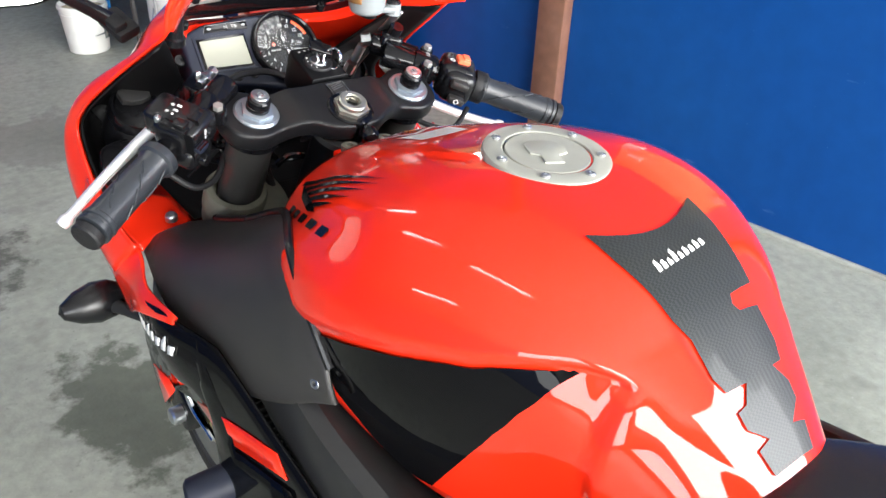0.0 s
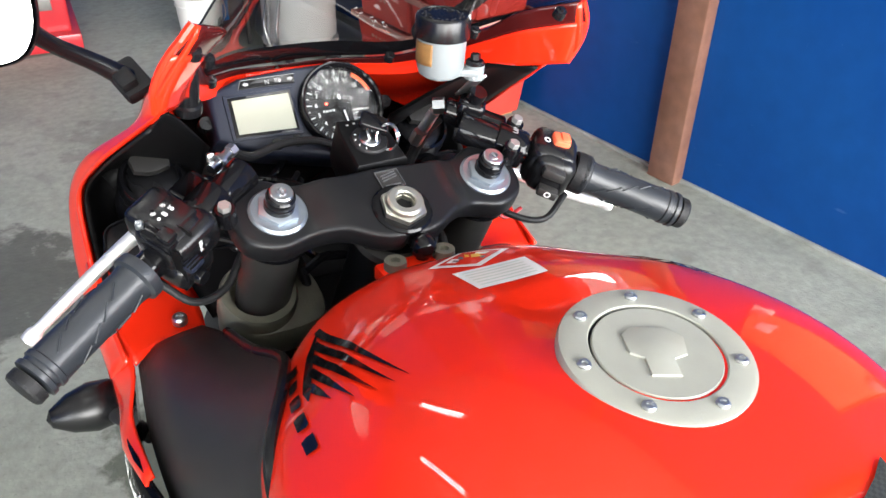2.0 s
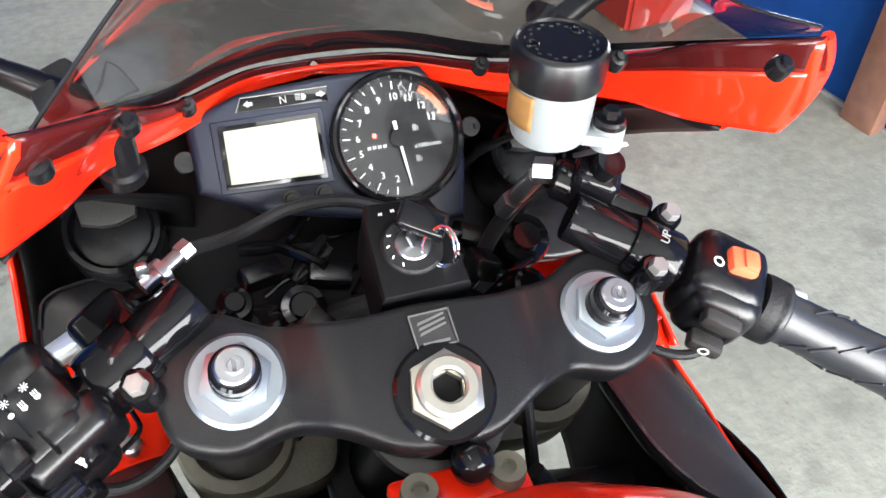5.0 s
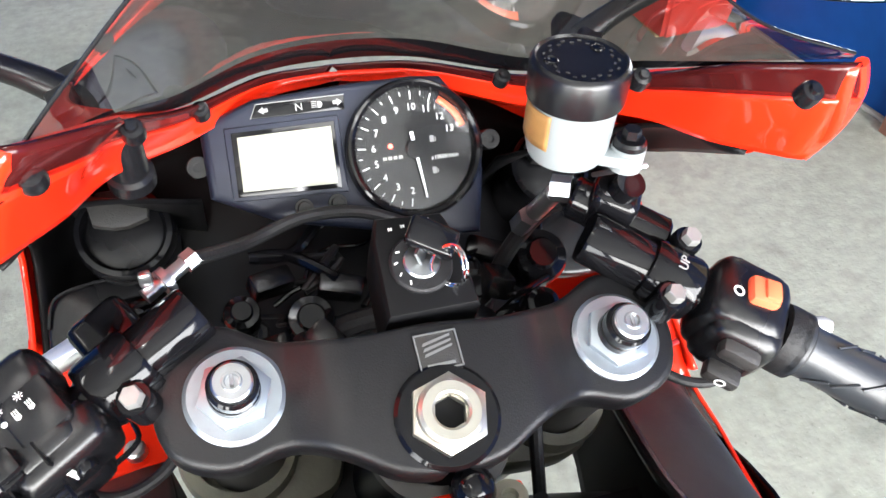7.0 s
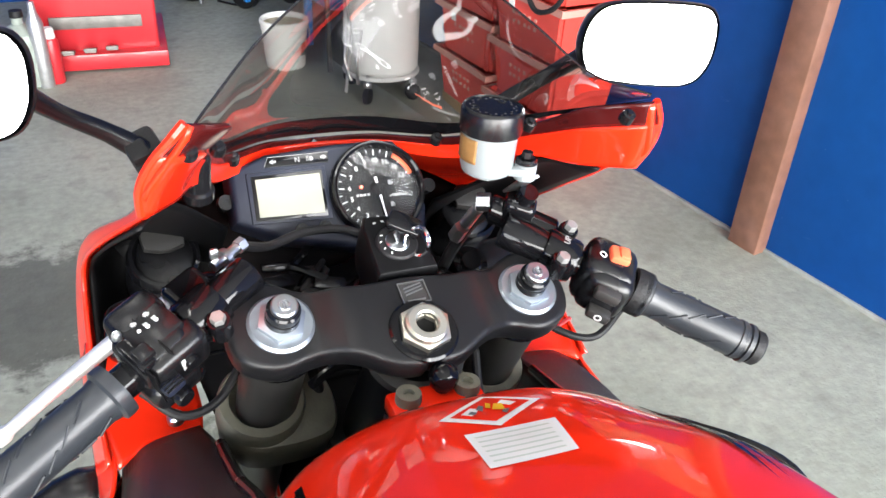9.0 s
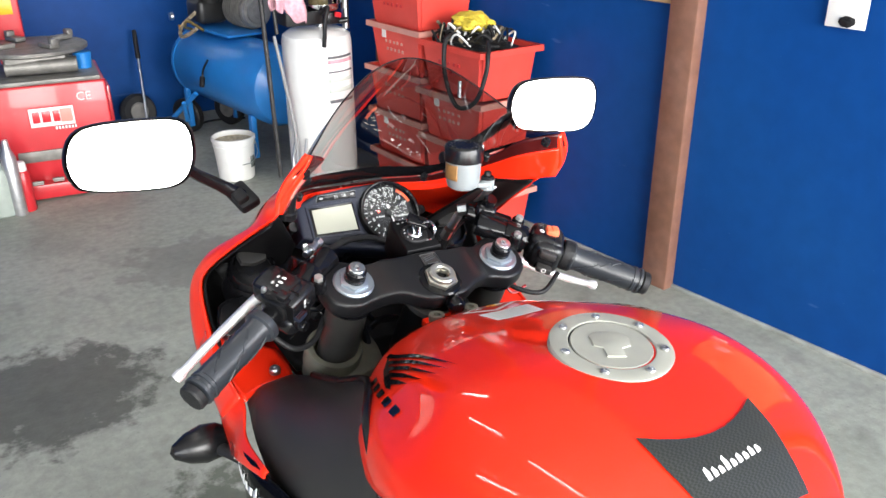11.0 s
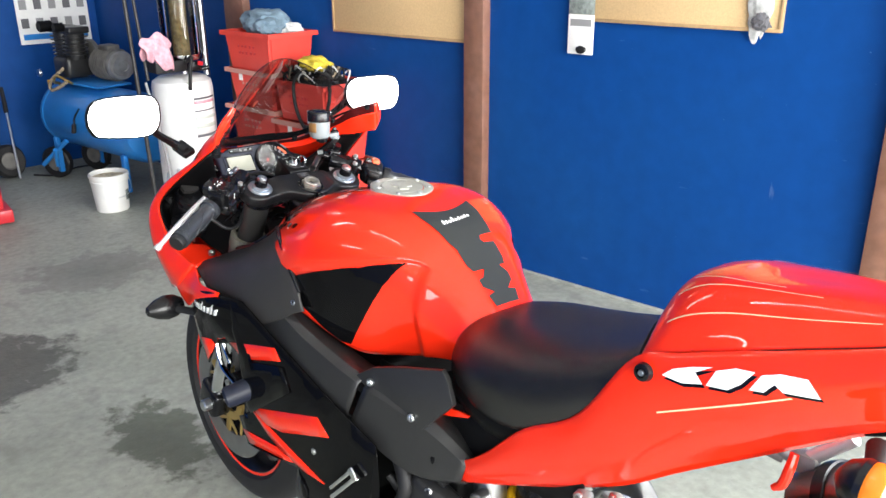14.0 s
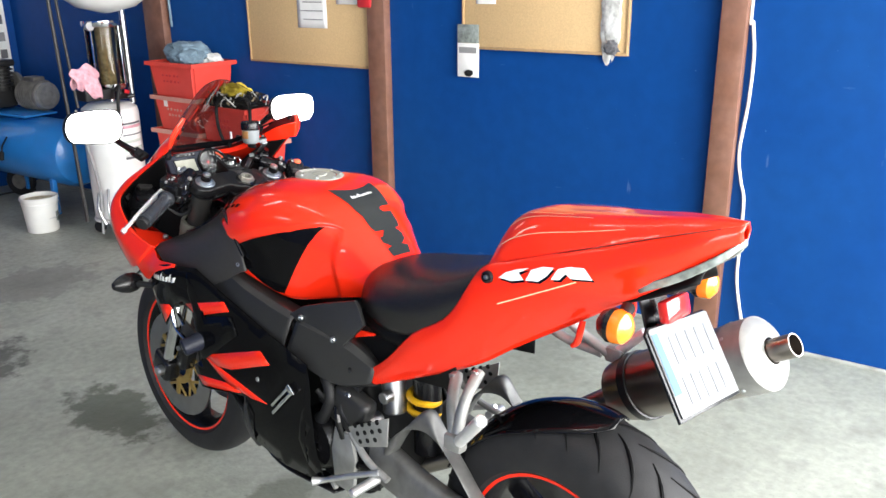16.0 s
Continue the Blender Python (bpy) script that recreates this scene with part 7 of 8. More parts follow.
part("card_print", box(-.0255, .595, 1.092, .001, .092, .026, 0), SILVER_PRINT, pk)
bag = thing("plastic_bag", "crumpled clear plastic bag pinned to the board", "bag", m=WM)
part("film", clump([(-.025, -.118, 1.10), (-.025, -.045, 1.38)], .010, 7.0, rough=.32, freq=6), BAG_FILM, bag)
part("dark_content", clump([(-.034, -.110, 1.115), (-.034, -.075, 1.145)], .012, 5.0, rough=.4), INK, bag)
ext = thing("red_box", "small red box fixed beside the post", "box", m=WM)
part("body", box(-.03, 1.162, 1.348, .06, .085, .165, .012), MACHINE_RED, ext)
part("front_label", box(-.0615, 1.162, 1.36, .002, .04, .05, 0), PAPER, ext)
cab = [(-.010, -.640, 3.2), (-.010, -.632, 2.2), (-.012, -.616, 1.32), (-.012, -.625, 1.24), (-.012, -.640, 1.12), (-.012, -.638, .95), (-.012, -.624, .77), (-.012, -.640, .66), (-.012, -.660, .58), (-.012, -.664, .41), (-.012, -.668, .25), (-.014, -.70, .10), (-.02, -.72, .010)]
solo("wall_cable", tube(cab, .0062, 10, 70), CABLE_WHITE, "loose white cable running down the wall", "cable", m=WM)
solo("cable_clip", box(-.015, -.640, 1.335, .028, .028, .030, .004), CABLE_WHITE, "white cable clip on the wall", "clip", m=WM)
solo("hanging_strap", tube([(-.01, 2.655, 1.9), (-.012, 2.65, 1.5), (-.014, 2.652, 1.30), (-.014, 2.648, 1.14)], .007, 8, 20), BLUE_CLOTH, "short pale blue strap hanging on the wall", "strap", m=WM)
solo("baseboard", box(-.004, 1.85, .006, .014, 7.7, .014, .003), TAPE, "pale grimy joint along the foot of the wall", "joint", kind="structure", m=WM)

# posters on the back wall
for x0, x1, z0 in ((.11, .55, .775), (.76, 1.21, .785)):
    p = thing("wall_poster", "white wall chart with rows of small blue pictures", "poster", group="wall charts")
    part("sheet", box((x0 + x1) / 2, 4.352, z0 + .42, x1 - x0, .006, .84, .001), PAPER, p)
    part("blue_foot", box((x0 + x1) / 2, 4.348, z0 + .045, (x1 - x0) * .9, .003, .035, 0), TANK_BLUE, p)
    for i in range(5):
        for j in range(6):
            part("picture", box(x0 + .045 + (x1 - x0 - .09) * i / 4, 4.348, z0 + .13 + j * .115, .045, .002, .06, 0), SILVER_PRINT if (i + j) % 2 else INK, p)


# ---- crates ----
def crate(x, y, z, turn, w, d, h, label, top=False, seed=0):
    c = thing("storage_crate", label, "crate", group="stacked red crates", m=pose(x, y, z, 0, 0, turn))
    t = .88
    wall = []
    for k, zz in ((t, 0.0), (1.0, h)):
        wall.append([(sx * w / 2 * k, sy * d / 2 * k, zz) for sx, sy in ((-1, -1), (1, -1), (1, 1), (-1, 1))])
    inner = [[(px * .97, py * .96, pz + (.006 if i == 0 else 0)) for px, py, pz in r] for i, r in enumerate(wall)]
    bm = bmesh.new()
    rows = [[bm.verts.new(p) for p in r] for r in (wall[0], wall[1], inner[1], inner[0])]
    for a, b in zip(rows, rows[1:]):
        for k in range(4):
            bm.faces.new((a[k], a[(k + 1) % 4], b[(k + 1) % 4], b[k]))
    bm.faces.new(rows[0][::-1])
    bm.faces.new(rows[3])
    bmesh.ops.bevel(bm, geom=[e for e in bm.edges if abs(e.verts[0].co.z - e.verts[1].co.z) > .05], offset=.012, segments=3, affect="EDGES")
    part("body", bm, RED_CRATE, c)
    rim = [(sx * (w / 2 + .012), sy * (d / 2 + .012)) for sx, sy in ((-1, -1), (1, -1), (1, 1), (-1, 1))]
    rb = bmesh.new()
    prof = [(0, -.022), (.014, -.022), (.014, 0), (-.006, 0)]
    rr = []
    for e, zz in prof:
        rr.append([rb.verts.new((px + math.copysign(e, px), py + math.copysign(e, py), h + zz)) for px, py in [(sx * w / 2, sy * d / 2) for sx, sy in ((-1, -1), (1, -1), (1, 1), (-1, 1))]])
    for a, b in zip(rr, rr[1:]):
        for k in range(4):
            rb.faces.new((a[k], a[(k + 1) % 4], b[(k + 1) % 4], b[k]))
    part("rim", rb, RED_CRATE if top else PINK_RIM, c, "faded paler rim")
    random.seed(seed)
    for i in range(2):
        for k in range(5):
            part("chalk_mark", box(-.07 + k * .030 + random.uniform(-.004, .004), -d / 2 * (.88 + .12 * (.62 - .17 * i)) - .002, h * (.62 - .17 * i), .012, .003, .009 + .005 * random.random(), 0), MACHINE_RED if top else PINK_RIM, c)
    part("white_tag", box(-w * .22, -d / 2 * .972 - .002, h * .78, .030, .003, .034, 0), PAPER, c) if seed % 2 else None
    return c


for k, top in enumerate((.230, .415, .605, .790, .975)):
    crate(1.328 + .004 * (k % 2), 2.300 + .006 * (k % 3), top - .188, -85 + 1.5 * (k % 3 - 1), .38, .28, .188, "red plastic crate in a tall stack, chalk-marked" if k < 4 else "open red crate on top of a stack, holding rags", k == 4, k)
for k, top in enumerate((.200, .390, .580, .770)):
    crate(1.345 + .005 * (k % 2), 1.900, top - .188, -84 - 2 * (k % 2), .38, .28, .188, "red plastic crate in a stack, chalk-marked" if k < 3 else "open red crate full of cable harness", k == 3, k + 11)
solo("pallet_strip", box(1.328, 2.300, .021, .26, .34, .042, .004), WOOD, "pale timber strip under the crate stack", "strip")
solo("packing_strip", box(1.345, 1.900, .006, .22, .30, .012, .002), WOOD, "thin timber packing under the crate stack", "strip")
rg = thing("rag_heap", "heap of grey-blue and white rags in the top crate", "rags", m=pose(0, .074, 0))
part("blue_rag", clump([(1.27, 2.14, .985), (1.38, 2.36, 1.035)], .05, 2.0, rough=.26, freq=5.5), BLUE_CLOTH, rg)
part("white_rag", clump([(1.36, 2.09, .975), (1.42, 2.17, .985)], .035, 9.0, rough=.26, freq=6), WHITE_CLOTH, rg)
part("blue_rag_fold", clump([(1.26, 2.12, .975), (1.32, 2.22, 1.01)], .04, 14.0, rough=.28, freq=6), BLUE_CLOTH, rg)
hn = thing("cable_harness", "tangled black and white cables under a yellow cloth", "cables", m=pose(-.003, .075, 0))
random.seed(5)
for k in range(34):
    cx, cy = 1.345 + random.uniform(-.08, .09), 1.83 + random.uniform(-.12, .13)
    r1 = random.uniform(.03, .09)
    ph = random.uniform(0, 6)
    pts = [(cx + r1 * math.cos(a + ph), cy + r1 * .8 * math.sin(a + ph), .775 + .035 * random.random() + .035 * math.sin(2 * a + ph)) for a in np.linspace(0, 5.2, 7)]
    part("loop", tube(pts, random.uniform(.0035, .0065), 7, 26), CABLE_WHITE if k % 7 == 0 else (BROWN_MUCK if k % 9 == 4 else RUBBER), hn)
part("yellow_cloth", clump([(1.30, 1.79, .835), (1.38, 1.92, .850)], .028, 21.0, rough=.3, freq=7), YELLOW_CLOTH, hn)
part("harness_fill", clump([(1.25, 1.68, .760), (1.44, 1.97, .775)], .02, 4.0, rough=.3), RUBBER, hn)
part("hanging_hose", tube([(1.26, 1.82, .80), (1.195, 1.81, .795), (1.172, 1.79, .70), (1.165, 1.74, .61), (1.170, 1.68, .565), (1.195, 1.61, .60), (1.225, 1.590, .70), (1.245, 1.605, .775), (1.28, 1.66, .80)], .0085, 10, 50), RUBBER, hn, "black hose hanging over the rim")
part("hose_end", rod((1.185, 1.700, .66), (1.180, 1.695, .60), .007, n=12), STEEL, hn)

# ---- waste-oil drainer ----
DX, DY = .985, 2.62
dr = thing("oil_drainer", "white wheeled waste-oil drainer with a funnel bowl and sight glass", "oil drainer")
part("tank", spin([(0, .095), (.10, .095), (.135, .105), (.150, .125), (.152, .16), (.152, .700), (.146, .730), (.115, .752), (.05, .760), (0, .760)], Matrix.Translation((DX, DY, 0)), 48), DRUM_WHITE, dr, "white enamel tank")
part("label", grid(surf([[(DX + .1535 * math.sin(a), DY - .1535 * math.cos(a), z) for a in (-.15, .15, .45, .78)] for z in (.47, .56, .645)], 5, 10)), PAPER, dr, solid=.0008)
for q, (z0, z1, m_) in enumerate(((.646, .656, INK), (.500, .520, FAINT), (.455, .468, INK), (.625, .640, PINK_CLOTH), (.585, .592, INK), (.545, .560, FAINT))):
    part("label_band", grid(surf([[(DX + .1545 * math.sin(a), DY - .1545 * math.cos(a), z) for a in (-.13, .15, .45, .76)] for z in (z0, z1)], 3, 10)), m_, dr, solid=.0006)
for a in (-2.3, -.9, .5, 2.2):
    px, py = DX + .150 * math.cos(a), DY + .150 * math.sin(a)
    cs = part("caster", moved(spin([(0, -.012), (.030, -.012), (.034, -.008), (.034, .008), (.030, .012), (0, .012)], None, 24), Matrix.Translation((px, py, .034)) @ Matrix.Rotation(a, 4, "Z") @ Matrix.Rotation(radians(90), 4, "X")), RUBBER, dr, "small swivel caster")
    part("fork", join(box(px, py, .080, .026, .030, .020, .003), rod((px, py, .085), (px, py, .12), .008, n=10)), STEEL, cs)
part("foot_ring", tube([(DX + .150 * math.cos(a), DY + .150 * math.sin(a), .105) for a in np.linspace(0, 6.283, 20, endpoint=False)], .010, 8, 40, True), DRUM_WHITE, dr)
part("sight_glass", spin([(.094, .86), (.094, 1.17)], Matrix.Translation((DX + .02, DY, 0)), 36), glass("brownish_sight_glass", (.62, .60, .48), 1.45), dr, "clear measuring cylinder")
part("oil_tube", spin([(.042, .86), (.042, 1.17)], Matrix.Translation((DX + .02, DY, 0)), 20), BROWN_MUCK, dr)
part("end_plate", spin([(0, .835), (.102, .835), (.105, .84), (.105, .862), (0, .862)], Matrix.Translation((DX + .02, DY, 0)), 36), CHROME, dr, "bright end plate")
part("end_plate", spin([(0, 1.165), (.102, 1.165), (.105, 1.17), (.105, 1.195), (0, 1.195)], Matrix.Translation((DX + .02, DY, 0)), 36), CHROME, dr, "bright end plate")
for a in (0.4, 2.0, 3.6, 5.2):
    part("tie_rod", rod((DX + .02 + .100 * math.cos(a), DY + .100 * math.sin(a), .84), (DX + .02 + .100 * math.cos(a), DY + .100 * math.sin(a), 1.19), .005, n=10), CHROME, dr)
part("riser", rod((DX + .02, DY, .755), (DX + .02, DY, .84), .018, n=16), STEEL, dr)
part("valve_block", join(box(DX + .05, DY - .05, .80, .07, .05, .05, .006), rod((DX + .08, DY - .07, .785), (DX + .115, DY - .08, .79), .012, n=14)), BLACK_SATIN, dr)
part("red_tap", moved(box(0, 0, 0, .035, .012, .022, .004), pose(DX + .07, DY - .085, .815, 0, 15, 20)), MACHINE_RED, dr)
part("funnel_tube", rod((DX + .145, DY, .740), (DX + .145, DY, 1.26), .016, n=18), STEEL, dr, "bright funnel tube")
part("funnel_bowl", spin([(.016, 1.23), (.04, 1.235), (.15, 1.262), (.215, 1.31), (.245, 1.38), (.240, 1.38), (.208, 1.315), (.03, 1.25)], Matrix.Translation((DX + .06, DY, 0)), 44), DRUM_WHITE, dr, "white collecting bowl")
part("gauge", spin([(0, .012), (.022, .012), (.025, .008), (.025, -.008), (0, -.008)], along((DX - .075, DY - .05, 1.17), (DX - .075, DY - 1, 1.17)), 24), STEEL, dr, "round pressure gauge")
part("handle_pole", join(rod((DX - .225, DY - .02, .12), (DX - .245, DY + .02, 1.50), .010, n=14), rod((DX - .19, DY - .03, .75), (DX - .215, DY + .01, 1.50), .008, n=12)), GREY_PLASTIC, dr, "dark grey pump poles")
part("tool_tray", join(box(DX - .09, DY - .04, .790, .16, .12, .010, .003), box(DX - .09, DY - .10, .815, .16, .006, .05, .002), box(DX - .17, DY - .04, .815, .006, .12, .05, .002)), RUBBER, dr, "black tool tray")
part("drain_hose", tube([(DX - .02, DY - .11, .83), (DX - .01, DY - .16, .86), (DX - .03, DY - .17, .80), (DX - .035, DY - .16, .70)], .009, 10, 24), RUBBER, dr)
part("side_hose", tube([(DX - .20, DY - .02, .74), (DX - .185, DY - .06, .55), (DX - .165, DY - .09, .30), (DX - .19, DY - .11, .06)], .007, 10, 30), SILVER_PRINT, dr, "grey hose down the side")
part("foot_bracket", join(tube([(DX - .16, DY - .06, .28), (DX - .19, DY - .10, .20), (DX - .17, DY - .12, .11)], .007, 8, 12), tube([(DX - .12, DY - .10, .30), (DX - .155, DY - .14, .20), (DX - .15, DY - .14, .10)], .007, 8, 12)), STEEL, dr)
rag = []
for v in np.linspace(-1, 1, 26):
    row = []
    for u in np.linspace(-1, 1, 26):
        fold = math.sin(5.3 * u + 1.2 * math.sin(2.1 * v)) * .012 + math.sin(9.1 * u + 3.0 * v + .7) * .006
        back = v * .035 + .006 * math.sin(4 * u)
        drop = .125 * abs(v) ** 1.5 * (1 + .30 * math.sin(2.3 * u + .6) + .10 * math.sin(7 * u))
        row.append((DX - .155 + .080 * u * (1 - .25 * abs(v)) + .010 * math.sin(6 * v + 3 * u), DY - .085 - back + fold * (.3 + abs(v)), .955 - drop + .022 * math.cos(2.4 * u) + fold * .8 * (1 - abs(v))))
    rag.append(row)
solo("pink_rag", grid(np.array(rag)), PINK_CLOTH, "pink striped rag hanging over the tool tray", "rag", angle=70).modifiers.new("thick", "SOLIDIFY").thickness = .004

# ---- bucket ----
bk = thing("bucket", "white plastic bucket with a grimy brown filling on the floor", "bucket", m=pose(.700, 3.05, 0))
part("pail", spin([(0, .0), (.082, .0), (.086, .004), (.100, .190), (.106, .192), (.106, .206), (.100, .210), (.097, .206), (.094, .16), (0, .16)], None, 40), BUCKET_WHITE, bk)
part("rib", spin([(.0975, .168), (.103, .169), (.103, .173), (.098, .174)], None, 40), BUCKET_WHITE, bk)
part("waste", spin([(0, .188), (.03, .183), (.05, .189), (.075, .182), (.096, .186)], None, 30), DRY_WASTE, bk)
part("bail_wire", tube([(.104, -.01, .175), (.095, -.055, .12), (.05, -.090, .09), (.0, -.098, .085)], .0022, 6, 24), STEEL, bk)
part("print_block", grid(surf([[(.0945 * math.sin(a), -.0945 * math.cos(a), z) for a in (.55, .75, .95)] for z in (.06, .09, .12)], 4, 6)), CLEAR, bk, solid=.0006)

# ---- compressor ----
cp_ = thing("air_compressor", "blue horizontal air compressor tank on wheels with a pump on top", "compressor", m=Matrix.Translation((.86, 3.97, 0)) @ Matrix.Rotation(radians(-82), 4, "Z") @ Matrix.Translation((-.80, -3.92, 0)))
CX0, CX1, CY, CZ, CR = .80, 1.72, 3.92, .405, .195
part("tank", spin([(0, -.085), (.06, -.080), (.13, -.058), (.175, -.022), (CR, .02), (CR, CX1 - CX0 - .02), (.175, CX1 - CX0 + .022), (.06, CX1 - CX0 + .08), (0, CX1 - CX0 + .085)], Matrix.Translation((CX0, CY, CZ)) @ Matrix.Rotation(radians(90), 4, "Y"), 48), TANK_BLUE, cp_, "blue pressure tank")
part("weld_band", spin([(CR, -.006), (CR + .003, 0), (CR, .006)], Matrix.Translation((CX0 + .05, CY, CZ)) @ Matrix.Rotation(radians(90), 4, "Y"), 48), TANK_BLUE, cp_)
part("bed_plate", box(1.12, CY, .615, .52, .22, .012, .003), TANK_BLUE, cp_)
MY = CY + .10
part("motor", join(rod((1.10, MY, .715), (1.32, MY, .715), .088, n=30, bevel=.014), box(1.20, MY, .812, .11, .08, .034, .008)), DIRTY_STEEL, cp_, "dusty grey motor")
part("fan_cover", spin([(0, .006), (.030, .006), (.034, .012), (.060, .012), (.064, .004), (.078, .002), (.084, -.010)], Matrix.Translation((1.322, MY, .715)) @ Matrix.Rotation(radians(90), 4, "Y"), 32), DULL_ALU, cp_, "round pale fan cover")
for k in range(8):
    part("motor_fin", spin([(.088, -.003), (.096, -.003), (.096, .003), (.088, .003)], Matrix.Translation((1.12 + k * .022, MY, .715)) @ Matrix.Rotation(radians(90), 4, "Y"), 24), DIRTY_STEEL, cp_)
part("pulley", spin([(.03, -.02), (.095, -.02), (.105, -.014), (.105, .014), (.095, .02), (.03, .02)], Matrix.Translation((.98, CY + .10, .74)) @ Matrix.Rotation(radians(90), 4, "X"), 30), DIRTY_STEEL, cp_, "dusty pulley")
part("pump", join(box(.98, CY - .02, .70, .17, .17, .13, .03, 3), rod((.93, CY - .02, .75), (.91, CY - .02, .90), .055, n=24), rod((1.03, CY - .02, .75), (1.05, CY - .02, .90), .055, n=24), box(.91, CY - .02, .915, .13, .13, .04, .012), box(1.05, CY - .02, .915, .13, .13, .04, .012)), GREY_FRAME, cp_, "dark cast compressor pump")
for k in range(6):
    for x0, dx in ((.93, -.02), (1.03, .02)):
        part("pump_fin", spin([(.054, -.002), (.074, -.002), (.074, .002), (.054, .002)], Matrix.Translation((x0 + dx * (k + 1) / 7, CY - .02, .770 + k * .021)), 24), GREY_FRAME, cp_)
for x, r, d in ((.91, .032, .16), (1.05, .026, .14)):
    part("air_filter", rod((x, CY - .08, .935), (x, CY - d, .935), r, n=20, bevel=.006), BLACK_DARK, cp_, "black air filter")
for x in (.86, 1.62):
    for yy in (CY - .14, CY + .14):
        part("leg", box(x, yy, .16, .035, .03, .22, .004), TANK_BLUE, cp_)
part("axle_bracket", join(rod((.80, CY - .22, .10), (1.02, CY - .16, .27), .014, n=10), rod((.98, CY - .22, .22), (.90, CY - .18, .10), .012, n=10)), TANK_BLUE, cp_)
for y in (CY - .13, CY + .13):
    w = part("wheel", moved(spin([(.02, -.025), (.09, -.025), (.10, -.016), (.10, .016), (.09, .025), (.02, .025)], None, 32), Matrix.Translation((.80, y, .10)) @ Matrix.Rotation(radians(90), 4, "X") @ Matrix.Rotation(radians(25), 4, "Y")), RUBBER, cp_, "black rubber wheel")
    part("wheel_disc", moved(spin([(0, .026), (.05, .028), (.055, .020), (.055, -.020), (0, -.026)], None, 24), Matrix.Translation((.80, y, .10)) @ Matrix.Rotation(radians(90), 4, "X") @ Matrix.Rotation(radians(25), 4, "Y")), DIRTY_STEEL, w)
part("air_hose", tube([(1.02, CY - .10, .70), (.98, CY - .17, .63), (1.02, CY - .20, .585), (1.10, CY - .20, .60), (1.18, CY - .18, .64)], .010, 10, 36), BROWN_MUCK, cp_, "grimy air hose")
part("gauge", spin([(0, .010), (.020, .010), (.022, -.006), (0, -.006)], along((.83, CY - .16, .66), (.78, CY - 1, .66)), 20), STEEL, cp_)
part("yellow_tag", box(.955, CY - .175, .610, .022, .004, .045, .001), YELLOW, cp_)
part("pipe", tube([(1.13, CY - .12, .62), (1.04, CY - .16, .66), (.97, CY - .15, .62), (.93, CY - .10, .60)], .008, 10, 20), GOLD, cp_)
part("mains_lead", tube([(1.30, CY - .195, .50), (1.24, CY - .20, .44), (1.235, CY - .205, .40)], .005, 8, 14), RUBBER, cp_)
part("plug", rod((1.235, CY - .205, .405), (1.225, CY - .21, .355), .013, n=12), RUBBER, cp_, "black mains plug")

# ---- wheel, pry bar ----
tw = thing("spare_tyre", "small black tyre leaning against the back wall", "tyre", m=pose(.50, 4.16, .105, 78, 0, 12))
part("rubber", spin([(.055, -.03), (.09, -.035), (.105, -.015), (.105, .015), (.09, .035), (.055, .03), (.055, -.03)], None, 36), TYRE, tw)
part("disc", spin([(0, .015), (.045, .015), (.055, .022), (.055, -.022), (0, -.015)], None, 28), DIRTY_STEEL, tw)
pb = thing("pry_bar", "thin steel tyre lever with a black handle standing by the wall", "tyre lever")
part("shaft", rod((.515, 4.02, .02), (.555, 4.20, .40), .007, n=10), STEEL, pb)
part("handle", rod((.555, 4.20, .40), (.570, 4.27, .55), .014, .012, n=12, bevel=.003), RUBBER, pb)
solo("floor_cable", tube([(.62, 4.1, .006), (.70, 4.0, .006), (.78, 4.02, .006), (.90, 4.10, .006), (1.1, 4.05, .006)], .006, 8, 40), RUBBER, "black cable lying on the floor", "cable")

# ---- tyre changer ----
mc_ = thing("tyre_changer", "red tyre-changing machine with a round steel turntable and foot pedals", "tyre changer", m=pose(-.02, 3.48, 0, 0, 0, -6))
cabm = box(0, 0, .295, .48, .50, .44, .012, 3)
for v in cabm.verts:
    if v.co.z > .4:
        v.co.y += .02
part("cabinet", cabm, MACHINE_RED, mc_, "red enamelled cabinet")
part("foot", join(box(0, -.02, .045, .54, .56, .07, .008)), MACHINE_RED, mc_)
part("vent_slot", box(.0, -.253, .200, .36, .010, .050, .002), DIRTY_STEEL, mc_, "dark pedal slot")
for k in range(3):
    part("pedal", moved(join(box(0, -.04, 0, .045, .10, .010, .003), box(0, -.09, .008, .050, .022, .012, .004)), pose(-.12 + k * .085, -.27, .085 + .006 * k, -12, 0, 0)), DIRTY_STEEL, mc_, "worn steel foot pedal")
lp = part("name_panel", box(-.01, -.252, .375, .185, .006, .085, .003), PAPER, mc_, "white name panel with plain bars")
for k, w in enumerate((.03, .035, .028)):
    part("name_bar", moved(box(0, 0, 0, w, .003, .050, .002), Matrix.Translation((-.075 + k * .042, -.256, .377))), MACHINE_RED, lp)
part("name_panel_line", box(.05, -.256, .377, .05, .003, .060, .002), PINK_RIM, lp)
for k in range(7):
    part("type_mark", box(.0 + k * .0135, -.2535, .322, .008, .004, .012, 0), PAPER, mc_)
text("ce_mark", "CE", .055, pose(.135, -.2525, .452, 90, 0, 0), PAPER, mc_, .0006)
part("top_plate", box(0, .0, .525, .44, .46, .020, .004), DIRTY_STEEL, mc_)
part("clamp_body", join(box(-.03, 0, .585, .26, .26, .08, .015), rod((-.16, -.10, .575), (.14, -.12, .575), .035, n=20), rod((-.17, .10, .575), (.13, .10, .575), .03, n=20)), DIRTY_STEEL, mc_, "greasy steel clamp drive")
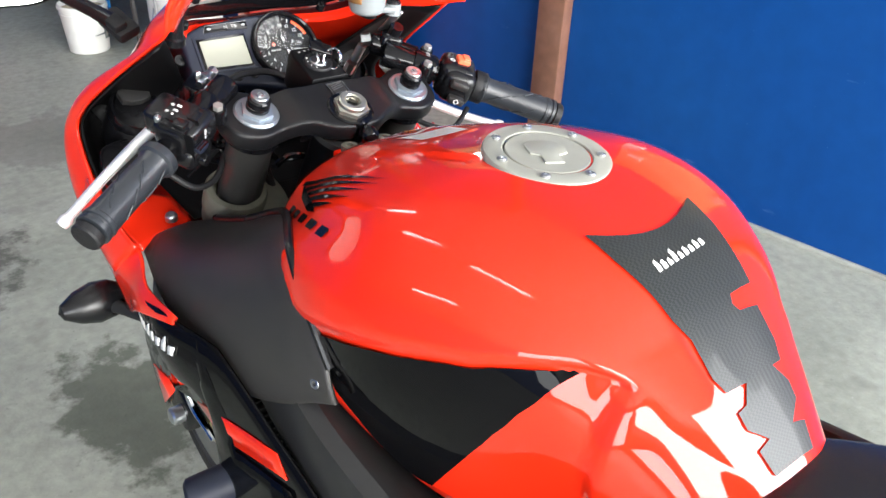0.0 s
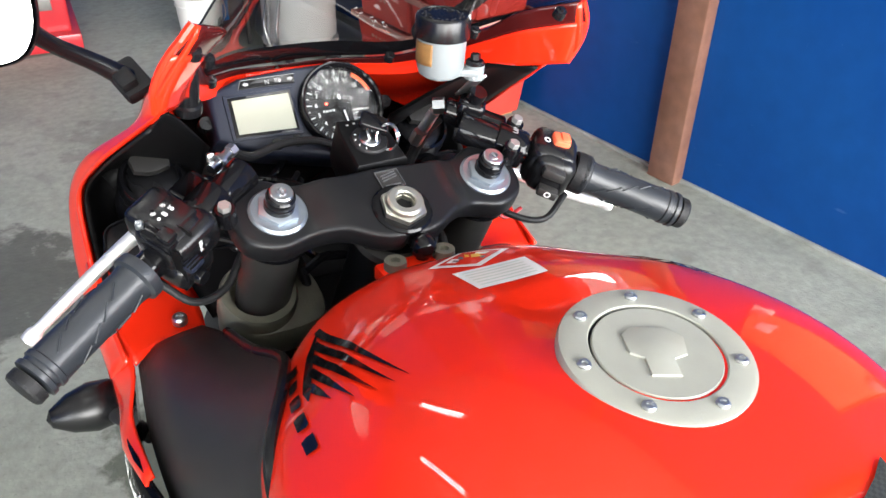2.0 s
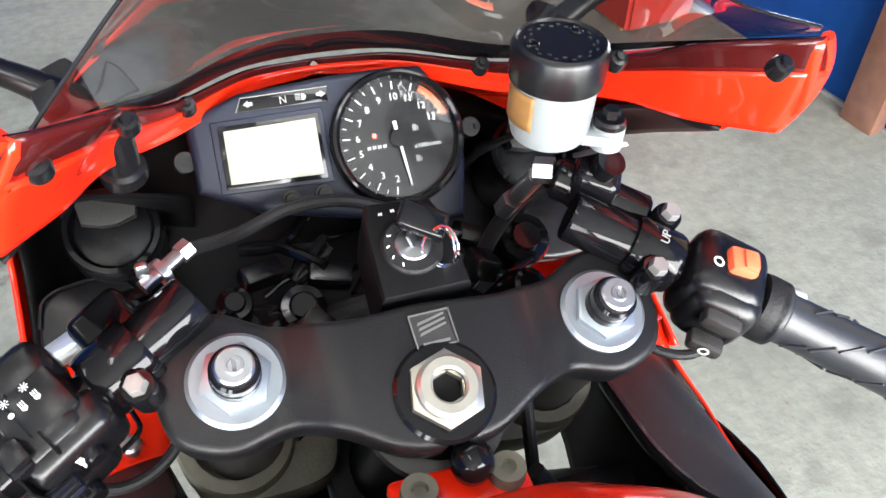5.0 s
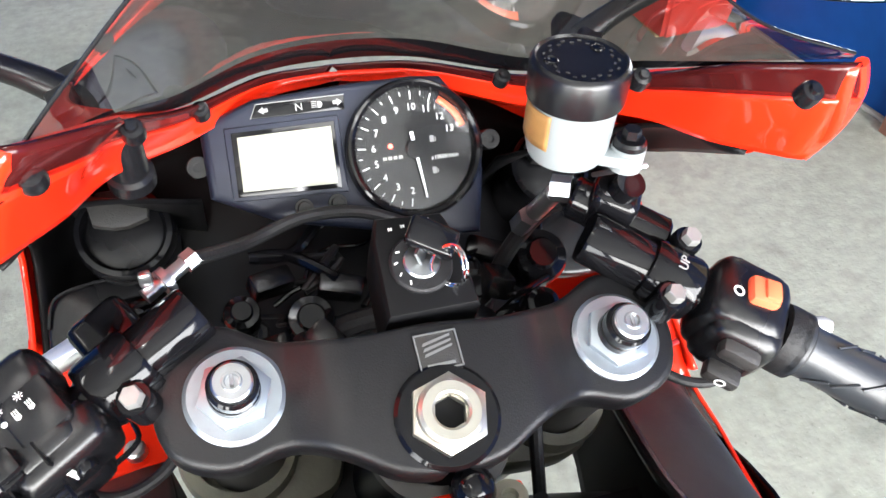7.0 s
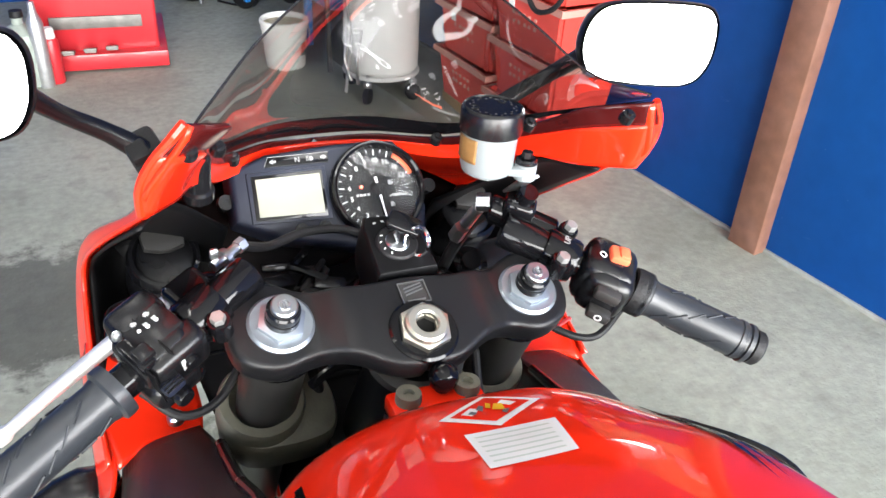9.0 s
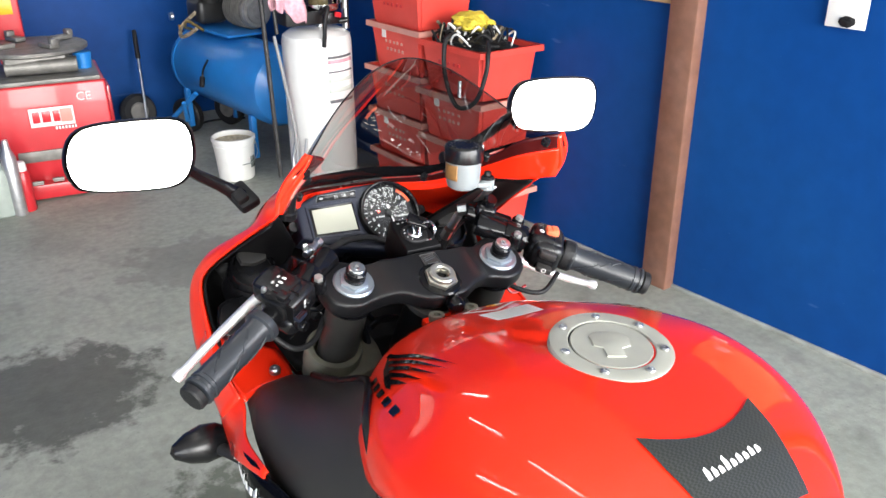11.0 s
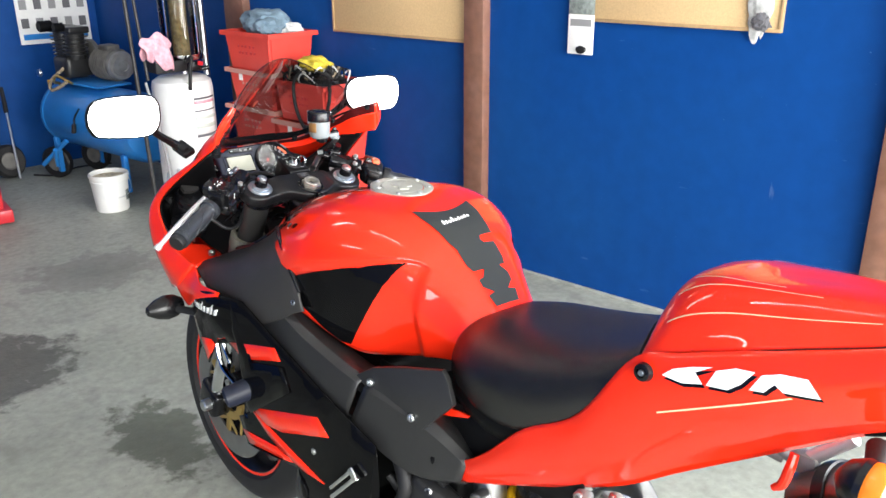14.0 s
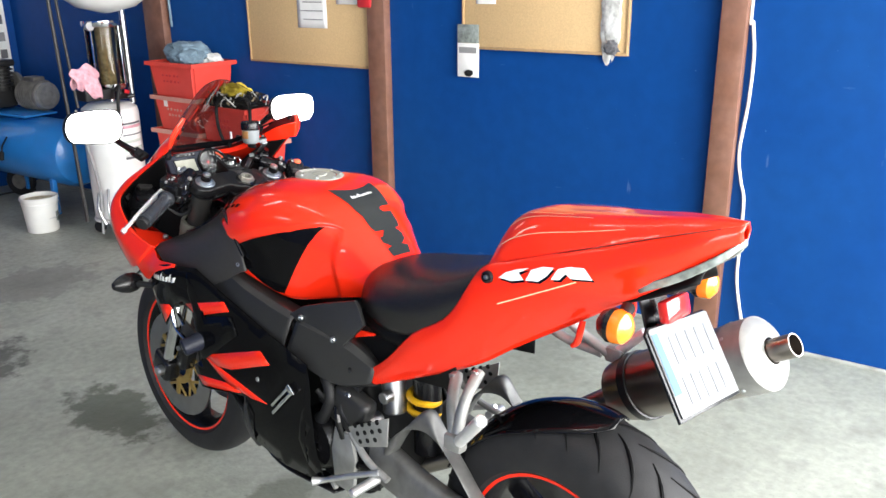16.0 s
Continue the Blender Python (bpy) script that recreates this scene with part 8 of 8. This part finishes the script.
part("turntable", spin([(0, .655), (.05, .657), (.06, .652), (.225, .652), (.235, .646), (.235, .632), (.225, .626), (.10, .622), (0, .622)], Matrix.Translation((-.03, .02, 0)), 48), DIRTY_STEEL, mc_, "round steel turntable")
for k in range(4):
    a = k * math.pi / 2 + .5
    part("jaw", moved(join(box(.14, 0, .664, .10, .05, .02, .004), box(.185, 0, .680, .03, .04, .035, .006)), Matrix.Translation((-.03, .02, 0)) @ Matrix.Rotation(a, 4, "Z")), DIRTY_STEEL, mc_)
part("side_box", box(.252, .06, .34, .030, .16, .20, .006), MACHINE_RED, mc_)
part("pot", spin([(0, 0), (.035, 0), (.040, .07), (.036, .075), (0, .07)], Matrix.Translation((.17, -.02, .535)), 20), TANK_BLUE, mc_, "pale blue grease pot")
tw2 = part("tower", join(box(-.12, .30, .80, .13, .12, 1.55, .012)), MACHINE_RED, mc_, "red tower post")
part("warning_label", box(-.12, .238, .93, .080, .004, .10, .001), YELLOW, tw2, "yellow warning label")
part("warning_label", box(-.12, .238, .80, .070, .004, .075, .001), YELLOW, tw2)
part("label_print", box(-.12, .2355, .94, .05, .003, .03, 0), INK, tw2)
cn = thing("oil_canister", "grey-green canister standing on the floor beside the machine", "canister", m=pose(-.335, 3.14, 0))
part("body", spin([(0, 0), (.075, 0), (.085, .01), (.085, .17), (.070, .21), (.03, .24), (.022, .245), (.022, .27), (0, .27)], None, 32), material("canister_plastic", (.30, .34, .30), .4, vary=.1), cn)
part("cap", spin([(0, .295), (.024, .295), (.026, .27), (0, .27)], None, 20), RUBBER, cn)
ex = thing("spray_can", "red spray can with a pale cap standing on the floor", "spray can", m=pose(-.235, 3.12, 0))
part("body", spin([(0, 0), (.030, 0), (.032, .005), (.032, .17), (.025, .185), (0, .185)], None, 24), MACHINE_RED, ex)
part("cap", spin([(0, .225), (.018, .225), (.022, .215), (.024, .185), (0, .185)], None, 20), PAPER, ex)
bl = thing("steel_bottle", "tall silver bottle standing beside the red machine", "bottle", m=pose(-.275, 3.08, 0))
part("body", spin([(0, 0), (.028, 0), (.030, .006), (.030, .26), (.016, .30), (.012, .34), (0, .34)], None, 24), ALU, bl)

# ceiling strip lamps that mirror in the paint
for x, y in ((-.75, -.35), (-.75, 1.6), (-2.6, .4), (.35, 3.0)):
    fx = thing("strip_lamp", "white fluorescent strip lamp under the ceiling", "lamp", group="ceiling strip lamps", m=pose(x, y, H - .06, 0, 0, 12))
    part("tray", box(0, 0, .03, .16, 1.25, .05, .006), DRUM_WHITE, fx)
    for q in (-.035, .035):
        part("lamp_tube", rod((q, -.58, -.015), (q, .58, -.015), .013, n=16), GLOW, fx)
